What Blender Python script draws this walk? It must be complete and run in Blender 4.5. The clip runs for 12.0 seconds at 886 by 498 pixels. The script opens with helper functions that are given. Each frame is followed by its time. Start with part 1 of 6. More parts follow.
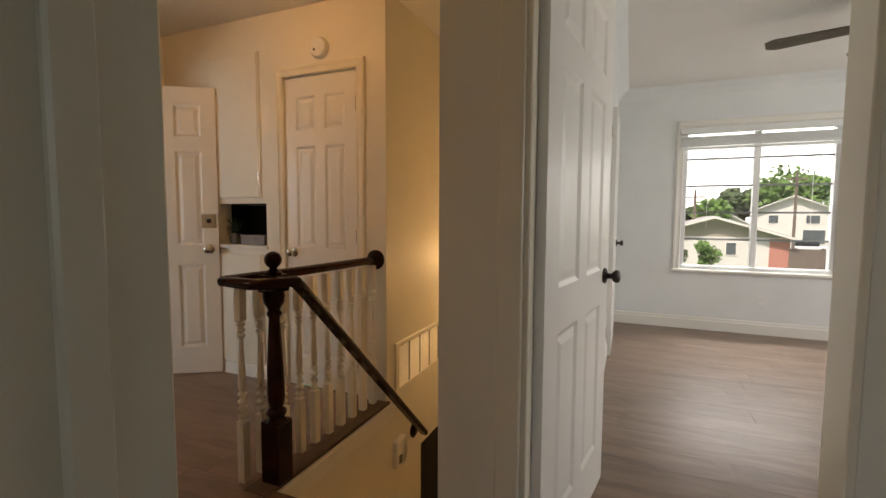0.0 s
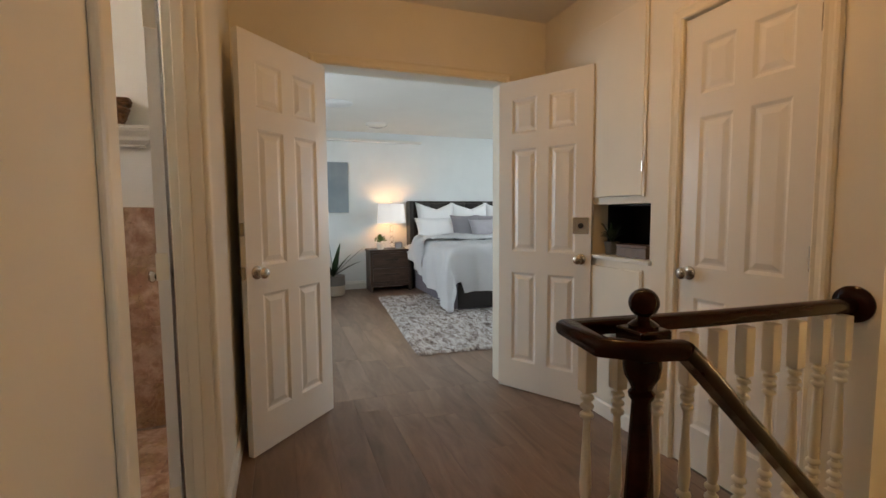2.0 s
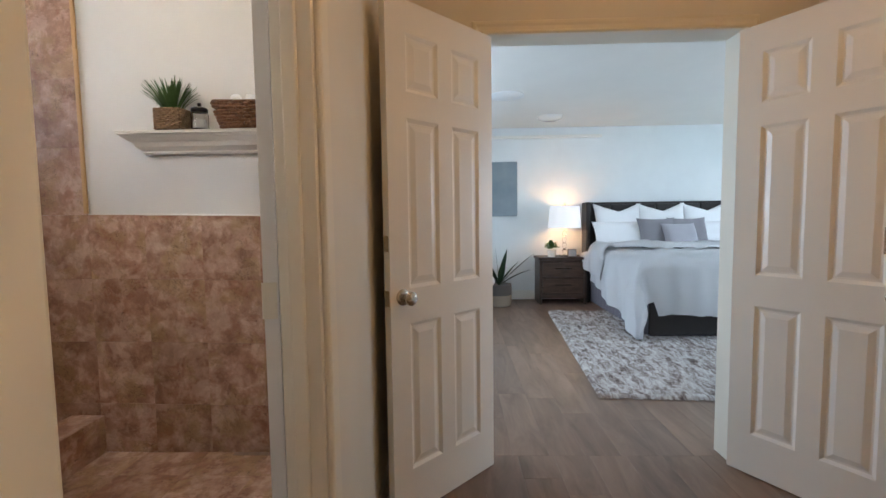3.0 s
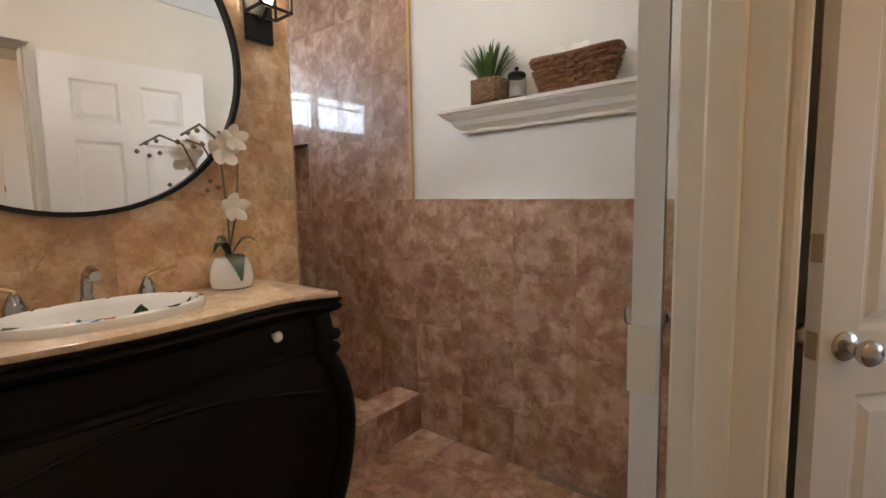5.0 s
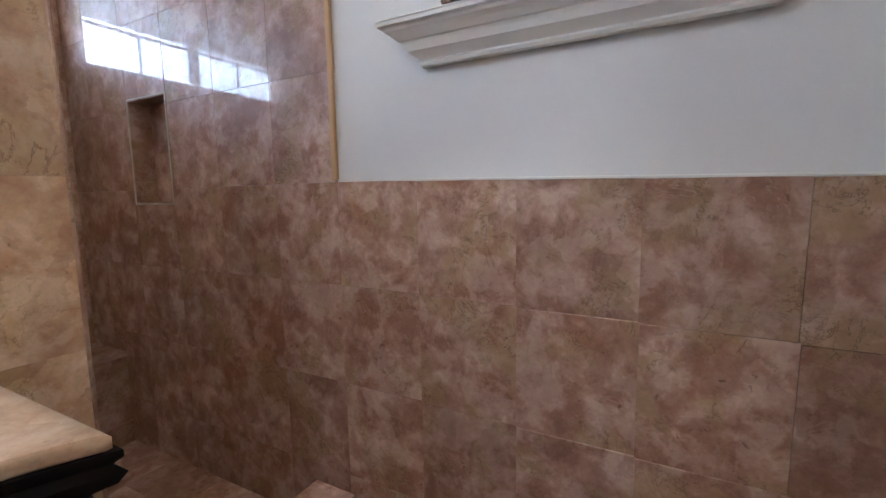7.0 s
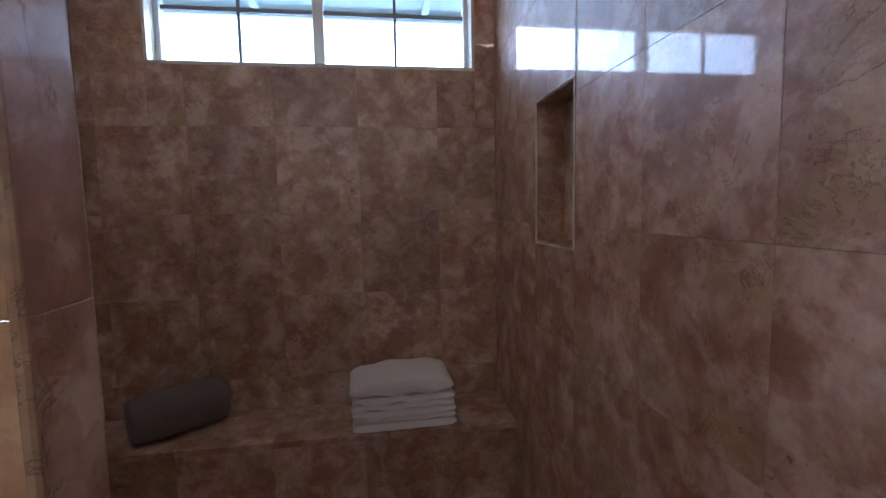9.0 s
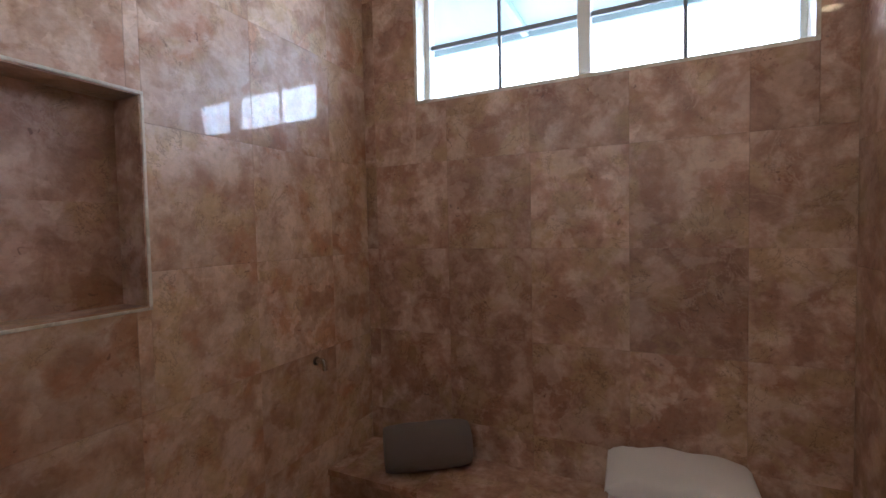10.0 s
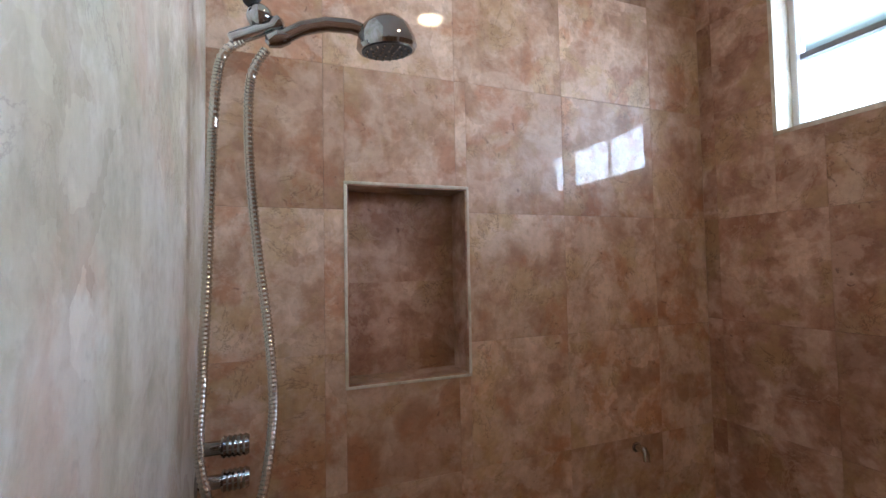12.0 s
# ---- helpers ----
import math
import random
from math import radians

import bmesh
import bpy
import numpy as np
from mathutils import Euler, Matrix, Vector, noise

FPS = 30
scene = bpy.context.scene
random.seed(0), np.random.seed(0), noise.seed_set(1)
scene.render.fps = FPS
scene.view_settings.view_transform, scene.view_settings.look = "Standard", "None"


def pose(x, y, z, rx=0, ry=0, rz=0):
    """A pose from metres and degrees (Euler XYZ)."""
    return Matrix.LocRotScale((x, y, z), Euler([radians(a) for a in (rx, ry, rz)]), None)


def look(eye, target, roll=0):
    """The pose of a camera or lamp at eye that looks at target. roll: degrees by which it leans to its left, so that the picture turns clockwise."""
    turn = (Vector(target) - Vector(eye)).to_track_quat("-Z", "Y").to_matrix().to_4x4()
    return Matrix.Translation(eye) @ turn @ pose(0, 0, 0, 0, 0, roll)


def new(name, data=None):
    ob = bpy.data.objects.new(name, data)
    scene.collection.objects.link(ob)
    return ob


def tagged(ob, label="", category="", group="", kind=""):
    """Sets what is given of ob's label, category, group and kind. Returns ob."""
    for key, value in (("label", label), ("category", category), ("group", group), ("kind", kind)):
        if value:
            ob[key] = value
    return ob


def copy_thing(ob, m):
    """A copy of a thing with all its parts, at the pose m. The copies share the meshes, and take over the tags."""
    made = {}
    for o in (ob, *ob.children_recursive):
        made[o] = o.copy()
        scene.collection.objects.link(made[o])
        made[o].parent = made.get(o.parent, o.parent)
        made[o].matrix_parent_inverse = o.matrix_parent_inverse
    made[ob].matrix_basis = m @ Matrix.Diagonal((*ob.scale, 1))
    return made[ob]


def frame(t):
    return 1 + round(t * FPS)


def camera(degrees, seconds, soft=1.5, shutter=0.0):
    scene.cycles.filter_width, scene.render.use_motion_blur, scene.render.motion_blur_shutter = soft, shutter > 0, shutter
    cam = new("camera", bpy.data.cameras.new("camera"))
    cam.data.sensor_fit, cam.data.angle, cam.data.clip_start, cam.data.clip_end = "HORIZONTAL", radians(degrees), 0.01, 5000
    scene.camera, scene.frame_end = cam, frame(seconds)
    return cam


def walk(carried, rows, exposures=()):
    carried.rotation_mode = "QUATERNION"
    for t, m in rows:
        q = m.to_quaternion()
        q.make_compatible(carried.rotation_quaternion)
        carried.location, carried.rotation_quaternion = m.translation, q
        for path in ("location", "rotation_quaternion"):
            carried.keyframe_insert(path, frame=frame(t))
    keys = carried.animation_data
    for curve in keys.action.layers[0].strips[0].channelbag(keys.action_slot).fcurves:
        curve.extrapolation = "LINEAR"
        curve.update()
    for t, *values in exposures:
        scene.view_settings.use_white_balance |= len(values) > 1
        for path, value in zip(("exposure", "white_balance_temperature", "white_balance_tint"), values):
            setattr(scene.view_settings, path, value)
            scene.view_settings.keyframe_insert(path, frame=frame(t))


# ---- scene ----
cam = camera(89.4, 12.0)
PATH = [
    (0, (0.106, -0.138, 1.153), (-0.666, 1.701, 1.007), 0.3),
    (0.5, (-0.022, 0.057, 1.15), (-1.26, 1.62, 0.995), 0.4),
    (1, (-0.13, 0.231, 1.144), (-1.616, 1.562, 1.001), 0.0),
    (1.5, (-0.223, 0.382, 1.164), (-1.941, 1.394, 1.013), -0.2),
    (2, (-0.43, 0.495, 1.185), (-2.309, 1.163, 1.03), -0.4),
    (2.5, (-0.717, 0.593, 1.209), (-2.681, 0.934, 1.052), -0.5),
    (3, (-1.037, 0.574, 1.218), (-3.031, 0.517, 1.077), -0.8),
    (3.5, (-1.312, 0.46, 1.219), (-3.249, -0.02, 1.078), -0.6),
    (3.7, (-1.422, 0.404, 1.213), (-3.312, -0.233, 1.072), -0.5),
    (5.3, (-1.525, 0.209, 1.228), (-3.081, -1.031, 1.024), -1.2),
    (5.5, (-1.552, 0.157, 1.226), (-3.178, -0.986, 1.001), -1.1),
    (6, (-1.709, 0.015, 1.2), (-3.486, -0.865, 0.937), -0.6),
    (6.5, (-2.007, -0.152, 1.166), (-3.824, -0.944, 0.906), -0.7),
    (7, (-2.192, -0.335, 1.208), (-3.935, -1.288, 0.97), -1.1),
    (7.2, (-2.274, -0.424, 1.201), (-3.956, -1.483, 0.98), -1.2),
    (8.8, (-2.782, -1.024, 1.297), (-3.271, -2.955, 1.115), -1.2),
    (9, (-2.788, -1.085, 1.31), (-3.065, -3.057, 1.129), -1.1),
    (9.5, (-2.795, -1.256, 1.311), (-2.503, -3.231, 1.189), -0.8),
    (10, (-2.797, -1.391, 1.376), (-1.931, -3.192, 1.293), -1.2),
    (10.5, (-2.842, -1.455, 1.48), (-1.461, -2.9, 1.445), -1.1),
    (11, (-2.84, -1.502, 1.527), (-1.095, -2.477, 1.58), -0.8),
    (11.5, (-2.833, -1.569, 1.579), (-0.978, -2.311, 1.683), -0.6),
    (12, (-2.826, -1.549, 1.499), (-0.958, -2.26, 1.58), -1.1),
]
EXPOSURES = [(0.0, -0.15, 7200, 16), (0.5, -0.35, 7900, 18), (1.0, 0.0, 8400, 18), (1.5, -0.1, 7500, 14), (2.0, -0.08, 6700, 13), (2.5, 0.28, 5900, 11), (3.0, 0.2, 5800, 12), (3.5, 0.05, 5700, 13), (5.5, 0.28, 5900, 12), (6.0, 0.28, 5400, 12), (6.5, 0.28, 5000, 12), (7.0, 0.22, 5000, 13), (9.0, -0.25, 4700, 16), (9.5, 0.05, 5400, 17), (10.5, 0.38, 4800, 10), (11.0, 0.42, 4700, 10), (12.0, 0.5, 5300, 12)]
walk(cam, [(t, look(eye, target, roll)) for t, eye, target, roll in PATH], EXPOSURES)

# ---- light ----
world = bpy.data.worlds.new("sky")
scene.world = world
world.use_nodes = True
wn = world.node_tree
sky = wn.nodes.new("ShaderNodeTexSky")
sky.sky_type, sky.sun_disc = "NISHITA", False
sky.sun_elevation, sky.sun_rotation = radians(55), radians(204)
sky.dust_density = 3.0
wn.links.new(sky.outputs[0], wn.nodes["Background"].inputs[0])
wn.nodes["Background"].inputs[1].default_value = 0.15


def lamp(name, kind, m, energy, color, size=0.1, size_y=None):
    data = bpy.data.lights.new(name, kind)
    data.energy, data.color = energy, color
    if kind == "AREA":
        data.shape, data.size, data.size_y = "RECTANGLE", size, size_y or size
    elif kind == "SUN":
        data.angle = radians(size)
    else:
        data.shadow_soft_size = size
    ob = new(name, data)
    ob.matrix_world = m
    return ob


WARM = (1.0, 0.53, 0.19)
SOFTWARM = (1.0, 0.93, 0.82)
COOL = (0.74, 0.89, 1.0)
lamp("sun", "SUN", look((-4, -9, 14), (0, 0, 0)), 5.0, (1, 0.96, 0.90), 3)

# fill lamps in assumed windows that the walk never sees
lamp("window_light", "AREA", look((-6.35, 5.8, 1.5), (-6.35, 0, 1.2)), 11, COOL, 1.4, 1.25)
lamp("window_light", "AREA", look((-4.5, 5.8, 1.5), (-4.5, 0, 1.2)), 46, COOL, 1.3, 1.25)
# south fill, added to even out the bedroom's light
lamp("window_light", "AREA", look((-4.9, -0.64, 1.5), (-5.2, 3, 0.9)), 38, COOL, 1.3, 1.15)
lamp("window_light", "AREA", look((3.88, 3.0, 1.45), (0, 3.0, 0.6)), 52, (0.93, 0.97, 1.0), 1.5, 1.25)
# extra lamp hidden above the window head, brightens the bedroom floor
lamp("sky_light_over_window", "AREA", look((1.22, 6.1, 3.0), (1.22, 3.2, 0.0)), 440, (0.92, 0.97, 1.0), 1.6, 1.0)
lamp("window_light", "AREA", look((0.6, -2.28, 1.45), (0.6, 0, 1.2)), 1.7, COOL, 0.95, 0.85)
# bright open sky outside the shower window, seen under the eave
lamp("shower_sky_light", "AREA", look((-2.25, -4.7, 2.35), (-2.25, -3.0, 2.1)), 370, (0.86, 0.95, 1.0), 5.4, 1.6)
# lamps of the house
lamp("stair_sconce_light", "POINT", pose(-0.96, 3.74, 0.78), 15, (1.0, 0.62, 0.27), 0.03)
lamp("hall_light", "POINT", pose(-1.75, 1.35, 2.40), 11, WARM, 0.08)
lamp("bath_can_light", "SPOT", pose(-2.75, -0.75, 2.76), 18, SOFTWARM, 0.05)
lamp("shower_can_light", "SPOT", pose(-2.67, -2.31, 2.76), 3, SOFTWARM, 0.05)
lamp("vanity_light", "POINT", pose(-1.87, -1.10, 2.20), 11.5, SOFTWARM, 0.06)
lamp("table_lamp_light", "POINT", pose(-7.3, 2.08, 1.22), 6, WARM, 0.05)

# ---- materials ----
def mat(name, color, rough=0.5, metal=0.0, **more):
    m = bpy.data.materials.new(name)
    m.use_nodes = True
    b = m.node_tree.nodes["Principled BSDF"]
    b.inputs["Base Color"].default_value = (*color, 1)
    b.inputs["Roughness"].default_value = rough
    b.inputs["Metallic"].default_value = metal
    for k, v in more.items():
        b.inputs[k.replace("_", " ")].default_value = v
    return m


def nodes_of(m):
    nt = m.node_tree
    return nt, nt.nodes["Principled BSDF"], lambda kind: nt.nodes.new("ShaderNode" + kind)


def ramp_of(nt, stops):
    r = nt.nodes.new("ShaderNodeValToRGB")
    e = r.color_ramp.elements
    while len(e) < len(stops):
        e.new(0.5)
    for el, (p, c) in zip(e, stops):
        el.position, el.color = p, (*c, 1)
    return r


def mixer(nt, fac, a, b, blend="MIX"):
    n = nt.nodes.new("ShaderNodeMix")
    n.data_type, n.blend_type = "RGBA", blend
    for socket, v in ((n.inputs[0], fac), (n.inputs[6], a), (n.inputs[7], b)):
        if isinstance(v, (int, float)):
            socket.default_value = v
        elif isinstance(v, tuple):
            socket.default_value = (*v, 1)
        else:
            nt.links.new(v, socket)
    return n.outputs[2]


def noise_of(nt, vec, scale, detail=4, rough=0.55, distort=0.0):
    n = nt.nodes.new("ShaderNodeTexNoise")
    n.inputs["Scale"].default_value, n.inputs["Detail"].default_value = scale, detail
    n.inputs["Roughness"].default_value, n.inputs["Distortion"].default_value = rough, distort
    if vec is not None:
        nt.links.new(vec, n.inputs["Vector"])
    return n.outputs["Fac"]


def place(nt, jitter=0.0, scale=(1, 1, 1)):
    """World position, moved by each object's own random number and stretched."""
    g = nt.nodes.new("ShaderNodeNewGeometry")
    out = g.outputs["Position"]
    if jitter:
        o = nt.nodes.new("ShaderNodeObjectInfo")
        k = nt.nodes.new("ShaderNodeVectorMath")
        k.operation = "MULTIPLY_ADD"
        k.inputs[1].default_value = (jitter, jitter * 1.7, jitter * 0.6)
        nt.links.new(o.outputs["Random"], k.inputs[0])
        nt.links.new(out, k.inputs[2])
        out = k.outputs[0]
    mp = nt.nodes.new("ShaderNodeMapping")
    mp.inputs["Scale"].default_value = scale
    nt.links.new(out, mp.inputs["Vector"])
    return mp.outputs[0]


def bump(nt, b, height, strength, distance=0.01):
    n = nt.nodes.new("ShaderNodeBump")
    n.inputs["Strength"].default_value, n.inputs["Distance"].default_value = strength, distance
    nt.links.new(height, n.inputs["Height"])
    nt.links.new(n.outputs[0], b.inputs["Normal"])


def paint(name, color, rough=0.5, relief=0.12, wear=0.05, scale=160):
    """Rolled paint: faint blotches and a fine orange-peel relief."""
    m = mat(name, color, rough)
    nt, b, _ = nodes_of(m)
    p = place(nt)
    big = noise_of(nt, p, 2.3, 3)
    dark = tuple(c * (1 - wear * 2) for c in color)
    nt.links.new(mixer(nt, big, dark, tuple(min(1, c * (1 + wear)) for c in color)), b.inputs["Base Color"])
    bump(nt, b, noise_of(nt, p, scale, 2), relief, 0.002)
    return m


def times(nt, a, k):
    n = nt.nodes.new("ShaderNodeMath")
    n.operation = "MULTIPLY"
    n.use_clamp = True
    for socket, v in ((n.inputs[0], a), (n.inputs[1], k)):
        if isinstance(v, (int, float)):
            socket.default_value = v
        else:
            nt.links.new(v, socket)
    return n.outputs[0]


def mask_of(nt, vec, scale, lo, hi, detail=6, rough=0.6, distort=0.4):
    """Patches of noise between two levels, 0 to 1."""
    r = nt.nodes.new("ShaderNodeMapRange")
    r.inputs[1].default_value, r.inputs[2].default_value = lo, hi
    nt.links.new(noise_of(nt, vec, scale, detail, rough, distort), r.inputs[0])
    return r.outputs[0]


def shifted(nt, vec, by):
    n = nt.nodes.new("ShaderNodeVectorMath")
    n.operation = "ADD"
    n.inputs[1].default_value = by
    nt.links.new(vec, n.inputs[0])
    return n.outputs[0]


def stone(name, dark, mid, pale, ochre, rust, seam, amounts=(0.7, 0.6, 0.46, 0.55, 0.8), rough=(0.36, 0.55), stretch=(1, 1, 1), tone=((0.86, 0.83, 0.81), (1.12, 1.11, 1.09)), jitter=37.0):
    """Polished travertine: ragged pale, ochre and rust patches, short dark seams, pits."""
    m = mat(name, mid, 0.3)
    nt, b, _ = nodes_of(m)
    p = place(nt, jitter, stretch)
    p2, p3, p4 = shifted(nt, p, (11.3, 4.1, 7.7)), shifted(nt, p, (-5.2, 17.9, 3.3)), shifted(nt, p, (23.1, -8.4, -14.6))
    base = ramp_of(nt, [(0.38, dark), (0.50, mid), (0.63, pale)])
    frag = nt.nodes.new("ShaderNodeTexVoronoi")
    frag.inputs["Scale"].default_value = 11.0
    warp = nt.nodes.new("ShaderNodeTexNoise")
    warp.inputs["Scale"].default_value, warp.inputs["Detail"].default_value = 14.0, 5
    nt.links.new(p, warp.inputs["Vector"])
    bent = nt.nodes.new("ShaderNodeVectorMath")
    bent.operation = "MULTIPLY_ADD"
    bent.inputs[1].default_value = (0.16, 0.16, 0.16)
    nt.links.new(warp.outputs["Color"], bent.inputs[0])
    nt.links.new(p, bent.inputs[2])
    nt.links.new(bent.outputs[0], frag.inputs["Vector"])
    nt.links.new(noise_of(nt, p, 10.0, 8, 0.62, 0.25), base.inputs[0])
    col = base.outputs[0]
    col = mixer(nt, times(nt, mask_of(nt, p2, 6.0, 0.50, 0.58, 7, 0.60, 0.3), amounts[0]), col, ochre)
    col = mixer(nt, times(nt, mask_of(nt, p3, 6.0, 0.52, 0.60, 8, 0.62, 0.3), amounts[1]), col, rust)
    col = mixer(nt, times(nt, mask_of(nt, p4, 9.0, 0.52, 0.58, 8, 0.64, 0.3), amounts[2]), col, pale)
    # angular fragments, each a little paler or redder than the next
    bits = ramp_of(nt, [(0.0, (0.80, 0.76, 0.72)), (0.45, (0.97, 0.96, 0.95)), (0.8, (1.10, 1.12, 1.12)), (1.0, (1.26, 1.30, 1.33))])
    nt.links.new(frag.outputs["Color"], bits.inputs[0])
    col = mixer(nt, 0.75, col, bits.outputs[0], "MULTIPLY")
    # thin pale and dark seams that come and go
    vr = ramp_of(nt, [(0.488, (0, 0, 0)), (0.5, (1, 1, 1)), (0.512, (0, 0, 0))])
    nt.links.new(noise_of(nt, p2, 5.0, 6, 0.64, 0.6), vr.inputs[0])
    col = mixer(nt, times(nt, times(nt, vr.outputs[0], mask_of(nt, p4, 3.0, 0.45, 0.6)), amounts[3] * 0.6), col, pale)
    dr = ramp_of(nt, [(0.488, (0, 0, 0)), (0.5, (1, 1, 1)), (0.512, (0, 0, 0))])
    nt.links.new(noise_of(nt, p3, 7.5, 7, 0.68, 0.6), dr.inputs[0])
    crack = times(nt, dr.outputs[0], mask_of(nt, p2, 6.0, 0.50, 0.58, 4))
    col = mixer(nt, times(nt, crack, amounts[4]), col, seam)
    pit = mask_of(nt, p, 48.0, 0.33, 0.27, 2, 0.5, 0.6)
    pit = times(nt, pit, mask_of(nt, p3, 6.0, 0.48, 0.58, 3))
    col = mixer(nt, times(nt, pit, amounts[4]), col, seam)
    fine = noise_of(nt, p, 60.0, 6, 0.7, 0.3)
    spots = ramp_of(nt, [(0.30, (0.80, 0.78, 0.76)), (0.48, (0.98, 0.98, 0.98)), (0.70, (1.10, 1.10, 1.10))])
    nt.links.new(fine, spots.inputs[0])
    col = mixer(nt, 0.8, col, spots.outputs[0], "MULTIPLY")
    o = nt.nodes.new("ShaderNodeObjectInfo")
    tn = ramp_of(nt, [(0.0, tone[0]), (0.5, (1.0, 1.0, 1.0)), (1.0, tone[1])])
    nt.links.new(o.outputs["Random"], tn.inputs[0])
    col = mixer(nt, 1.0, col, tn.outputs[0], "MULTIPLY")
    nt.links.new(col, b.inputs["Base Color"])
    rr = nt.nodes.new("ShaderNodeMapRange")
    rr.inputs[3].default_value, rr.inputs[4].default_value = rough
    nt.links.new(fine, rr.inputs[0])
    nt.links.new(rr.outputs[0], b.inputs["Roughness"])
    sunk = nt.nodes.new("ShaderNodeMath")
    sunk.operation = "SUBTRACT"
    sunk.inputs[0].default_value = 1.0
    nt.links.new(pit, sunk.inputs[1])
    bump(nt, b, sunk.outputs[0], 0.12, 0.002)
    b.inputs["Coat Weight"].default_value, b.inputs["Coat Roughness"].default_value = 0.85, 0.03
    b.inputs["Coat IOR"].default_value = 1.45
    return m


def wood(name, dark, light, rough=0.4, grain=(1.2, 22, 22), jitter=9.0, relief=0.08, tones=(0.80, 1.16)):
    m = mat(name, dark, rough)
    nt, b, _ = nodes_of(m)
    p = place(nt, jitter, grain)
    g = noise_of(nt, p, 1.6, 6, 0.62, 0.7)
    r = ramp_of(nt, [(0.3, dark), (0.7, light)])
    nt.links.new(g, r.inputs[0])
    o = nt.nodes.new("ShaderNodeObjectInfo")
    tone = ramp_of(nt, [(0.0, (tones[0],) * 3), (1.0, (tones[1], tones[1] * 0.985, tones[1] * 0.96))])
    nt.links.new(o.outputs["Random"], tone.inputs[0])
    nt.links.new(mixer(nt, 1.0, r.outputs[0], tone.outputs[0], "MULTIPLY"), b.inputs["Base Color"])
    bump(nt, b, g, relief, 0.003)
    return m


def cloth(name, a, b_, scale=300, rough=0.9, relief=0.4, folds=0.0):
    m = mat(name, a, rough)
    nt, b, _ = nodes_of(m)
    p = place(nt)
    n = noise_of(nt, p, scale, 3)
    nt.links.new(mixer(nt, n, a, b_), b.inputs["Base Color"])
    b.inputs["Sheen Weight"].default_value = 0.2
    bump(nt, b, n, relief, 0.004)
    return m


def glow(name, color, strength):
    m = mat(name, (0.9, 0.9, 0.9), 0.4)
    nt, b, _ = nodes_of(m)
    b.inputs["Emission Color"].default_value = (*color, 1)
    b.inputs["Emission Strength"].default_value = strength
    return m


def glass(name, rough=0.0, tint=(1, 1, 1), ior=1.45):
    m = mat(name, tint, rough, 0, Transmission_Weight=1.0, IOR=ior)
    return m


WALL = paint("cream_wall_paint", (0.80, 0.76, 0.66), 0.55)
WALLCOOL = paint("white_bedroom_wall_paint", (0.78, 0.80, 0.79), 0.6)
WALLBATH = paint("white_bath_wall_paint", (0.78, 0.77, 0.74), 0.5)
CEIL = paint("ceiling_paint", (0.80, 0.78, 0.73), 0.8, 0.3, 0.03, 90)
TRIM = paint("white_gloss_trim_paint", (0.82, 0.80, 0.74), 0.28, 0.05, 0.03, 60)
HALLTRIM = paint("cream_gloss_trim_paint", (0.82, 0.765, 0.63), 0.28, 0.05, 0.03, 60)
DOORP = paint("white_door_paint", (0.82, 0.80, 0.75), 0.3, 0.1, 0.03, 110)
STONE = stone("rose_travertine", (0.31, 0.163, 0.107), (0.44, 0.262, 0.178), (0.62, 0.44, 0.335), (0.43, 0.29, 0.14), (0.31, 0.13, 0.07), (0.085, 0.034, 0.022), (0.6, 0.6, 0.5, 0.8, 0.6), tone=((0.80, 0.76, 0.73), (1.12, 1.11, 1.10)))
STONEV = stone("honey_travertine", (0.43, 0.235, 0.115), (0.54, 0.335, 0.178), (0.67, 0.48, 0.305), (0.55, 0.37, 0.15), (0.45, 0.22, 0.095), (0.20, 0.09, 0.045), (0.5, 0.5, 0.5, 0.6, 0.7))
STONEC = stone("cream_travertine_counter", (0.58, 0.40, 0.24), (0.68, 0.50, 0.32), (0.78, 0.63, 0.46), (0.64, 0.48, 0.25), (0.55, 0.32, 0.17), (0.24, 0.12, 0.06), (0.5, 0.4, 0.5, 0.6, 0.6), rough=(0.4, 0.55))
STONEP = stone("pale_marble", (0.50, 0.46, 0.35), (0.65, 0.61, 0.50), (0.78, 0.75, 0.67), (0.55, 0.52, 0.36), (0.60, 0.36, 0.25), (0.28, 0.22, 0.17), (0.5, 0.4, 0.6, 0.9, 0.4), stretch=(0.7, 1, 0.5), tone=((0.97, 0.97, 0.97), (1.03, 1.03, 1.03)))
# east wall stone: tanner, and lifted to put that wall's brightness into it
STONEE = stone("brightened_tan_travertine", (0.42, 0.25, 0.16), (0.55, 0.37, 0.25), (0.69, 0.52, 0.40), (0.54, 0.38, 0.19), (0.46, 0.21, 0.105), (0.12, 0.05, 0.03), (0.55, 0.65, 0.5, 0.6, 0.55), tone=((0.80, 0.73, 0.67), (1.10, 1.10, 1.10)))
GROUT = paint("grout", (0.48, 0.34, 0.26), 0.9, 0.2)
PLANK = wood("grey_brown_vinyl_plank", (0.14, 0.088, 0.061), (0.275, 0.187, 0.136), 0.36, (1.3, 6, 6), 11.0, 0.04, (0.88, 1.10))
SUBFLOOR = mat("plank_joint", (0.10, 0.07, 0.055), 0.8)
DARKWOOD = wood("dark_mahogany_varnish", (0.012, 0.003, 0.002), (0.026, 0.007, 0.0045), 0.15, (3, 3, 12), 3.0, 0.04)
WALNUT = wood("walnut_veneer", (0.035, 0.02, 0.014), (0.10, 0.06, 0.042), 0.4, (3, 3, 14), 3.0)
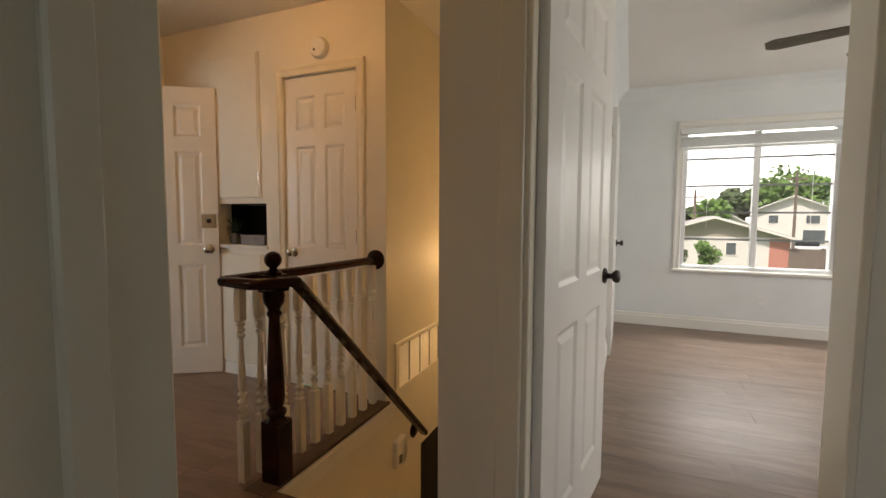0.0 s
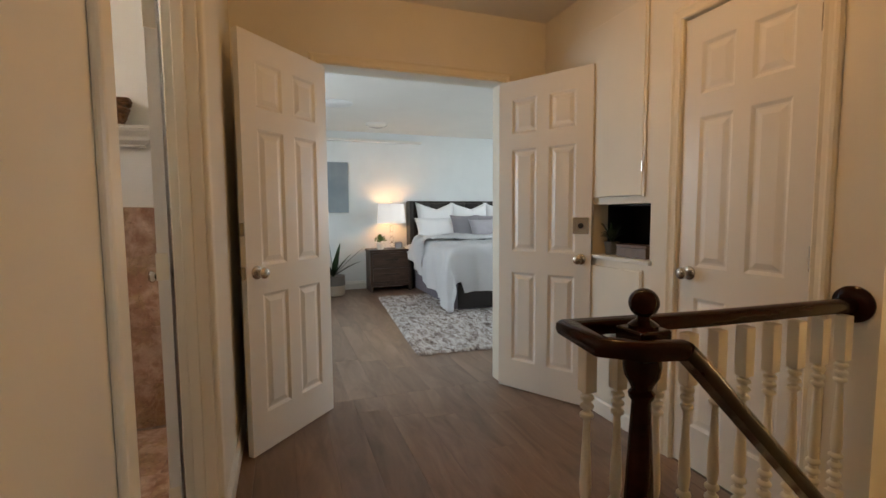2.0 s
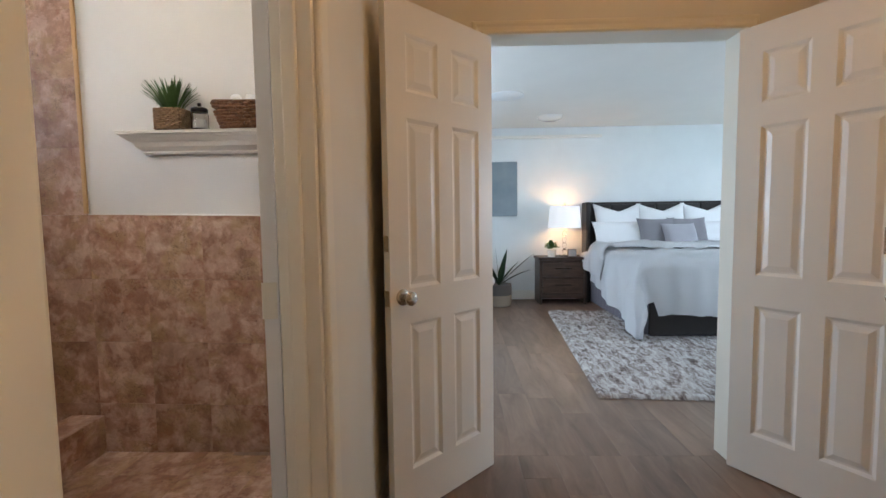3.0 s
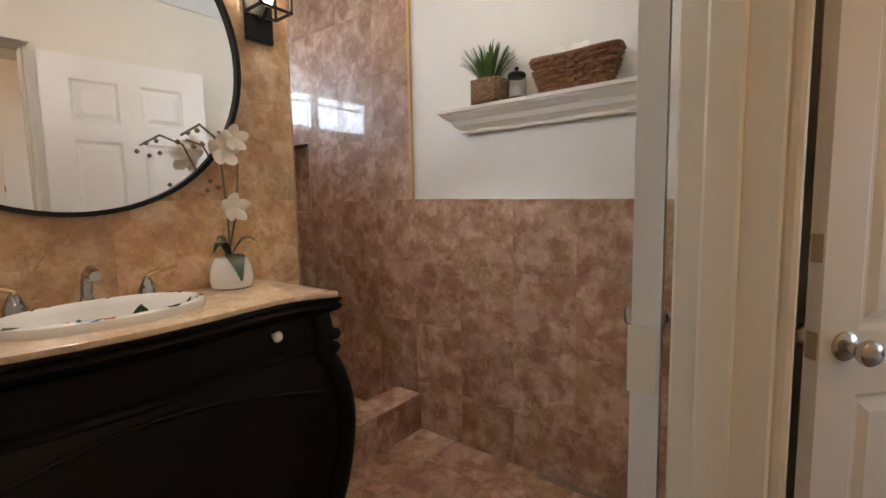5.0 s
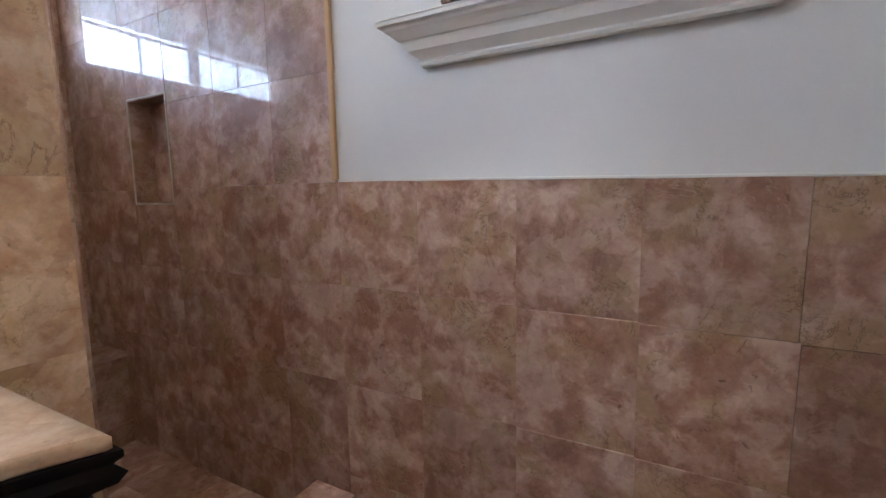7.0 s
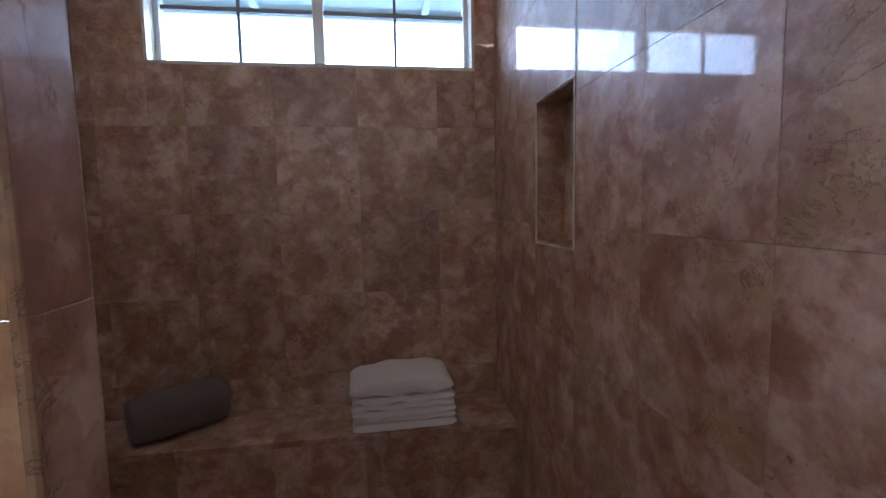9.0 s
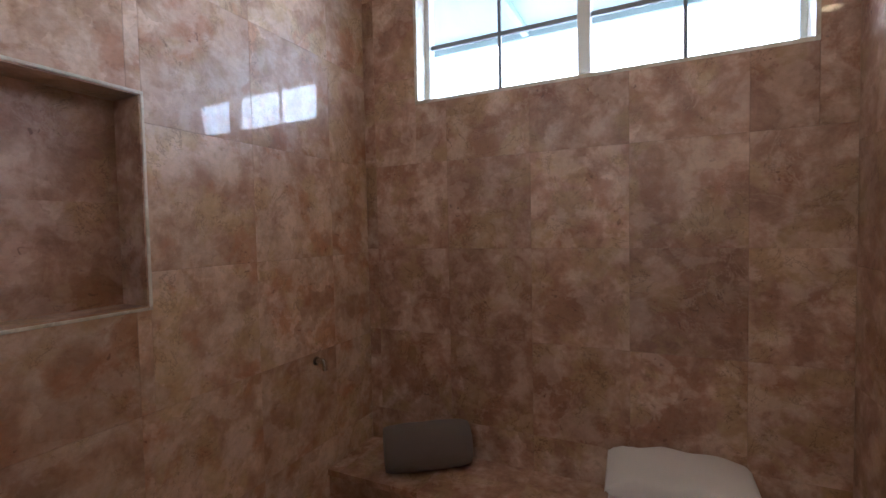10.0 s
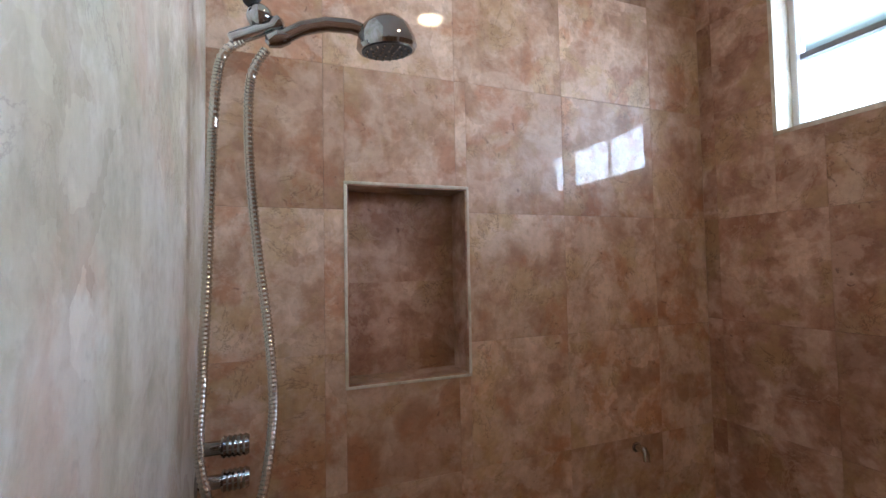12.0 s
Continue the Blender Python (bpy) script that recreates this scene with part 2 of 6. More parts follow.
BLACKWOOD = wood("black_painted_wood", (0.0025, 0.002, 0.002), (0.006, 0.005, 0.0045), 0.55, (3, 3, 10), 3.0, 0.1)
BLACKWOOD.node_tree.nodes["Principled BSDF"].inputs["Specular IOR Level"].default_value = 0.15
DARKWOOD.node_tree.nodes["Principled BSDF"].inputs["Specular IOR Level"].default_value = 0.18
CHROME = mat("polished_chrome", (0.40, 0.40, 0.405), 0.05, 1.0)
NICKEL = mat("satin_nickel", (0.55, 0.52, 0.47), 0.22, 1.0)
BRONZE = mat("dark_bronze", (0.05, 0.04, 0.035), 0.35, 0.9)
BLACK = mat("black_metal", (0.012, 0.011, 0.011), 0.35, 0.6)
CERAMIC = paint("white_glazed_ceramic", (0.80, 0.78, 0.73), 0.12, 0.02, 0.02)
GLASS = glass("window_glass")
MIRROR = mat("mirror_silver", (0.9, 0.9, 0.9), 0.01, 1.0)
VINYL = paint("white_vinyl_frame", (0.80, 0.81, 0.80), 0.35, 0.03, 0.02)
MUNTIN = paint("grey_vinyl_muntin", (0.24, 0.25, 0.26), 0.45, 0.03, 0.02)
LINEN = cloth("white_linen", (0.88, 0.88, 0.88), (0.80, 0.80, 0.81), 260)
GREYCLOTH = cloth("grey_cotton", (0.20, 0.19, 0.21), (0.27, 0.26, 0.28), 260)
TOWELW = cloth("white_terry", (0.88, 0.82, 0.77), (0.76, 0.70, 0.65), 420, 0.95, 0.9)
TOWELG = cloth("grey_terry", (0.115, 0.085, 0.07), (0.20, 0.155, 0.13), 420, 0.95, 0.9)

# ---- building blocks ----
def bm_new():
    return bmesh.new()


def box(bm, x0, x1, y0, y1, z0, z1, bevel=0.0, seg=1, m=None):
    r = bmesh.ops.create_cube(bm, size=1.0)
    vs = r["verts"]
    for v in vs:
        v.co = Vector((x0 + (v.co.x + 0.5) * (x1 - x0), y0 + (v.co.y + 0.5) * (y1 - y0), z0 + (v.co.z + 0.5) * (z1 - z0)))
    if m is not None:
        bmesh.ops.transform(bm, matrix=m, verts=vs)
    if bevel:
        es = {e for v in vs for e in v.link_edges}
        bmesh.ops.bevel(bm, geom=list(es), offset=bevel, segments=seg, profile=0.5, affect="EDGES")
    return bm


def lathe(bm, profile, m=None, n=24, cap=True):
    """Turn (radius, height) pairs round z."""
    rings = []
    for r, z in profile:
        rings.append([bm.verts.new((max(r, 1e-4) * math.cos(2 * math.pi * i / n), max(r, 1e-4) * math.sin(2 * math.pi * i / n), z)) for i in range(n)])
    for a, b in zip(rings, rings[1:]):
        for i in range(n):
            f = bm.faces.new((a[i], a[(i + 1) % n], b[(i + 1) % n], b[i]))
            f.smooth = True
    if cap:
        bm.faces.new(rings[0][::-1])
        bm.faces.new(rings[-1])
    if m is not None:
        bmesh.ops.transform(bm, matrix=m, verts=[v for r in rings for v in r])
    return bm


def sweep(bm, path, section, closed=False, up=(0, 0, 1), smooth=False, cap=True):
    """Carry a section of (side, up) pairs along a path of points."""
    pts = [Vector(p) for p in path]
    rings, n = [], len(pts)
    for i, p in enumerate(pts):
        a = pts[i - 1] if (i or closed) else p
        b = pts[(i + 1) % n] if (i < n - 1 or closed) else p
        d1, d2 = (p - a).normalized() if a != p else None, (b - p).normalized() if b != p else None
        d = ((d1 or d2) + (d2 or d1)).normalized()
        side = d.cross(Vector(up)).normalized()
        top = side.cross(d).normalized()
        stretch = 1.0
        if d1 is not None and d2 is not None:
            stretch = 1.0 / max(0.4, d.dot(d1))
        rings.append([bm.verts.new(p + side * s * stretch + top * h) for s, h in section])
    m = len(section)
    pairs = list(zip(rings, rings[1:])) + ([(rings[-1], rings[0])] if closed else [])
    for a, b in pairs:
        for i in range(m):
            f = bm.faces.new((a[i], a[(i + 1) % m], b[(i + 1) % m], b[i]))
            f.smooth = smooth
    if cap and not closed:
        bm.faces.new(rings[0][::-1])
        bm.faces.new(rings[-1])
    bmesh.ops.recalc_face_normals(bm, faces=bm.faces)
    return bm


def ring(r, n=10, squash=1.0):
    return [(r * math.cos(2 * math.pi * i / n), r * squash * math.sin(2 * math.pi * i / n)) for i in range(n)]


def mesh_of(name, bm, material):
    me = bpy.data.meshes.new(name)
    round_ = any(f.smooth for f in bm.faces)
    bm.to_mesh(me)
    bm.free()
    me.materials.append(material)
    if round_:
        me.set_sharp_from_angle(angle=radians(42))
    return me


def part(name, bm, material, parent=None, label="", m=None):
    ob = new(name, mesh_of(name, bm, material))
    if parent is not None:
        ob.parent = parent
    if m is not None:
        ob.matrix_local = m
    return tagged(ob, label)


def thing(name, m, label, category, group=""):
    ob = new(name)
    ob.empty_display_size = 0.1
    ob.matrix_world = m
    return tagged(ob, label, category, group)


def structure(name, bm, material, label="", category=""):
    return tagged(part(name, bm, material), label, category, kind="structure")


def slab(name, x0, x1, y0, y1, z0, z1, material, label="", category="wall"):
    return structure(name, box(bm_new(), x0, x1, y0, y1, z0, z1), material, label, category)


def holed(name, axis, lo, hi, a0, a1, z0, z1, holes, material, label, category="wall"):
    """A wall lo..hi thick along axis, a0..a1 long, with openings (a0, a1, z0, z1) through it."""
    bm = bm_new()
    cuts = sorted({a0, a1, *[h[0] for h in holes], *[h[1] for h in holes]})
    levels = sorted({z0, z1, *[h[2] for h in holes], *[h[3] for h in holes]})
    for p, q in zip(cuts, cuts[1:]):
        for s, t in zip(levels, levels[1:]):
            c, d = (p + q) / 2, (s + t) / 2
            if any(h[0] < c < h[1] and h[2] < d < h[3] for h in holes):
                continue
            if axis == "x":
                box(bm, lo, hi, p, q, s, t)
            else:
                box(bm, p, q, lo, hi, s, t)
    bmesh.ops.remove_doubles(bm, verts=bm.verts, dist=1e-5)
    bm.verts.index_update()
    seen = {}
    for f in list(bm.faces):
        seen.setdefault(frozenset(v.index for v in f.verts), []).append(f)
    bmesh.ops.delete(bm, geom=[f for fs in seen.values() if len(fs) > 1 for f in fs], context="FACES")
    return structure(name, bm, material, label, category)


def casing_section(w=0.075, t=0.02):
    return [(0, 0), (w, 0), (w, t * 0.55), (w * 0.9, t * 0.9), (w * 0.72, t), (w * 0.55, t * 0.72), (w * 0.3, t * 0.62), (w * 0.12, t * 0.8), (0, t * 0.5)]


def casing(name, corner, along, out, width, height, w=0.075, t=0.02, material=None):
    """Mitred moulding round a doorway: corner at the foot, along and out unit vectors."""
    al, o = Vector(along), Vector(out)
    c = Vector(corner)
    bm = bm_new()
    sec = casing_section(w, t)
    for k, (p, d, q) in enumerate(((c, -al, 0), (c + al * width, al, 0))):
        vs = [[bm.verts.new(p + d * s + o * h + Vector((0, 0, z + (s if z else 0)))) for s, h in sec] for z in (0, height)]
        for i in range(len(sec)):
            bm.faces.new((vs[0][i], vs[0][(i + 1) % len(sec)], vs[1][(i + 1) % len(sec)], vs[1][i]))
    vs = [[bm.verts.new(c + al * (a + (s if a else -s)) + o * h + Vector((0, 0, height + s))) for s, h in sec] for a in (0, width)]
    for i in range(len(sec)):
        bm.faces.new((vs[0][i], vs[0][(i + 1) % len(sec)], vs[1][(i + 1) % len(sec)], vs[1][i]))
    bmesh.ops.recalc_face_normals(bm, faces=bm.faces)
    return structure(name, bm, material or HALLTRIM, "painted moulded door casing" if material is None else "white painted moulded window casing", "trim")


def baseboard(name, a, b, out, h=0.11, t=0.015):
    a, b, o = Vector((*a, 0)), Vector((*b, 0)), Vector((*out, 0))
    sec = [(0, 0), (t, 0), (t, h * 0.72), (t * 0.6, h * 0.8), (t * 0.5, h * 0.95), (0, h)]
    bm = bm_new()
    vs = [[bm.verts.new(p + o * s + Vector((0, 0, z))) for s, z in sec] for p in (a, b)]
    for i in range(len(sec)):
        bm.faces.new((vs[0][i], vs[0][(i + 1) % 6], vs[1][(i + 1) % 6], vs[1][i]))
    bm.faces.new(vs[0]); bm.faces.new(vs[1][::-1])
    bmesh.ops.recalc_face_normals(bm, faces=bm.faces)
    return structure(name, bm, TRIM, "white painted baseboard", "baseboard")


KNOB = [(0.0, 0.0), (0.032, 0.0), (0.032, 0.006), (0.026, 0.010), (0.012, 0.013), (0.011, 0.030), (0.020, 0.036), (0.027, 0.046), (0.027, 0.056), (0.020, 0.063), (0.0, 0.065)]


def door(name, m, width, height, label, knob=NICKEL, knob_z=0.91, knob_x=None, sides=(1, -1), plates=(), hinge=1, t=0.0175, leaves=()):
    """A six-panel leaf: hinge at the origin, leaf along +x, both faces panelled."""
    d = tagged(thing(name, m, label, "door"), kind="structure")
    s = width / 0.61
    xs = [0, 0.095 * s, 0.265 * s, 0.345 * s, 0.515 * s, width]
    zs = [0.008, 0.20, 0.80, 0.94, 1.60, 1.70, 1.92, height]
    bm = bm_new()
    hollow = {(1, 1), (3, 1), (1, 3), (3, 3), (1, 5), (3, 5)}
    for i in range(5):
        for j in range(7):
            if (i, j) not in hollow:
                box(bm, xs[i], xs[i + 1], -t, t, zs[j], zs[j + 1])
    bmesh.ops.remove_doubles(bm, verts=bm.verts, dist=1e-5)
    bm.verts.index_update()
    seen = {}
    for f in list(bm.faces):
        seen.setdefault(frozenset(v.index for v in f.verts), []).append(f)
    bmesh.ops.delete(bm, geom=[f for fs in seen.values() if len(fs) > 1 for f in fs], context="FACES")
    part("leaf", bm, DOORP, d)
    for i, j in sorted(hollow):
        bm = bm_new()
        x0, x1, z0, z1 = xs[i], xs[i + 1], zs[j], zs[j + 1]
        loops = []
        for inset, y in ((0, t), (0.014, t - 0.009), (0.022, t - 0.009), (0.045, t - 0.002)):
            loops.append([(x0 + inset, y, z0 + inset), (x1 - inset, y, z0 + inset), (x1 - inset, y, z1 - inset), (x0 + inset, y, z1 - inset)])
        for side in (1, -1):
            vs = [[bm.verts.new((x, y * side, z)) for x, y, z in lp] for lp in loops]
            for a, b in zip(vs, vs[1:]):
                for k in range(4):
                    bm.faces.new((a[k], a[(k + 1) % 4], b[(k + 1) % 4], b[k]))
            bm.faces.new(vs[-1])
        bmesh.ops.recalc_face_normals(bm, faces=bm.faces)
        part("panel", bm, DOORP, d)
    kx = width - 0.06 if knob_x is None else knob_x
    for side in sides:
        bm = lathe(bm_new(), KNOB, pose(kx, side * t, knob_z, -90 * side, 0, 0))
        part("door_knob", bm, knob, d, "round metal door knob")
    for z in plates:
        part("strike_plate", box(bm_new(), width - 0.001, width + 0.002, -0.012, 0.012, z - 0.03, z + 0.03), NICKEL, d, "metal latch plate")
    for z in leaves:
        part("hinge_leaf", box(bm_new(), -0.0025, 0.001, -0.014, t + 0.004, z - 0.045, z + 0.045, 0.001), HALLTRIM, d, "painted-over hinge leaf")
    for z in (0.2, 1.02, 1.84) if hinge else ():
        bm = lathe(bm_new(), [(0.006, -0.045), (0.006, 0.045)], pose(0, hinge * (t + 0.004), z))
        part("hinge", bm, NICKEL, d)
    return d


def grid_tiles(name, parent, origin, u, v, n, u0, u1, v0, v1, us, vs, material, holes=(), gap=0.0005, thick=0.008):
    """Tiles between the joint lines us and vs, cut to u0..u1, v0..v1 and round the holes; each one an object on shared meshes."""
    o, u, v, n = Vector(origin), Vector(u), Vector(v), Vector(n)
    basis = Matrix((u, v, n)).transposed().to_4x4()
    for a, b in zip(us, us[1:]):
        for c, d in zip(vs, vs[1:]):
            rects = [(max(a, u0), min(b, u1), max(c, v0), min(d, v1))]
            for h in holes:
                out = []
                for r in rects:
                    if r[1] <= h[0] or r[0] >= h[1] or r[3] <= h[2] or r[2] >= h[3]:
                        out.append(r)
                        continue
                    p, q = max(r[0], h[0]), min(r[1], h[1])
                    out += [(r[0], p, r[2], r[3]), (q, r[1], r[2], r[3]), (p, q, r[2], h[2]), (p, q, h[3], r[3])]
                rects = out
            for p, q, s, t in rects:
                if q - p < 0.012 or t - s < 0.012:
                    continue
                w, h = round(q - p - gap, 4), round(t - s - gap, 4)
                ob = new(name, tile_mesh(w, h, thick, material))
                ob.parent = parent
                ob.matrix_local = parent.matrix_world.inverted() @ Matrix.Translation(o + u * (p + gap / 2) + v * (s + gap / 2)) @ basis


TILES = {}


def tile_mesh(w, h, thick, material):
    key = (w, h, thick, material.name)
    if key not in TILES:
        bm = bm_new()
        c = min(0.0005, w / 6, h / 6)
        lv = [[(0, 0, 0), (w, 0, 0), (w, h, 0), (0, h, 0)], [(0, 0, thick - c), (w, 0, thick - c), (w, h, thick - c), (0, h, thick - c)],
              [(c, c, thick), (w - c, c, thick), (w - c, h - c, thick), (c, h - c, thick)]]
        vs = [[bm.verts.new(p) for p in l] for l in lv]
        for a, b in zip(vs, vs[1:]):
            for k in range(4):
                bm.faces.new((a[k], a[(k + 1) % 4], b[(k + 1) % 4], b[k]))
        bm.faces.new(vs[-1])
        TILES[key] = mesh_of("tile", bm, material)
    return TILES[key]


def steps(a, step, n):
    return [a + step * i for i in range(n + 1)]


# ---- plan, in metres ----
H = 2.48                      # ceiling
HB = 2.78                     # bath ceiling
WX = -3.285                   # bath, west wall face
SY = -2.972                   # shower, window wall face
EX = -1.683                   # shower, east wall face
VN, VS, VE = -1.345, -1.405, -2.60   # vanity wall: bath face, shower face, free end
BX = -1.20                    # bath, east wall face
HY = 0.20                     # hall, south wall face
DX = -3.18                    # hall, double-door wall face
CY = 2.23                     # hall, closet wall face
YX = -1.262                   # stair wall face
FX = -7.60                    # bedroom, far wall
B2 = 5.10                     # second bedroom, window wall

# ---- structure ----
W_BATH = holed("wall_bath_west", "x", WX - 0.13, WX - 0.008, SY - 0.2, 0.252, -0.1, HB, [(-2.46, -2.18, 1.195, 1.635)], WALLBATH, "white painted bath wall above rose stone tile")
slab("wall_bath_west_backing", WX - 0.14, WX - 0.131, -2.5, -2.14, 1.15, 1.68, WALLBATH)
W_WIN = holed("wall_shower_south", "y", SY - 0.16, SY - 0.008, WX - 0.13, EX + 0.14, -0.1, HB, [(-3.20, -1.928, 1.885, 2.36)], GROUT, "rose travertine shower wall with a high window")
W_EAST = holed("wall_shower_east", "x", EX + 0.008, EX + 0.14, SY - 0.008, VS, -0.1, HB, [(-2.06, -1.72, 1.20, 1.72)], GROUT, "rose travertine shower wall with a niche")
slab("wall_shower_east_backing", EX + 0.12, EX + 0.15, -2.1, -1.68, 1.15, 1.76, GROUT)
W_VAN = slab("wall_vanity", VE + 0.008, BX + 0.1, VS + 0.008, VN - 0.008, -0.1, HB, GROUT, "stone-tiled partition behind the vanity")
slab("wall_bath_north_top", WX, BX, 0.15, 0.17, H, HB, WALLBATH)
slab("wall_bath_east", BX, BX + 0.1, VN, 0.075, -0.1, HB, WALLBATH, "white painted bath wall")
# hall south wall with the bath door and the door of the first room
bm = bm_new()
box(bm, -1.42, -0.305, HY - 0.12, HY, -0.1, H)
for v in bm.verts:
    v.co.y -= (v.co.x + 1.42) * 0.06
W_HS1 = structure("wall_hall_south", bm, WALL, "cream painted hall wall", "wall")
slab("wall_hall_south_1", -2.085, -1.42, HY - 0.12, HY + 0.05, 2.06, H, WALL)
slab("wall_hall_south_2", DX - 0.11, -2.085, 0.159, 0.252, -0.1, H, WALL, "cream painted hall wall")
slab("wall_hall_south_3", -0.305, 0.62, HY - 0.19, HY - 0.07, 2.06, H, WALL)
slab("wall_hall_south_4", 0.62, 1.3, HY - 0.19, HY - 0.07, -0.1, H, WALL)
W_DD = holed("wall_double_door", "x", DX - 0.14, DX, 0.252, CY + 0.02, -0.1, H, [(0.72, 1.90, -0.1, 2.055)], WALL, "cream painted wall round the double doorway")
W_CL = holed("wall_closet", "y", CY, CY + 0.12, DX - 0.14, YX, -0.1, H, [(-2.03, -1.465, -0.1, 2.05), (-2.66, -2.20, 0.94, 1.235)], WALL, "cream painted wall with closet door and niche")
holed("wall_stair_west", "x", YX - 0.12, YX, CY + 0.12, 4.6, -2.9, H, [(2.72, 4.6, -2.9, -0.51)], WALL, "cream painted wall of the stairwell")
# near-black sheet stands in for the shade of the space below
slab("wall_stair_low", YX - 0.20, YX - 0.122, 2.6, 4.7, -2.9, -0.4, mat("unlit_stairwell_dark", (0.02, 0.014, 0.011), 0.7), "near-black sheet for the unlit space under the stair wall")
slab("wall_stair_west_low", YX - 0.03, YX + 0.018, 1.24, CY + 0.12, -2.9, -0.06, WALL, "cream painted stairwell side")
slab("wall_stair_north", YX - 0.12, -0.28, 4.6, 4.7, -2.9, H, WALL, "cream painted end wall of the stairwell")
slab("wall_stair_east", -0.40, -0.16, 1.14, 5.3, -2.9, H, WALL, "cream painted wall between stairs and bedroom")
slab("wall_hall_north", -0.40, -0.155, 1.036, 1.16, -0.1, H, WALL, "cream painted hall wall end")
slab("wall_hall_north_1", -0.155, 0.56, 1.036, 1.16, 2.06, H, WALL)
slab("wall_hall_north_2", 0.56, 1.3, 1.036, 1.16, -0.1, H, WALL)
slab("wall_hall_east", 1.3, 1.4, HY, 1.036, -0.1, H, WALL)
# first room, behind the camera
slab("wall_room_west", -1.0, -0.9, -2.2, HY - 0.12, -0.1, H, WALLCOOL)
# opening added for the fill lamp, out of view
holed("wall_room_south", "y", -2.3, -2.2, -1.0, 2.0, -0.1, H, [(0.1, 1.1, 1.0, 1.9)], WALLCOOL, "white painted wall")
slab("wall_room_east", 2.0, 2.1, -2.3, HY - 0.12, -0.1, H, WALLCOOL)
# second bedroom
slab("wall_bedroom_west", -0.16, -0.06, 2.1, B2, -0.1, H, WALLCOOL, "pale painted bedroom wall")
holed("wall_bedroom_north", "y", B2, B2 + 0.18, -0.3, 3.9, -0.1, H, [(0.58, 1.87, 0.62, 2.06)], WALLCOOL, "pale painted wall with a wide window")
# unseen opening that lets the east fill lamp in
holed("wall_bedroom_east", "x", 3.8, 3.9, 1.036, B2, -0.1, H, [(2.2, 3.8, 0.8, 2.1)], WALLCOOL, "pale painted bedroom wall")
slab("wall_bedroom_south", 1.3, 3.9, 1.036, 1.16, -0.1, H, WALLCOOL)
# main bedroom
slab("wall_main_far", FX - 0.12, FX, -0.7, 5.8, -0.1, H, WALLCOOL, "white painted wall behind the bed")
# invented opening, lets the south fill lamp in
holed("wall_main_south", "y", -0.7, -0.6, FX, WX - 0.13, -0.1, H, [(-5.6, -4.2, 0.85, 2.1)], WALLCOOL, "white painted wall with an invented window opening")
slab("wall_main_east", DX - 0.155, DX - 0.14, CY + 0.02, 5.7, -0.1, H, WALLCOOL)
holed("wall_main_north", "y", 5.7, 5.85, FX - 0.12, DX, -0.1, H, [(-7.1, -5.6, 0.8, 2.15), (-5.2, -3.8, 0.8, 2.15)], WALLCOOL, "white painted wall with windows")
# floors
for nm, r in (("floor_main", (FX, DX - 0.07, -0.6, 5.7)), ("floor_hall", (DX - 0.07, -1.25, 0.08, CY + 0.02)), ("floor_hall_east", (-1.25, 1.3, 0.08, 1.22)),
              ("floor_room", (-0.9, 2.0, -2.2, 0.08)), ("floor_bedroom", (-0.16, 3.8, 1.22, B2))):
    slab(nm, *r, -0.22, -0.005, SUBFLOOR, "grey-brown wood-look plank floor", "floor")
F_BATH = slab("floor_bath", WX - 0.1, BX + 0.1, VS, 0.20, -0.2, -0.009, GROUT, "rose stone tile floor", "floor")
F_SH = slab("floor_shower", WX - 0.1, EX + 0.1, SY - 0.1, VS, -0.2, 0.03, GROUT, "rose stone shower floor", "floor")
slab("ceiling", -7.8, WX - 0.02, -0.7, 5.9, H, H + 0.12, CEIL, "off-white painted ceiling", "ceiling")
# slab added out of view to block sun from the south opening
slab("roof_overhang", -7.8, WX - 0.15, -2.1, -0.702, H, H + 0.12, CEIL, "off-white unseen slab that keeps sun out of the south opening", "roof")
slab("ceiling_hall", WX - 0.02, 4.0, 0.17, 5.9, H, H + 0.12, CEIL, "off-white painted ceiling", "ceiling")
slab("ceiling_room", BX + 0.1, 4.0, -3.2, 0.17, H, H + 0.12, CEIL, "off-white painted ceiling", "ceiling")
slab("ceiling_bath", WX - 0.13, BX + 0.1, SY - 0.16, 0.17, HB, HB + 0.1, CEIL, "off-white painted ceiling", "ceiling")
slab("lower_floor", -2.0, 4.0, 0.5, 5.0, -2.95, -2.85, SUBFLOOR, "dark lower floor", "floor")

# ---- planks ----
PL = {}


def planks(parent, x0, x1, y0, y1, seed, wide=0.182, long=1.22):
    rng = random.Random(seed)
    y = y0
    while y < y1 - 0.01:
        ye = min(y + wide, y1)
        x = x0 - rng.random() * long
        while x < x1:
            a, b = max(x, x0), min(x + long, x1)
            if b - a > 0.03:
                ob = new("plank", tile_mesh(round(b - a - 0.0008, 4), round(ye - y - 0.0008, 4), 0.005, PLANK))
                ob.parent = parent
                ob.matrix_local = Matrix.Translation((a, y, -0.005))
            x += long
        y = ye


# ---- doors and casings ----
door("door_1", pose(DX + 0.01, 0.735, 0, 0, 0, -43.5), 0.615, 2.04, "white six-panel double-door leaf standing open", plates=(1.12, 0.91), hinge=0)
door("door_2", pose(DX + 0.01, 1.885, 0, 0, 0, 31.5), 0.632, 2.04, "white six-panel double-door leaf standing open", plates=(0.91,), hinge=0)
door("door_3", pose(-1.469, CY + 0.022, 0, 0, 0, 180), 0.557, 2.04, "white six-panel closet door, shut", sides=(1,))
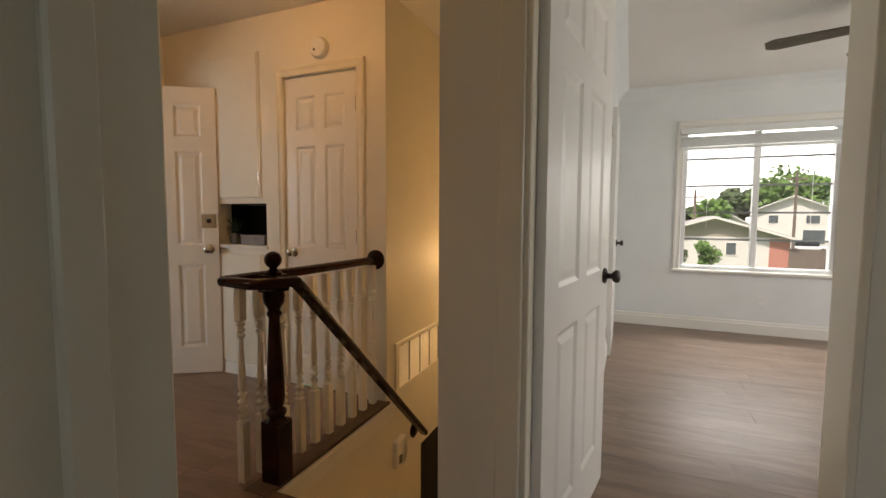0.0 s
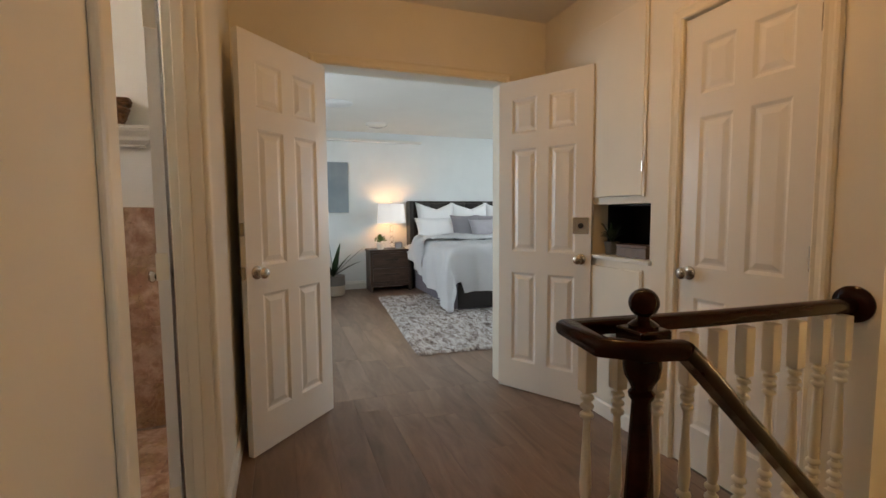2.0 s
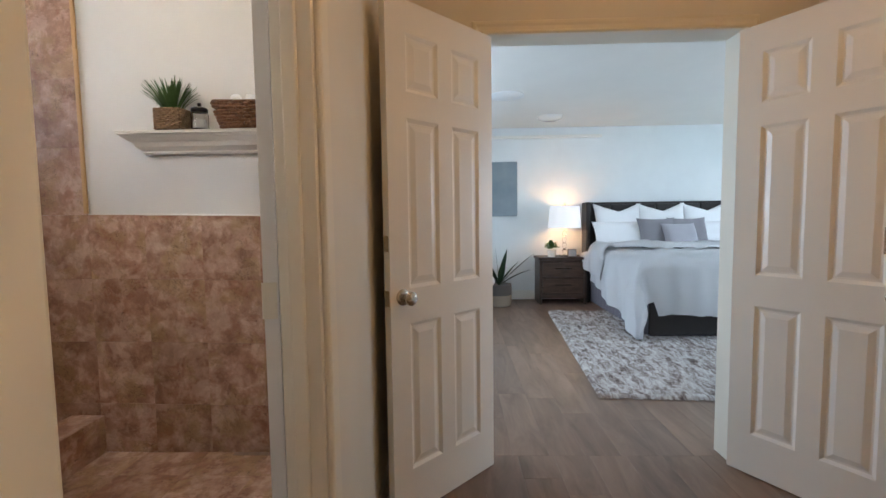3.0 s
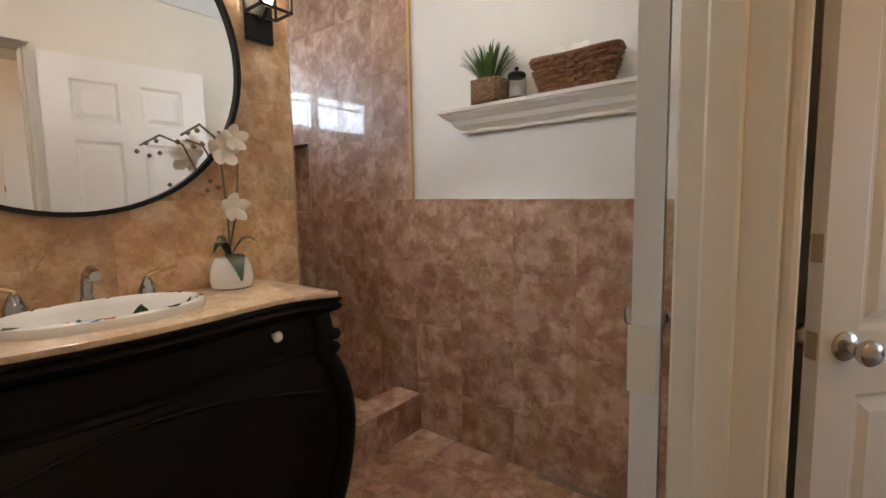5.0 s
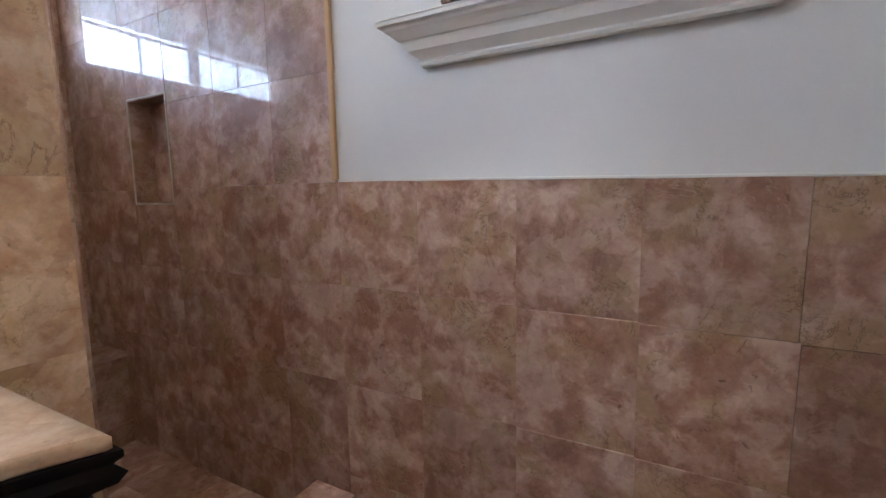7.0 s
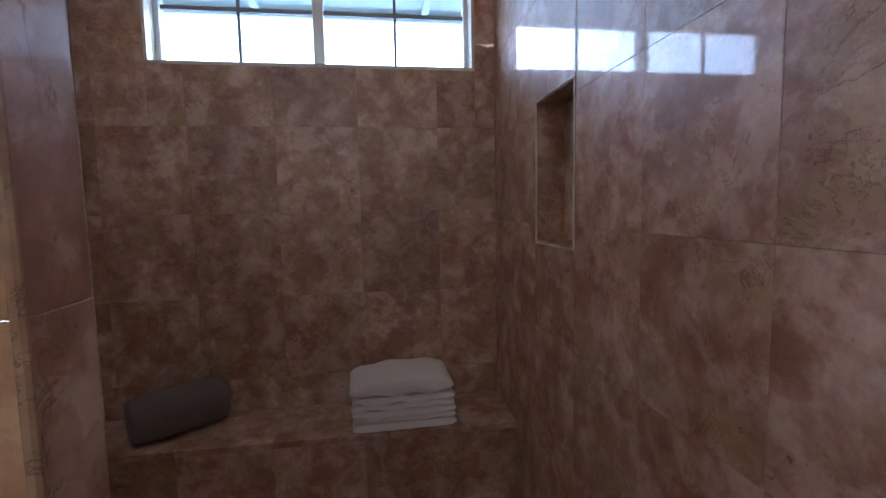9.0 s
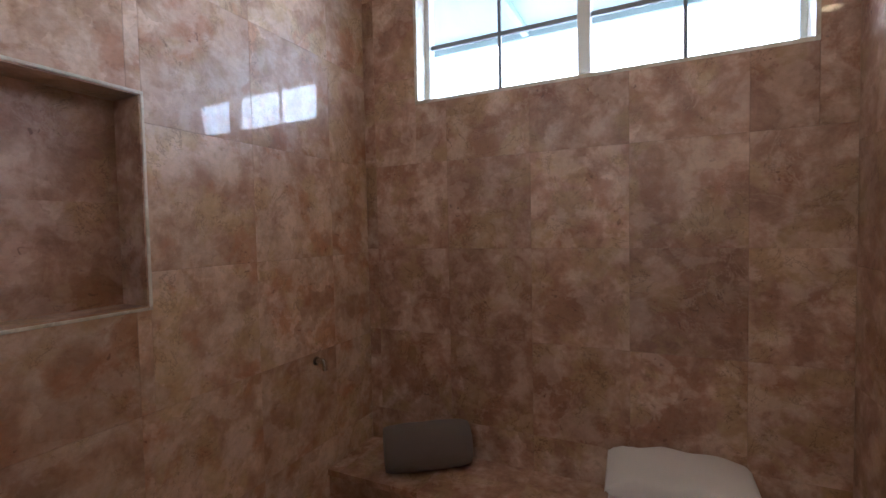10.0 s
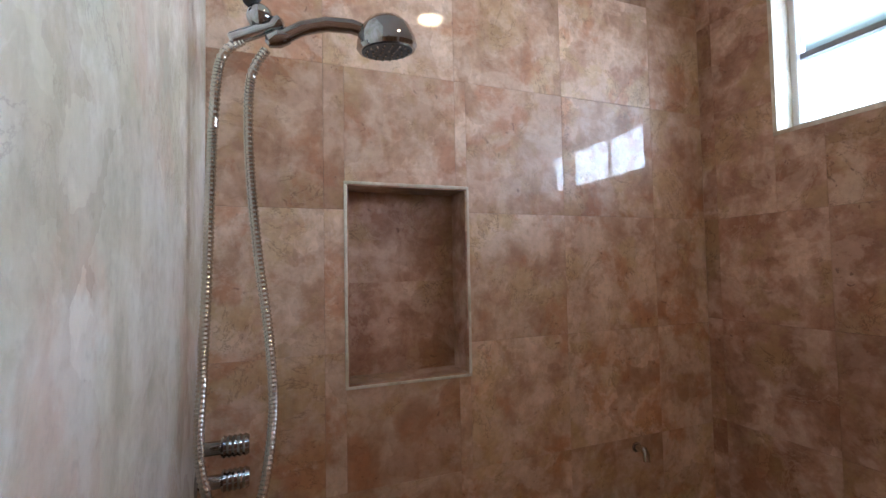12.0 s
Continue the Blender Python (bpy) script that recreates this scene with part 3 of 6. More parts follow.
door("door_4", pose(-2.11, 0.121, 0, 0, 0, 191), 0.76, 2.04, "white six-panel bathroom door swung wide open", plates=(0.91,), hinge=0, leaves=(0.22, 1.02, 1.82))
door("door_5", pose(-0.125, 1.10, 0, 0, 0, 81), 0.80, 2.04, "white six-panel bedroom door standing open", knob=BRONZE, plates=(0.91,))
casing("trim_1", (DX, 0.72, 0), (0, 1, 0), (1, 0, 0), 1.18, 2.055, 0.06)
casing("trim_2", (-2.03, CY, 0), (1, 0, 0), (0, -1, 0), 0.565, 2.05, 0.06)
structure("trim_3", box(bm_new(), -2.15, -2.085, 0.252, 0.272, 0, 2.13, 0.007, 2), HALLTRIM, "cream painted door casing", "trim")
structure("trim_4", box(bm_new(), -1.42, -1.355, HY - 0.004, HY + 0.016, 0, 2.13, 0.007, 2), HALLTRIM, "cream painted door casing", "trim")
structure("trim_5", box(bm_new(), -2.087, -1.418, HY + 0.05, HY + 0.066, 2.05, 2.13, 0.006, 2), HALLTRIM, "cream painted door casing", "trim")
structure("trim_6", box(bm_new(), -2.085, -2.07, 0.157, 0.256, 0, 2.06, 0.003), HALLTRIM, "cream painted door jamb", "trim")
structure("trim_9", box(bm_new(), -2.071, -2.058, 0.185, 0.22, 0, 2.05, 0.003), HALLTRIM, "cream painted door stop", "trim")
structure("trim_7", box(bm_new(), -1.435, -1.42, HY - 0.125, HY, 0, 2.06, 0.003), HALLTRIM, "cream painted door jamb", "trim")
structure("trim_8", box(bm_new(), -0.305, -0.285, HY - 0.20, HY - 0.055, 0, 2.06, 0.004), HALLTRIM, "cream painted door jamb", "trim")
structure("trim_10", box(bm_new(), -0.37, -0.300, HY - 0.205, HY - 0.185, 0, 2.13, 0.007, 2), HALLTRIM, "cream painted door casing", "trim")
structure("trim_11", box(bm_new(), -0.37, -0.300, HY - 0.068, HY - 0.050, 0, 2.13, 0.007, 2), HALLTRIM, "cream painted door casing", "trim")
structure("trim_12", box(bm_new(), -0.286, -0.274, 0.05, 0.085, 0, 2.05, 0.003), HALLTRIM, "cream painted door stop", "trim")
structure("trim_13", box(bm_new(), -0.158, -0.138, 1.030, 1.165, 0, 2.06, 0.003), HALLTRIM, "cream painted door jamb", "trim")
structure("trim_14", box(bm_new(), -0.225, -0.155, 1.018, 1.037, 0, 2.13, 0.006, 2), HALLTRIM, "cream painted door casing", "trim")
structure("trim_15", box(bm_new(), 0.54, 0.56, 1.030, 1.165, 0, 2.06, 0.003), HALLTRIM, "cream painted door jamb", "trim")

# ---- bath and shower tiles ----
ZT = [-0.064, 0.266, 0.596, 0.926, 1.256, 1.596, 1.936, 2.276, 2.616, 2.956]
grid_tiles("tile", W_BATH, (WX - 0.008, 0, -0.029), (0, 1, -0.022), (0, 0, 1), (1, 0, 0), -1.31, 0.15, 0, 1.256, steps(-1.607, 0.2955, 7), ZT, STONE)
grid_tiles("tile", W_BATH, (WX - 0.008, 0, 0), (0, 1, 0), (0, 0, 1), (1, 0, 0), SY, -1.31, 0, HB, steps(-3.065, 0.2955, 7), ZT, STONE, [(-2.46, -2.18, 1.195, 1.635)])
ZW = [-0.055, 0.285, 0.625, 0.965, 1.305, 1.645, 1.985, 2.325, 2.665, 3.005]
grid_tiles("tile", W_WIN, (0, SY - 0.008, 0), (1, 0, 0), (0, 0, 1), (0, 1, 0), WX, EX, 0, HB, steps(-3.365, 0.326, 6), ZW, STONE, [(-3.20, -1.928, 1.885, 2.36)])
ZE = [-0.10, 0.25, 0.60, 0.945, 1.29, 1.65, 2.02, 2.37, 2.72, 3.07]
grid_tiles("tile", W_EAST, (EX + 0.008, 0, 0), (0, 1, 0), (0, 0, 1), (-1, 0, 0), SY, VS, 0, HB, steps(-3.10, 0.358, 5), ZE, STONEE, [(-2.06, -1.72, 1.20, 1.72)])
grid_tiles("tile", W_VAN, (0, VN - 0.008, 0), (1, 0, 0), (0, 0, 1), (0, 1, 0), VE, BX, 0, HB, steps(VE - 0.02, 0.33, 5), ZT, STONEV)
grid_tiles("tile", W_VAN, (0, VS + 0.008, 0), (1, 0, 0), (0, 0, 1), (0, -1, 0), VE, EX, 0, HB, [VE, EX], [0, HB], STONEP)
grid_tiles("tile", W_VAN, (VE + 0.008, 0, 0), (0, 1, 0), (0, 0, 1), (-1, 0, 0), VS, VN, 0, HB, [VS, VN], ZT, STONE)
grid_tiles("tile", F_BATH, (0, 0, -0.009), (1, 0, 0), (0, 1, 0), (0, 0, 1), WX, BX, VN, 0.15, steps(-3.40, 0.33, 7), steps(-1.40, 0.33, 5), STONE)
grid_tiles("tile", F_SH, (0, 0, 0.03), (1, 0, 0), (0, 1, 0), (0, 0, 1), WX, EX, SY, VS, steps(-3.40, 0.33, 7), steps(-3.0, 0.33, 6), STONE)
CURB = slab("shower_curb", WX, VE - 0.001, -1.46, -1.30, 0.0, 0.192, GROUT, "stone-tiled shower curb", "curb")
grid_tiles("tile", CURB, (0, 0, 0.192), (1, 0, 0), (0, 1, 0), (0, 0, 1), WX, VE, -1.468, -1.292, steps(-3.285, 0.33, 3), [-1.468, -1.292], STONE)
grid_tiles("tile", CURB, (0, -1.30, 0), (1, 0, 0), (0, 0, 1), (0, 1, 0), WX, VE, 0, 0.195, steps(-3.285, 0.33, 3), [0, 0.195], STONE)
BENCH = slab("shower_bench", WX, EX, SY, -2.69, 0.0, 0.47, GROUT, "stone-tiled shower bench", "bench")
grid_tiles("tile", BENCH, (0, 0, 0.47), (1, 0, 0), (0, 1, 0), (0, 0, 1), WX, EX, SY, -2.675, steps(-3.365, 0.326, 6), [SY, -2.675], STONE, thick=0.022)
grid_tiles("tile", BENCH, (0, -2.69, 0), (1, 0, 0), (0, 0, 1), (0, 1, 0), WX, EX, 0, 0.47, steps(-3.365, 0.326, 6), [0, 0.14, 0.47], STONE)

# ---- shower window ----
def window_unit(name, m, width, height, cols, rows, label, depth=0.05):
    """Slider window in its own plane: x along, z up, two sashes."""
    w = tagged(thing(name, m, label, "window"), kind="structure")
    f = 0.03
    bm = bm_new()
    box(bm, 0, width, -depth / 2, depth / 2, 0, f, 0.003); box(bm, 0, width, -depth / 2, depth / 2, height - f, height, 0.003)
    box(bm, 0, f, -depth / 2, depth / 2, f, height - f, 0.003); box(bm, width - f, width, -depth / 2, depth / 2, f, height - f, 0.003)
    part("window_frame", bm, VINYL, w)
    part("mullion", box(bm_new(), width / 2 - 0.022, width / 2 + 0.022, -depth / 2, depth / 2 + 0.004, f, height - f, 0.003), VINYL, w)
    for k in (0, 1):
        a, b = (f, width / 2 - 0.022) if k == 0 else (width / 2 + 0.022, width - f)
        pane = part("pane", box(bm_new(), a, b, -0.003, 0.003, f, height - f), GLASS, w)
        pane.visible_shadow = False
        for c in range(1, cols):
            x = a + (b - a) * c / cols
            part("muntin", box(bm_new(), x - 0.006, x + 0.006, -0.008, 0.008, f, height - f), MUNTIN, w)
        for r in range(1, rows):
            z = f + (height - 2 * f) * r / rows
            part("muntin", box(bm_new(), a, b, -0.0085, 0.0085, z - 0.008, z + 0.008), MUNTIN, w)
    return w


window_unit("window_1", pose(-3.20, SY - 0.10, 1.885), 1.272, 0.475, 2, 2, "white vinyl sliding window high in the shower")

# ---- niches ----
def niche(parent, x, out, y0, y1, z0, z1, depth):
    """Stone lining of a wall niche: back, four sides and a pale edge."""
    d = -out * depth
    bk = [(y0, y1, z0 + (z1 - z0) * 0.5, z1), (y0, y1, z0, z0 + (z1 - z0) * 0.5)]
    for a, b, c, e in bk:
        part("niche_tile", box(bm_new(), min(x + d, x + d - out * 0.006), max(x + d, x + d - out * 0.006), a, b, c, e), STONE, parent)
    lo, hi = min(x, x + d), max(x, x + d)
    part("niche_tile", box(bm_new(), lo, hi, y0, y1, z0, z0 + 0.008), STONE, parent)
    part("niche_tile", box(bm_new(), lo, hi, y0, y1, z1 - 0.008, z1), STONE, parent)
    part("niche_tile", box(bm_new(), lo, hi, y0, y0 + 0.008, z0 + 0.008, z1 - 0.008), STONE, parent)
    part("niche_tile", box(bm_new(), lo, hi, y1 - 0.008, y1, z0 + 0.008, z1 - 0.008), STONE, parent)
    e0, e1 = min(x, x + out * 0.004), max(x, x + out * 0.004)
    for a, b, c, e in ((y0 - 0.003, y1 + 0.003, z0 - 0.003, z0 + 0.005), (y0 - 0.003, y1 + 0.003, z1 - 0.005, z1 + 0.003), (y0 - 0.003, y0 + 0.005, z0 + 0.005, z1 - 0.005), (y1 - 0.005, y1 + 0.003, z0 + 0.005, z1 - 0.005)):
        part("edge_trim", box(bm_new(), e0, e1, a, b, c, e, 0.0015), STONEP, parent)


niche(W_BATH, WX, 1, -2.46, -2.18, 1.195, 1.635, 0.09)
niche(W_EAST, EX, -1, -2.06, -1.72, 1.20, 1.72, 0.10)
TANTRIM = paint("tan_edge_trim", (0.55, 0.34, 0.15), 0.4)
structure("trim_20", box(bm_new(), WX - 0.008, WX + 0.006, -1.325, -1.305, 1.262, HB, 0.003), TANTRIM, "tan strip along the shower tile edge", "trim")
structure("trim_21", box(bm_new(), WX - 0.008, WX + 0.002, 0, 1.455, 0, 0.008, 0.002, m=pose(0, -1.305, 1.256, -1.26, 0, 0)), TRIM, "white caulk line above the wainscot tile", "trim")
structure("trim_22", box(bm_new(), VE - 0.002, VE + 0.006, VN - 0.004, VN + 0.002, 0, HB, 0.002), STONE, "rose stone strip along the partition edge", "trim")
# window reveal and sill
for a, b, c, d in ((-3.20, -3.188, 1.885, 2.36), (-1.94, -1.928, 1.885, 2.36)):
    structure("trim_23", box(bm_new(), a, b, SY - 0.075, SY + 0.002, c, d), STONEP, "cream stone window reveal", "trim")
structure("trim_24", box(bm_new(), -3.20, -1.928, SY - 0.075, SY + 0.002, 1.877, 1.889), STONEP, "cream stone window reveal", "trim")

# ---- eave outside the shower window ----
EAVE = paint("pale_blue_eave_paint", (0.40, 0.52, 0.55), 0.7)
ROOFEDGE = paint("grey_roof_edge", (0.20, 0.20, 0.21), 0.9, 0.4, 0.1, 30)
eave = thing("eave", pose(-2.56, -3.13, 2.47), "pale blue painted roof eave over the shower window", "eave")
part("soffit", box(bm_new(), -2.6, 2.6, -0.74, 0.0, 0, 0.03), EAVE, eave)
part("fascia", box(bm_new(), -2.6, 2.6, -0.78, -0.745, -0.04, 0.16, 0.004), EAVE, eave)
part("roof_edge", box(bm_new(), -2.6, 2.6, -0.82, 0.0, 0.165, 0.20), ROOFEDGE, eave, "grey roof edge")
for k in range(6):
    part("rafter_tail", box(bm_new(), -2.45 + k * 0.95, -2.41 + k * 0.95, -0.74, 0.0, -0.035, -0.001, 0.003), EAVE, eave)

# ---- vanity ----
def spline(pts, m):
    """Points of a smooth curve through pts, m to each stretch."""
    P = [Vector(p) for p in pts]
    out = []
    for i in range(len(P) - 1):
        p0, p1, p2, p3 = P[max(0, i - 1)], P[i], P[i + 1], P[min(len(P) - 1, i + 2)]
        for k in range(m):
            t = k / m
            out.append(0.5 * ((2 * p1) + (p2 - p0) * t + (2 * p0 - 5 * p1 + 4 * p2 - p3) * t * t + (3 * p1 - p0 - 3 * p2 + p3) * t ** 3))
    return out + [P[-1]]


def vanity():
    v = thing("vanity", pose(-1.87, VN, 0.012), "black carved bombe vanity chest with curved sides", "vanity")
    hw, dp = 0.542, 0.44

    def bow_at(a):
        """Depth of the serpentine front at a, -1 to 1 along it."""
        return 0.392 + 0.042 * (0.5 + 0.5 * math.cos(math.pi * min(1, abs(a) / 0.8))) + 0.055 * max(0, (abs(a) - 0.72) / 0.28) ** 1.5

    def outline(k, n=40):
        """Half-oval bow front in plan, widened by k."""
        pts = [(-hw - k, 0.004)]
        for i in range(n + 1):
            a = -1 + 2 * i / n
            bow = bow_at(a)
            pts.append((a * (hw + k), bow + k))
        pts.append((hw + k, 0.004))
        return pts

    def cut_top(bm, row, z):
        """Close an outline at height z round the oval basin hole and line the hole."""
        hole = [[bm.verts.new((0.222 * math.cos(2 * math.pi * i / 36), 0.225 + 0.148 * math.sin(2 * math.pi * i / 36), h)) for i in range(36)] for h in (z, z - 0.02)]
        edges = []
        for i in range(36):
            f = bm.faces.new((hole[0][i], hole[0][(i + 1) % 36], hole[1][(i + 1) % 36], hole[1][i]))
            edges.append(bm.edges.get((hole[0][i], hole[0][(i + 1) % 36])))
        edges += [bm.edges.get((row[i], row[(i + 1) % len(row)])) for i in range(len(row))]
        bmesh.ops.triangle_fill(bm, use_beauty=True, use_dissolve=False, edges=edges, normal=(0, 0, 1))

    def shell(levels, top=0):
        bm = bm_new()
        rows = [[bm.verts.new((x, y, z)) for x, y in outline(k)] for k, z in levels]
        for a, b in zip(rows, rows[1:]):
            for i in range(len(a) - 1):
                f = bm.faces.new((a[i], a[i + 1], b[i + 1], b[i]))
                f.smooth = True
            bm.faces.new((a[-1], a[0], b[0], b[-1]))
        if top in (0, 2):
            bm.faces.new(rows[0][::-1])
        if top == 1:
            cut_top(bm, rows[-1], levels[-1][1])
        elif top == 0:
            bm.faces.new(rows[-1])
        bmesh.ops.recalc_face_normals(bm, faces=bm.faces)
        return bm

    prof = [(-0.05, 0.10), (-0.045, 0.16), (-0.02, 0.26), (0.012, 0.40), (0.024, 0.52), (0.02, 0.62), (-0.002, 0.70), (-0.02, 0.735), (-0.005, 0.745), (-0.005, 0.76), (-0.02, 0.768), (-0.022, 0.86), (-0.01, 0.87), (0.005, 0.88)]
    part("body", shell(prof, 2), BLACKWOOD, v)
    part("cornice", shell([(-0.01, 0.872), (0.014, 0.882), (0.022, 0.895), (0.012, 0.906), (0.02, 0.913), (0.02, 0.921), (-0.03, 0.921)], 3), BLACKWOOD, v, "moulded black edge under the counter")
    part("counter", shell([(0.008, 0.9215), (0.013, 0.925), (0.013, 0.938), (0.008, 0.942)], 1), STONEC, v, "cream travertine counter top")
    for s in (-1, 1):
        bm = bm_new()
        curve = [(s * (hw - 0.03), dp - 0.03, 0.87), (s * (hw - 0.02), dp - 0.02, 0.80), (s * (hw - 0.024), dp - 0.026, 0.745), (s * (hw + 0.006), dp - 0.004, 0.67), (s * (hw + 0.024), dp + 0.012, 0.57),
                 (s * (hw + 0.024), dp + 0.012, 0.45), (s * (hw + 0.006), dp - 0.004, 0.30), (s * (hw - 0.022), dp - 0.025, 0.16), (s * (hw - 0.026), dp - 0.02, 0.06), (s * (hw - 0.01), dp + 0.0, -0.012)]
        sweep(bm, spline(curve, 8), ring(0.034, 16), up=(0, 1, 0), smooth=True)
        part("leg", bm, BLACKWOOD, v, "carved scroll leg")
        bm = bm_new()
        for q, z in enumerate((0.80, 0.755, 0.71)):
            lathe(bm, [(0.0, -0.02), (0.022, -0.014), (0.03, 0.0), (0.022, 0.014), (0.0, 0.02)], pose(s * (hw + 0.002 - 0.004 * q), dp - 0.005, z), 12, False)
        part("carving", bm, BLACKWOOD, v, "carved scroll beads")
    for s in (-1, 1):
        part("drawer_knob", lathe(bm_new(), [(0.0, 0.0), (0.007, 0.0), (0.006, 0.012), (0.014, 0.018), (0.017, 0.026), (0.012, 0.034), (0.0, 0.036)], pose(s * 0.37, bow_at(0.37 / hw) - 0.022, 0.825, -90, 0, 0), 16), CERAMIC, v, "white porcelain drawer knob")
    bm = bm_new()
    sweep(bm, [(x * 0.94, y + 0.012, 0.675 + 0.05 * math.cos(x * 5.5)) for x, y in outline(0.012)[2:-2]], ring(0.006, 6), smooth=True)
    part("bead_moulding", bm, BLACKWOOD, v, "thin carved moulding")
    return v


vanity()

def sink():
    s = thing("sink", pose(-1.87, VN + 0.225, 0.954), "oval white sink painted with small flowers", "sink")
    bm = bm_new()
    prof = [(1.0, 0.0), (1.01, 0.012), (0.99, 0.022), (0.94, 0.026), (0.90, 0.022), (0.86, 0.005), (0.78, -0.03), (0.6, -0.075), (0.3, -0.10), (0.06, -0.105)]
    n = 48
    rows = []
    for r, z in prof:
        rows.append([bm.verts.new((0.235 * r * math.cos(2 * math.pi * i / n) * (1 + 0.006 * math.cos(16 * math.pi * i / n)), 0.158 * r * math.sin(2 * math.pi * i / n), z)) for i in range(n)])
    for a, b in zip(rows, rows[1:]):
        for i in range(n):
            f = bm.faces.new((a[i], a[(i + 1) % n], b[(i + 1) % n], b[i]))
            f.smooth = True
    bm.faces.new(rows[-1])
    bmesh.ops.recalc_face_normals(bm, faces=bm.faces)
    part("basin", bm, CERAMIC, s)
    leafm, rosem = mat("painted_leaf_glaze", (0.03, 0.05, 0.025), 0.2), mat("painted_rose_glaze", (0.55, 0.18, 0.12), 0.2)
    def glaze(r, a):
        """Point on the rim or bowl at radius r and angle a, just proud of it."""
        for (r1, z1), (r0, z0) in zip(prof[1:], prof[2:]):
            if r0 <= r <= r1:
                z = z0 + (z1 - z0) * (r - r0) / (r1 - r0)
                break
        else:
            z = 0.02
        return Vector((0.235 * r * math.cos(a), 0.158 * r * math.sin(a), z + 0.0016))

    rng = random.Random(4)
    for i in range(16):
        a = 2 * math.pi * (i + rng.random() * 0.4) / 16
        r = 0.955 if i % 2 else rng.uniform(0.76, 0.84)
        for mm, nm, off, th in ((leafm, "painted_leaf", 0.0, 0.5), (leafm, "painted_leaf", 0.10, -0.6), (rosem, "painted_rose", 0.20, 0.0)):
            if nm == "painted_rose" and i % 3:
                continue
            bm = bm_new()
            w, k = (0.085, 0.34) if nm == "painted_leaf" else (0.055, 0.8)
            th += rng.uniform(-0.5, 0.5)
            c = bm.verts.new(glaze(r, a + off))
            vs = []
            for q in range(12):
                u, v = w * math.cos(math.pi * q / 6), w * k * math.sin(math.pi * q / 6) * (1 - 0.3 * math.cos(math.pi * q / 6))
                vs.append(bm.verts.new(glaze(min(0.99, r + (u * math.sin(th) + v * math.cos(th)) * 0.8), a + off + u * math.cos(th) - v * math.sin(th))))
            for q in range(12):
                bm.faces.new((vs[q], vs[(q + 1) % 12], c))
            bmesh.ops.recalc_face_normals(bm, faces=bm.faces)
            part(nm, bm, mm, s)
    return s


sink()
fa = thing("faucet", pose(-1.87, VN + 0.055, 0.954), "chrome basin spout on the stone counter", "faucet")
part("spout", sweep(bm_new(), [(0, 0.0, 0.02), (0, 0.008, 0.07), (0, 0.028, 0.10), (0, 0.06, 0.112), (0, 0.10, 0.100)], ring(0.015, 12), up=(1, 0, 0), smooth=True), CHROME, fa)
part("base", lathe(bm_new(), [(0.028, 0), (0.028, 0.006), (0.02, 0.02), (0.016, 0.03)]), CHROME, fa)
for sx in (-1, 1):
    tap = thing("tap_handle", pose(-1.87 + sx * 0.15, VN + 0.06, 0.954), "chrome lever tap on the stone counter", "tap", "basin taps")
    part("base", lathe(bm_new(), [(0.030, 0), (0.030, 0.006), (0.024, 0.014), (0.025, 0.03), (0.018, 0.048), (0.012, 0.062), (0.006, 0.070)]), CHROME, tap)
    part("lever", sweep(bm_new(), [(0, 0, 0.05), (0.0, 0.004, 0.074), (sx * 0.022, 0.012, 0.084), (sx * 0.078, 0.03, 0.094)], ring(0.0058, 8), smooth=True), mat("brass_lever", (0.7, 0.5, 0.22), 0.15, 1.0), tap, "brass lever")

# mirror
mi = thing("mirror", pose(-1.87, VN + 0.004, 1.72), "round mirror with a thin black metal frame", "mirror")
part("mirror_glass", lathe(bm_new(), [(0.0, 0.0), (0.497, 0.0), (0.497, 0.012), (0.0, 0.012)], pose(0, 0, 0, -90, 0, 0), 72), MIRROR, mi)
part("frame", sweep(bm_new(), [(0.503 * math.cos(2 * math.pi * i / 72), 0.012, 0.503 * math.sin(2 * math.pi * i / 72)) for i in range(72)], [(-0.007, -0.012), (0.007, -0.012), (0.007, 0.014), (-0.007, 0.014)], closed=True, up=(0, 1, 0)), BLACK, mi)
# wall lamp beside the mirror
wl = thing("wall_lamp", pose(-2.47, VN + 0.002, 1.90), "black metal cage wall lamp, lit", "lamp")
part("backplate", box(bm_new(), -0.055, 0.055, 0, 0.02, -0.06, 0.10, 0.006, 2), BLACK, wl)
part("arm", sweep(bm_new(), [(0, 0.01, 0.02), (0, 0.05, 0.02), (0, 0.075, 0.05)], ring(0.008, 8), up=(1, 0, 0)), BLACK, wl)
part("cage", sweep(bm_new(), [(-0.06, 0.03, 0.03), (0.06, 0.03, 0.03), (0.06, 0.13, 0.03), (-0.06, 0.13, 0.03)], [(-0.004, -0.004), (0.004, -0.004), (0.004, 0.004), (-0.004, 0.004)], closed=True), BLACK, wl)
for cx, cy in ((-0.06, 0.03), (0.06, 0.03), (0.06, 0.13), (-0.06, 0.13)):
    part("cage_bar", box(bm_new(), cx - 0.004, cx + 0.004, cy - 0.004, cy + 0.004, 0.03, 0.26), BLACK, wl)
part("bulb", lathe(bm_new(), [(0.012, 0.06), (0.028, 0.10), (0.03, 0.13), (0.018, 0.155), (0.0, 0.16)], pose(0, 0.08, 0), 16), glow("warm_bulb", (1, 0.75, 0.45), 18), wl, "glowing warm bulb")

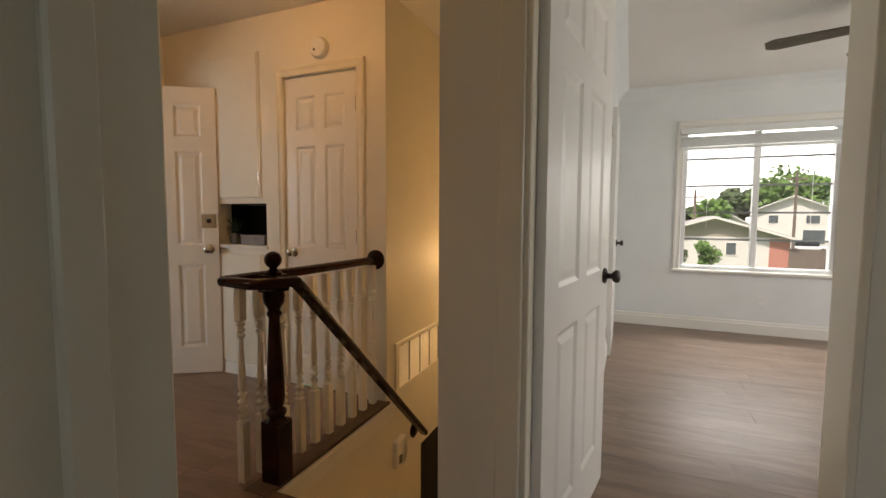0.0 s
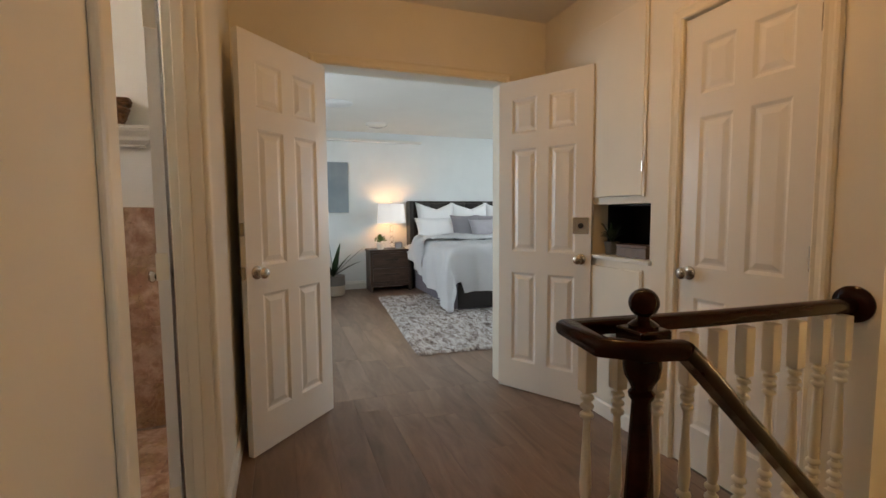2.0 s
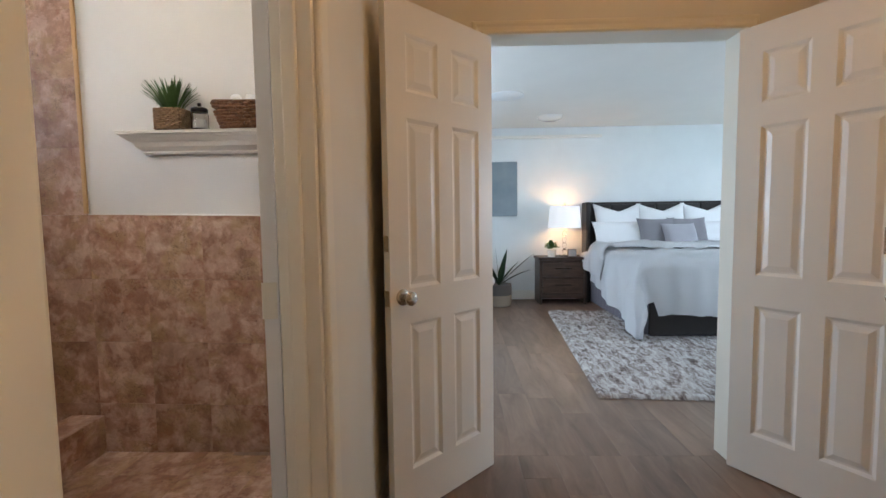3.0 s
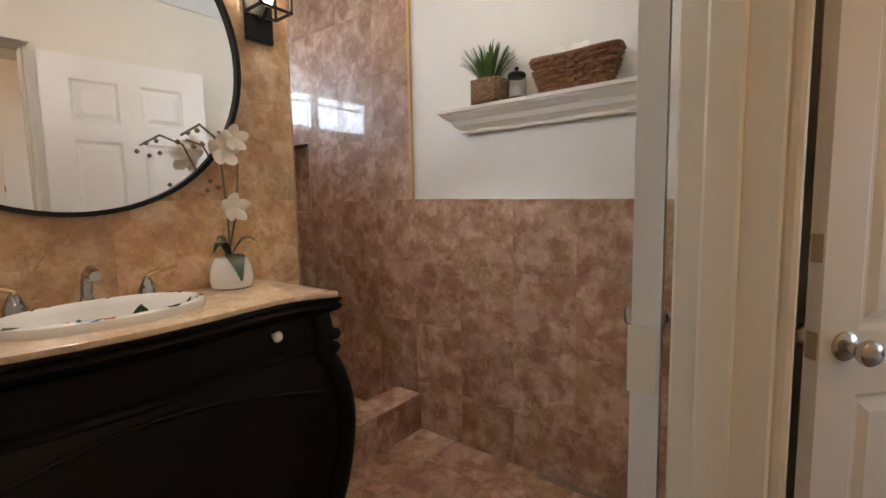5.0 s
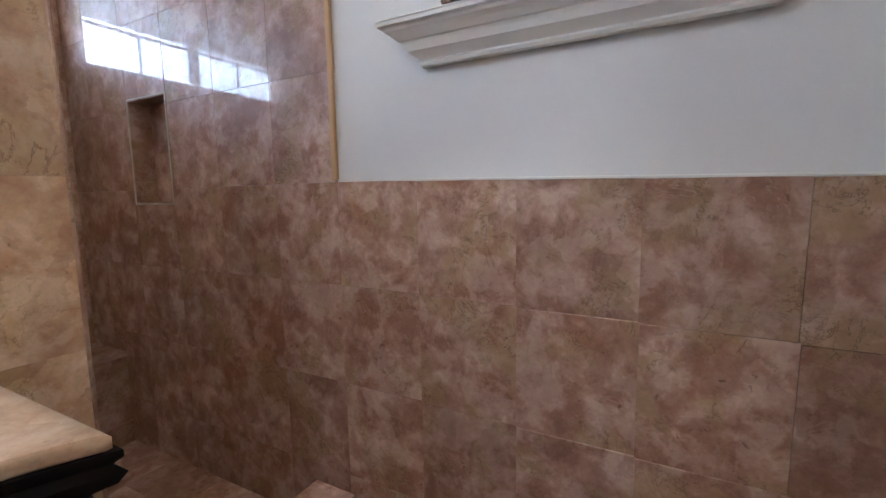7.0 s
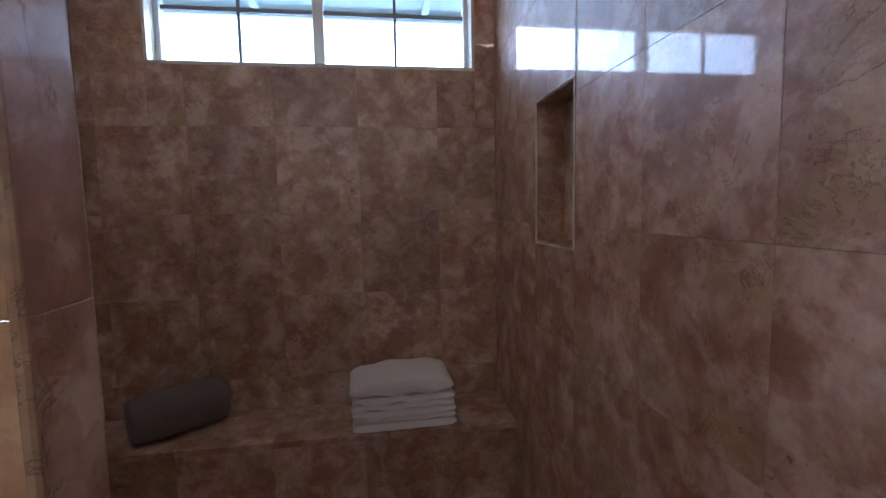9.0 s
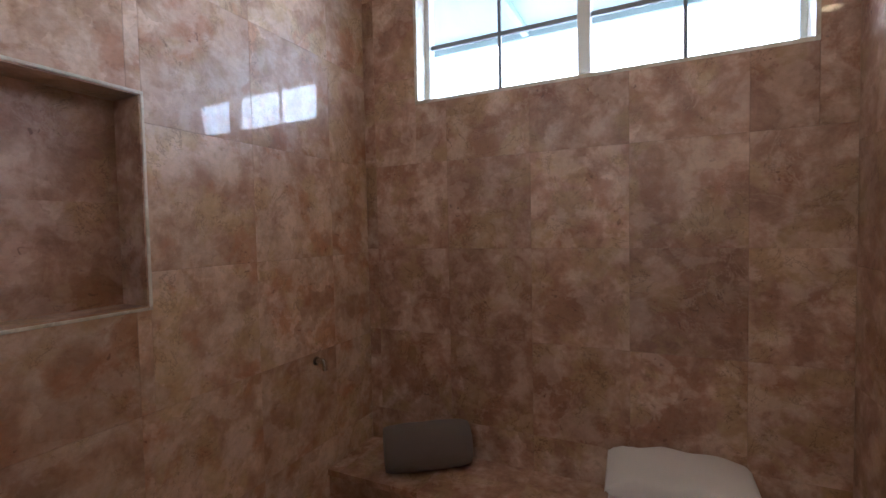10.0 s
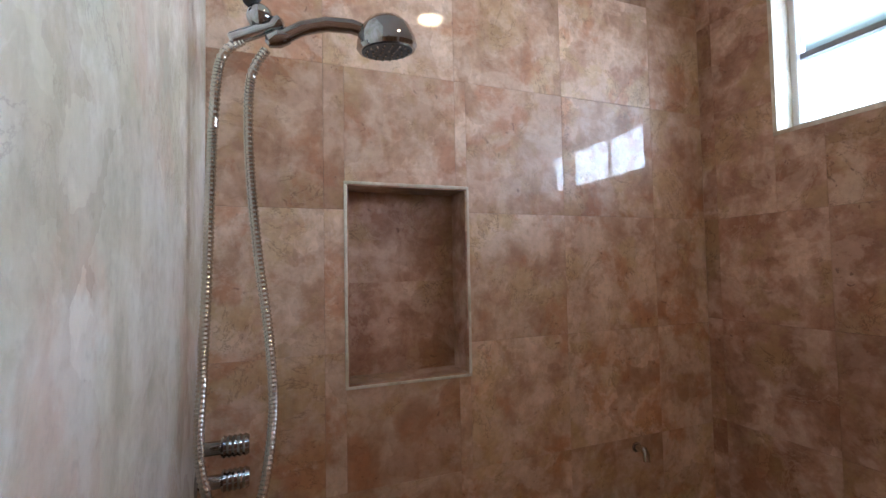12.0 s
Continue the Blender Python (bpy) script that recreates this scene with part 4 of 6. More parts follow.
# orchid
def blade(bm, base, tip, width, lift, n=6, thick=0.0015):
    """A tapering, arching leaf from base to tip."""
    b, t = Vector(base), Vector(tip)
    d = t - b
    side = d.cross(Vector((0, 0, 1)))
    side = side.normalized() if side.length > 1e-4 else Vector((1, 0, 0))
    rows = []
    for i in range(n + 1):
        s = i / n
        w = width * math.sin(math.pi * min(0.97, 0.12 + 0.88 * s)) + 0.0008
        p = b + d * s + Vector((0, 0, lift * 4 * s * (1 - s)))
        rows.append([bm.verts.new(p - side * w), bm.verts.new(p - Vector((0, 0, w * 0.35))), bm.verts.new(p + side * w), bm.verts.new(p + Vector((0, 0, thick)))])
    for a, c in zip(rows, rows[1:]):
        for k in range(4):
            f = bm.faces.new((a[k], a[(k + 1) % 4], c[(k + 1) % 4], c[k]))
            f.smooth = True
    return bm


LEAF = cloth("dark_waxy_leaf", (0.012, 0.03, 0.012), (0.025, 0.055, 0.02), 60, 0.35, 0.1)
GRASS = cloth("fresh_green_leaf", (0.035, 0.09, 0.02), (0.08, 0.17, 0.035), 40, 0.5, 0.1)
STEM = mat("brown_green_stem", (0.16, 0.11, 0.05), 0.6)
LEAF.node_tree.nodes["Principled BSDF"].inputs["Sheen Weight"].default_value = 0.0
PETAL = cloth("white_petal", (0.82, 0.77, 0.68), (0.74, 0.68, 0.58), 50, 0.6, 0.1)
oc = thing("orchid", pose(-2.27, VN + 0.085, 0.954), "white orchid in a rounded white ceramic pot", "plant")
part("pot", lathe(bm_new(), [(0.056, 0.0), (0.066, 0.005), (0.070, 0.035), (0.064, 0.075), (0.052, 0.105), (0.048, 0.105), (0.055, 0.085), (0.0, 0.085)], None, 28, False), CERAMIC, oc, "white ceramic pot")
for tip, w in (((0.022, 0.108, 0.035), 0.03), ((0.07, 0.03, 0.13), 0.02), ((-0.09, 0.02, 0.15), 0.016), ((0.03, -0.03, 0.16), 0.02)):
    part("leaf", blade(bm_new(), (0, 0.0, 0.10), tip, w, 0.045), LEAF, oc)
for k, pts in enumerate(([(0, 0, 0.09), (0.005, 0.01, 0.25), (0.02, 0.02, 0.40), (0.05, 0.05, 0.50), (0.11, 0.08, 0.53), (0.17, 0.09, 0.49)], [(0.01, 0, 0.09), (-0.035, 0.0, 0.28), (-0.04, 0.01, 0.42), (-0.01, 0.03, 0.50), (0.04, 0.05, 0.52)])):
    part("stem", sweep(bm_new(), pts, ring(0.0035, 6), up=(0.3, 1, 0.1), smooth=True), STEM, oc)
for c, r in (((0.005, 0.05, 0.275), 0.05), ((0.035, 0.06, 0.46), 0.055), ((0.0, 0.07, 0.50), 0.045)):
    fl = bm_new()
    for q in range(5):
        a = 2 * math.pi * q / 5 + 0.3
        u = Vector((math.cos(a), 0.25, math.sin(a)))
        vs = []
        for i in range(12):
            b_ = 2 * math.pi * i / 12
            w = Vector((-math.sin(a), 0.05, math.cos(a)))
            vs.append(fl.verts.new(Vector(c) + u * r * (0.5 + 0.5 * math.cos(b_)) + w * r * 0.42 * math.sin(b_) + Vector((0, 0.006 * math.cos(2 * b_) + 0.002 * q, 0))))
        ctr = fl.verts.new(Vector(c) + u * r * 0.5 + Vector((0, 0.008, 0)))
        for i in range(12):
            f = fl.faces.new((vs[i], vs[(i + 1) % 12], ctr))
            f.smooth = True
    part("flower", fl, PETAL, oc, "white orchid flower")
for c in ((0.12, 0.085, 0.51), (0.15, 0.09, 0.50), (0.18, 0.09, 0.47), (0.11, 0.09, 0.47), (0.14, 0.10, 0.46), (0.06, 0.07, 0.34), (0.09, 0.08, 0.36), (0.10, 0.08, 0.33)):
    part("bud", lathe(bm_new(), [(0.0, -0.009), (0.007, -0.004), (0.008, 0.002), (0.0, 0.009)], pose(*c), 10, False), STEM, oc)

# ---- crown shelf and its things ----
sh = thing("wall_shelf", pose(WX, -0.585, 1.552), "white crown-moulding shelf on the bath wall", "shelf")
SEC = [(0.0, 0.0), (0.022, 0.0), (0.026, 0.008), (0.022, 0.014), (0.032, 0.022), (0.048, 0.034), (0.056, 0.05), (0.06, 0.056), (0.066, 0.058), (0.08, 0.07), (0.092, 0.078), (0.096, 0.086), (0.106, 0.088), (0.106, 0.098), (0.0, 0.098)]
bm = bm_new()
rows = []
for s in (-1, 1):
    rows.append([bm.verts.new((0.0, s * (0.37 + d), z)) for d, z in SEC])
    rows.append([bm.verts.new((d, s * (0.37 + d), z)) for d, z in SEC])
rows = [rows[0], rows[1], rows[3], rows[2]]
for a, b in zip(rows, rows[1:]):
    for i in range(len(SEC) - 1):
        bm.faces.new((a[i], a[i + 1], b[i + 1], b[i]))
bm.faces.new((rows[0][-1], rows[1][-1], rows[2][-1], rows[3][-1]))
bm.faces.new((rows[0][0], rows[1][0], rows[2][0], rows[3][0]))
bmesh.ops.recalc_face_normals(bm, faces=bm.faces)
part("crown_moulding", bm, TRIM, sh)
part("shelf_board", box(bm_new(), 0.0, 0.109, -0.479, 0.479, 0.098, 0.103, 0.002), TRIM, sh)

WICKER = wood("brown_wicker", (0.07, 0.03, 0.016), (0.27, 0.135, 0.07), 0.5, (40, 40, 40), 3.0, 0.3)
WICKERL = wood("tan_wicker", (0.20, 0.11, 0.055), (0.45, 0.29, 0.16), 0.6, (40, 40, 40), 3.0, 0.3)


def woven(bm, loops, strands, r, amp):
    """Horizontal strands weaving over and under uprights; loops(s, a) gives a point."""
    for k in range(strands):
        s = (k + 0.5) / strands
        n = 64
        pts = []
        for i in range(n):
            a = 2 * math.pi * i / n
            p = Vector(loops(s, a))
            c = Vector((0, 0, p.z))
            o = (p - c).normalized()
            pts.append(p + o * amp * (1 if (i // 2 + k) % 2 else -1))
        sweep(bm, pts, ring(r, 5), closed=True, smooth=True)
    return bm


def rounded(a, w, d, k=4.0):
    c, s = math.cos(a), math.sin(a)
    q = (abs(c) ** k + abs(s) ** k) ** (-1 / k)
    return c * q * w, s * q * d


bk = thing("basket", pose(WX + 0.058, -0.415, 1.656), "brown woven wicker basket holding rolled white towels", "basket")
def basket_loop(s, a):
    x, y = rounded(a, 0.042 + 0.012 * s, 0.125 + 0.045 * s)
    return (x, y, 0.004 + s * 0.115 + (0.014 * (y / 0.17) ** 2 if s > 0.8 else 0))
tagged(part("basket_body", woven(bm_new(), basket_loop, 8, 0.0088, 0.008), WICKER, bk), kind="stuff")
bm = bm_new()
lo = [bm.verts.new((*rounded(2 * math.pi * i / 32, 0.038, 0.12), 0.003)) for i in range(32)]
hi = [bm.verts.new((*rounded(2 * math.pi * i / 32, 0.046, 0.158), 0.11)) for i in range(32)]
for i in range(32):
    bm.faces.new((lo[i], lo[(i + 1) % 32], hi[(i + 1) % 32], hi[i]))
bm.faces.new(lo[::-1])
part("liner", bm, WICKER, bk)
part("rim", sweep(bm_new(), [(*rounded(2 * math.pi * i / 40, 0.055, 0.171), 0.123 + 0.012 * math.sin(2 * math.pi * i / 40) ** 2) for i in range(40)], ring(0.009, 7), closed=True, smooth=True), WICKER, bk, "thick braided rim")
for y, t in ((-0.06, 12), (0.05, -8), (0.0, 30)):
    part("rolled_towel", lathe(bm_new(), [(0.0, -0.045), (0.024, -0.042), (0.028, 0.0), (0.024, 0.042), (0.0, 0.045)], pose(0.0, y, 0.125, 60, 0, 90 + t), 14, False), LINEN, bk, "rolled white cloth")
pt = thing("plant_pot", pose(WX + 0.06, -0.80, 1.656), "grassy green plant in a square wicker pot", "plant")
def pot_loop(s, a):
    x, y = rounded(a, 0.05, 0.064, 6)
    return (x, y, 0.003 + 0.10 * s)
tagged(part("wicker_pot", woven(bm_new(), pot_loop, 10, 0.0055, 0.004), WICKERL, pt), kind="stuff")
bm = bm_new()
box(bm, -0.046, 0.046, -0.06, 0.06, 0.002, 0.092)
part("soil", bm, WICKER, pt)
rng = random.Random(8)
bm = bm_new()
for i in range(130):
    a, r = rng.uniform(0, 6.28), rng.random() ** 0.6
    h = rng.uniform(0.10, 0.17) * (1.1 - 0.35 * r)
    blade(bm, (0.03 * r * math.cos(a), 0.04 * r * math.sin(a), 0.09), (min(0.14, max(-0.045, (0.03 + 0.09 * r) * math.cos(a))), (0.04 + 0.10 * r) * math.sin(a), 0.09 + h), 0.0032, 0.012, 4)
tagged(part("grass_leaves", bm, GRASS, pt), kind="stuff")
jr = thing("glass_jar", pose(WX + 0.06, -0.665, 1.656), "small clear glass jar with a black lid", "jar")
part("jar", lathe(bm_new(), [(0.036, 0.0), (0.040, 0.004), (0.040, 0.075), (0.034, 0.086), (0.031, 0.086), (0.036, 0.073), (0.036, 0.008), (0.0, 0.006)], None, 28, False), glass("jar_glass"), jr, "clear glass jar")
part("lid", lathe(bm_new(), [(0.036, 0.086), (0.038, 0.09), (0.038, 0.104), (0.03, 0.110), (0.008, 0.112), (0.006, 0.118), (0.010, 0.124), (0.008, 0.132), (0.0, 0.134)], None, 28), BLACK, jr, "black lid with a knob")
part("cotton", lathe(bm_new(), [(0.0, 0.008), (0.03, 0.012), (0.033, 0.03), (0.028, 0.05), (0.0, 0.055)], None, 18, False), LINEN, jr, "white cotton balls")

# ---- shower ----
ss = thing("shower_set", pose(-1.92, VS, 2.06), "chrome hand shower with two looping metal hoses", "shower")
part("flange", lathe(bm_new(), [(0.038, 0.0), (0.038, 0.005), (0.020, 0.012), (0.011, 0.02)], pose(0, 0.0, 0.02, 90, 0, 0)), CHROME, ss)
part("shower_arm", sweep(bm_new(), [(0, -0.005, 0.02), (0, -0.05, 0.018), (0, -0.085, 0.0), (0, -0.105, -0.03)], ring(0.010, 10), up=(1, 0, 0), smooth=True), CHROME, ss)
part("swivel", lathe(bm_new(), [(0.013, -0.01), (0.015, 0.0), (0.013, 0.02), (0.010, 0.024)], pose(0, -0.108, -0.045, 25, 0, 0)), BLACK, ss, "black rubber swivel")
part("bracket", lathe(bm_new(), [(0.024 * math.sin(math.pi * i / 12), -0.024 * math.cos(math.pi * i / 12)) for i in range(13)], pose(0, -0.122, -0.075)), CHROME, ss)
part("diverter", lathe(bm_new(), [(0.011, -0.05), (0.013, -0.046), (0.013, 0.03), (0.016, 0.034), (0.016, 0.05), (0.01, 0.055)], pose(0, -0.115, -0.105, 62, 0, 0)), CHROME, ss)
part("socket", lathe(bm_new(), [(0.0, -0.025), (0.013, -0.02), (0.017, 0.0), (0.013, 0.02), (0.0, 0.025)], pose(-0.01, -0.155, -0.118, 70, 0, 0)), CHROME, ss)
part("handle", sweep(bm_new(), [(-0.01, -0.165, -0.112), (-0.012, -0.20, -0.09), (-0.014, -0.245, -0.075), (-0.016, -0.295, -0.072), (-0.018, -0.325, -0.08)], ring(0.014, 12), up=(1, 0, 0), smooth=True), CHROME, ss)
head = part("shower_head", lathe(bm_new(), [(0.012, 0.045), (0.03, 0.042), (0.044, 0.028), (0.052, 0.006), (0.053, 0.0), (0.054, -0.006), (0.050, -0.012), (0.046, -0.012)], None, 32), CHROME, ss, m=pose(-0.018, -0.366, -0.098, -6, -6, 0) @ Matrix.Scale(1.16, 4))
part("spray_plate", lathe(bm_new(), [(0.046, -0.010), (0.045, -0.0135), (0.0, -0.0135)], None, 32, False), BLACK, head, "black spray plate")
for rr, nn in ((0.012, 6), (0.026, 12), (0.038, 18)):
    for i in range(nn):
        part("nozzle", lathe(bm_new(), [(0.0022, -0.0125), (0.0022, -0.017), (0.0, -0.018)], pose(rr * math.cos(2 * math.pi * i / nn), rr * math.sin(2 * math.pi * i / nn), 0), 6, False), NICKEL, head)


def hose(name, pts, r=0.0098):
    """A ribbed metal hose along a smooth curve."""
    P = [Vector(p) for p in pts]
    fine = []
    for i in range(len(P) - 1):
        p0, p1, p2, p3 = P[max(0, i - 1)], P[i], P[i + 1], P[min(len(P) - 1, i + 2)]
        m = max(2, int((p2 - p1).length / 0.004))
        for k in range(m):
            t = k / m
            fine.append(0.5 * ((2 * p1) + (p2 - p0) * t + (2 * p0 - 5 * p1 + 4 * p2 - p3) * t * t + (3 * p1 - p0 - 3 * p2 + p3) * t ** 3))
    bm = bm_new()
    prev = None
    for i, p in enumerate(fine[:-1]):
        d = (fine[i + 1] - p).normalized()
        u = d.cross(Vector((1, 0.1, 0))).normalized()
        v = d.cross(u)
        rr = r * (1.0 if i % 2 else 0.78)
        row = [bm.verts.new(p + (u * math.cos(2 * math.pi * k / 12) + v * math.sin(2 * math.pi * k / 12)) * rr) for k in range(12)]
        if prev:
            for k in range(12):
                bm.faces.new((prev[k], prev[(k + 1) % 12], row[(k + 1) % 12], row[k])).smooth = True
        prev = row
    bmesh.ops.recalc_face_normals(bm, faces=bm.faces)
    part(name, bm, NICKEL, ss, "ribbed chrome hose")


hose("hose", [(0, -0.092, -0.125), (0, -0.055, -0.17), (0, -0.042, -0.30), (0, -0.034, -0.55), (0, -0.026, -0.75), (0, -0.022, -0.90), (0.0, -0.06, -1.02), (0.0, -0.115, -1.00), (0, -0.142, -0.85), (0, -0.138, -0.70), (0, -0.117, -0.52), (0, -0.103, -0.34), (0, -0.106, -0.20), (0, -0.135, -0.135)])
for z in (1.142, 1.075):
    vv = thing("shower_valve", pose(-1.80, VS, z), "ribbed chrome shower valve handle", "valve", "shower valves")
    part("flange", lathe(bm_new(), [(0.03, 0.0), (0.03, 0.006), (0.02, 0.01)], pose(0, 0, 0, 90, 0, 0)), CHROME, vv)
    part("stem", lathe(bm_new(), [(0.014, 0.0), (0.014, 0.05)], pose(0, 0, 0, 90, 0, 0)), CHROME, vv)
    part("grip", lathe(bm_new(), [(0.018, 0.045)] + [(0.0225 - 0.003 * (i % 2), 0.05 + i * 0.005) for i in range(9)] + [(0.018, 0.098), (0.0, 0.098)], pose(0, 0, 0, 90, 0, 0)), CHROME, vv)
sp = thing("spigot", pose(EX, -2.63, 0.915), "small chrome water outlet on the stone wall", "spigot")
part("flange", lathe(bm_new(), [(0.016, 0.0), (0.016, 0.004), (0.009, 0.007)], pose(0, 0, 0, 0, -90, 0)), CHROME, sp)
part("outlet", sweep(bm_new(), [(0, 0, 0), (-0.03, 0, 0.002), (-0.04, 0, -0.008), (-0.042, 0, -0.03)], ring(0.011, 10), up=(0, 1, 0), smooth=True), NICKEL, sp)


def folded(name, m, w, d, layers, material, label):
    """A stack of folded cloth: each layer a soft sheet with rolled front lip, wavy edges and slight shifts."""
    tw = thing(name, m, label, "towel")
    rng = random.Random(12)
    z = 0.0
    for k, t in enumerate(layers):
        bm = bm_new()
        n, q = 26, 20
        dx, dy, dw = rng.uniform(-0.006, 0.006), rng.uniform(-0.007, 0.004), rng.uniform(-0.008, 0.004)
        top = k == len(layers) - 1
        rows = []
        for i in range(n + 1):
            a = 2 * i / n - 1
            e = (1 - abs(a) ** 7) ** 0.5 * 0.9 + 0.1
            ring_ = []
            for j in range(q):
                th = 2 * math.pi * j / q
                c, sn = math.cos(th), math.sin(th)
                y = math.copysign(abs(c) ** 0.22, c) * (d / 2 + dw / 2)
                h = math.copysign(abs(sn) ** 0.5, sn) * t * 0.56 * e
                x = a * (w / 2 + dw) + 0.005 * noise.noise((y * 14, k * 3.1, a))
                y += dy + 0.006 * noise.noise((a * 3.5, k * 2.7, 1.0 if c > 0 else 5.0))
                h += 0.007 * noise.noise((a * 2.6 + k, y * 9, 2.0)) * (0.4 + 0.2 * k)
                if top and sn > 0:
                    h += 0.012 * (1 - a * a) - 0.010 * max(0, a) + 0.002 * math.sin(a * 34) * max(0, a) * 1.2
                if c > 0.85:
                    h -= 0.004 + 0.003 * noise.noise((a * 4, k * 5.0, 8.0))
                ring_.append(bm.verts.new((x + dx, y, z + t / 2 + h)))
            rows.append(ring_)
        for a_, b_ in zip(rows, rows[1:]):
            for j in range(q):
                bm.faces.new((a_[j], a_[(j + 1) % q], b_[(j + 1) % q], b_[j])).smooth = True
        bm.faces.new(rows[0][::-1]); bm.faces.new(rows[-1])
        bmesh.ops.recalc_face_normals(bm, faces=bm.faces)
        part("towel_fold", bm, material, tw)
        z += t
    return tw


folded("folded_towel", pose(-2.855, -2.80, 0.494, 0, 0, 2), 0.385, 0.23, (0.032, 0.022, 0.028, 0.020, 0.026, 0.054), TOWELW, "stack of folded white towels on the shower bench")
rt = thing("rolled_towel", pose(-2.02, -2.835, 0.492, 0, 0, 36) @ Matrix.Scale(1.08, 4), "dark grey towel rolled up on the shower bench", "towel")
bm = bm_new()
rows = []
for i in range(17):
    x = -0.145 + 0.29 * i / 16
    e = 1 - 0.12 * abs(2 * i / 16 - 1) ** 6
    rows.append([bm.verts.new((x + 0.003 * math.sin(k * 3), 0.082 * e * math.cos(2 * math.pi * k / 28) * (1 + 0.03 * abs(math.sin(k * 0.79))), 0.078 + 0.078 * e * math.sin(2 * math.pi * k / 28) * (1 + 0.015 * math.sin(i * 1.3)))) for k in range(28)])
for a, b in zip(rows, rows[1:]):
    for k in range(28):
        bm.faces.new((a[k], a[(k + 1) % 28], b[(k + 1) % 28], b[k])).smooth = True
bm.faces.new(rows[0][::-1]); bm.faces.new(rows[-1])
part("roll", bm, TOWELG, rt)
part("loose_edge", box(bm_new(), -0.146, 0.146, -0.088, -0.074, 0.03, 0.115, 0.006, 2), TOWELG, rt)

for x, y in ((-2.75, -0.75), (-2.67, -2.31)):
    cn = thing("can_light", pose(x, y, HB), "round recessed ceiling light, lit", "lamp", "can lights")
    part("trim_ring", lathe(bm_new(), [(0.085, 0.0), (0.085, -0.006), (0.065, -0.008), (0.062, 0.0)], None, 28, False), VINYL, cn)
    part("lens", lathe(bm_new(), [(0.062, -0.002), (0.0, -0.002)], None, 28, False), glow("can_lens", (1, 0.72, 0.36), 55.0), cn, "glowing warm lens")

# ---- hall and stairs ----
CARPET = cloth("beige_stair_carpet", (0.56, 0.47, 0.35), (0.66, 0.56, 0.43), 300, 0.95, 0.5)


def stairs():
    for k in range(11):
        y, z = 1.22 + 0.235 * k, -0.19 * k
        slab("stair_step", YX + 0.006, -0.401, y, y + 0.02, z - 0.19, z - 0.012, TRIM, "white stair riser", "stairs")
        if k:
            structure("stair_tread", box(bm_new(), YX + 0.006, -0.401, y - 0.245, y + 0.012, z - 0.012, z + 0.012, 0.006, 2), CARPET, "beige carpeted stair tread", "stairs")


stairs()
NOSE = wood("brown_stair_nosing", (0.09, 0.05, 0.028), (0.17, 0.10, 0.06), 0.35, (8, 2, 8), 3.0, 0.05)
structure("landing_nosing", box(bm_new(), -1.36, -1.238, 1.20, CY - 0.002, -0.004, 0.006, 0.004, 2), NOSE, "brown wood nosing along the stairwell edge", "trim")
structure("landing_nosing_1", box(bm_new(), -1.237, -0.402, 1.15, 1.245, -0.004, 0.006, 0.004, 2), NOSE, "brown wood nosing at the stair head", "trim")
structure("trim_30", box(bm_new(), -1.244, -1.218, 1.24, CY, -0.10, -0.012, 0.004), TRIM, "white stairwell skirt", "trim")

WHITE = paint("white_baluster_paint", (0.80, 0.77, 0.68), 0.35, 0.06, 0.04)


def baluster(m, h=0.85, group="stair balusters"):
    b = thing("baluster", m, "white turned wooden baluster under the rail", "baluster", group)
    bm = bm_new()
    box(bm, -0.019, 0.019, -0.019, 0.019, 0.0, 0.27, 0.002)
    prof = [(0.018, 0.27), (0.010, 0.280)]
    for z in (0.290, 0.322, 0.354, 0.386):
        prof += [(0.011, z - 0.010), (0.0185, z - 0.004), (0.020, z), (0.0185, z + 0.006), (0.0115, z + 0.012)]
    prof += [(0.015, 0.415), (0.0165, 0.44), (0.014, 0.50), (0.010, 0.58), (0.0085, 0.625)]
    for z in (0.640, 0.664, 0.688):
        prof += [(0.010, z - 0.009), (0.0175, z - 0.004), (0.019, z), (0.0175, z + 0.005), (0.010, z + 0.009)]
    prof += [(0.016, 0.705)]
    lathe(bm, prof, None, 14)
    box(bm, -0.018, 0.018, -0.018, 0.018, 0.705, h, 0.002)
    part("spindle", bm, WHITE, b)
    return b


first = baluster(pose(-1.345, 1.43, 0.006))
for k in range(1, 8):
    copy_thing(first, pose(-1.345 + 0.003 * k, 1.43 + 0.105 * k, 0.006))
copy_thing(first, pose(-1.398, 1.245, 0.006))
copy_thing(first, pose(-1.385, 1.335, 0.006))

nw = thing("newel_post", pose(-1.283, 1.318, 0.0), "dark mahogany turned newel post with a ball top", "newel post")
part("base", box(bm_new(), -0.046, 0.046, -0.046, 0.046, 0.0, 0.27, 0.004, 2), DARKWOOD, nw)
part("shaft", lathe(bm_new(), [(0.044, 0.27), (0.03, 0.285), (0.04, 0.295), (0.043, 0.305), (0.04, 0.315), (0.028, 0.325), (0.032, 0.34), (0.037, 0.37), (0.036, 0.45), (0.032, 0.55), (0.026, 0.66), (0.023, 0.72), (0.03, 0.73), (0.032, 0.74), (0.024, 0.75), (0.03, 0.765), (0.042, 0.785), (0.046, 0.81), (0.044, 0.83)], None, 24), DARKWOOD, nw)
part("cap_block", box(bm_new(), -0.046, 0.046, -0.046, 0.046, 0.83, 0.905, 0.006, 2), DARKWOOD, nw)
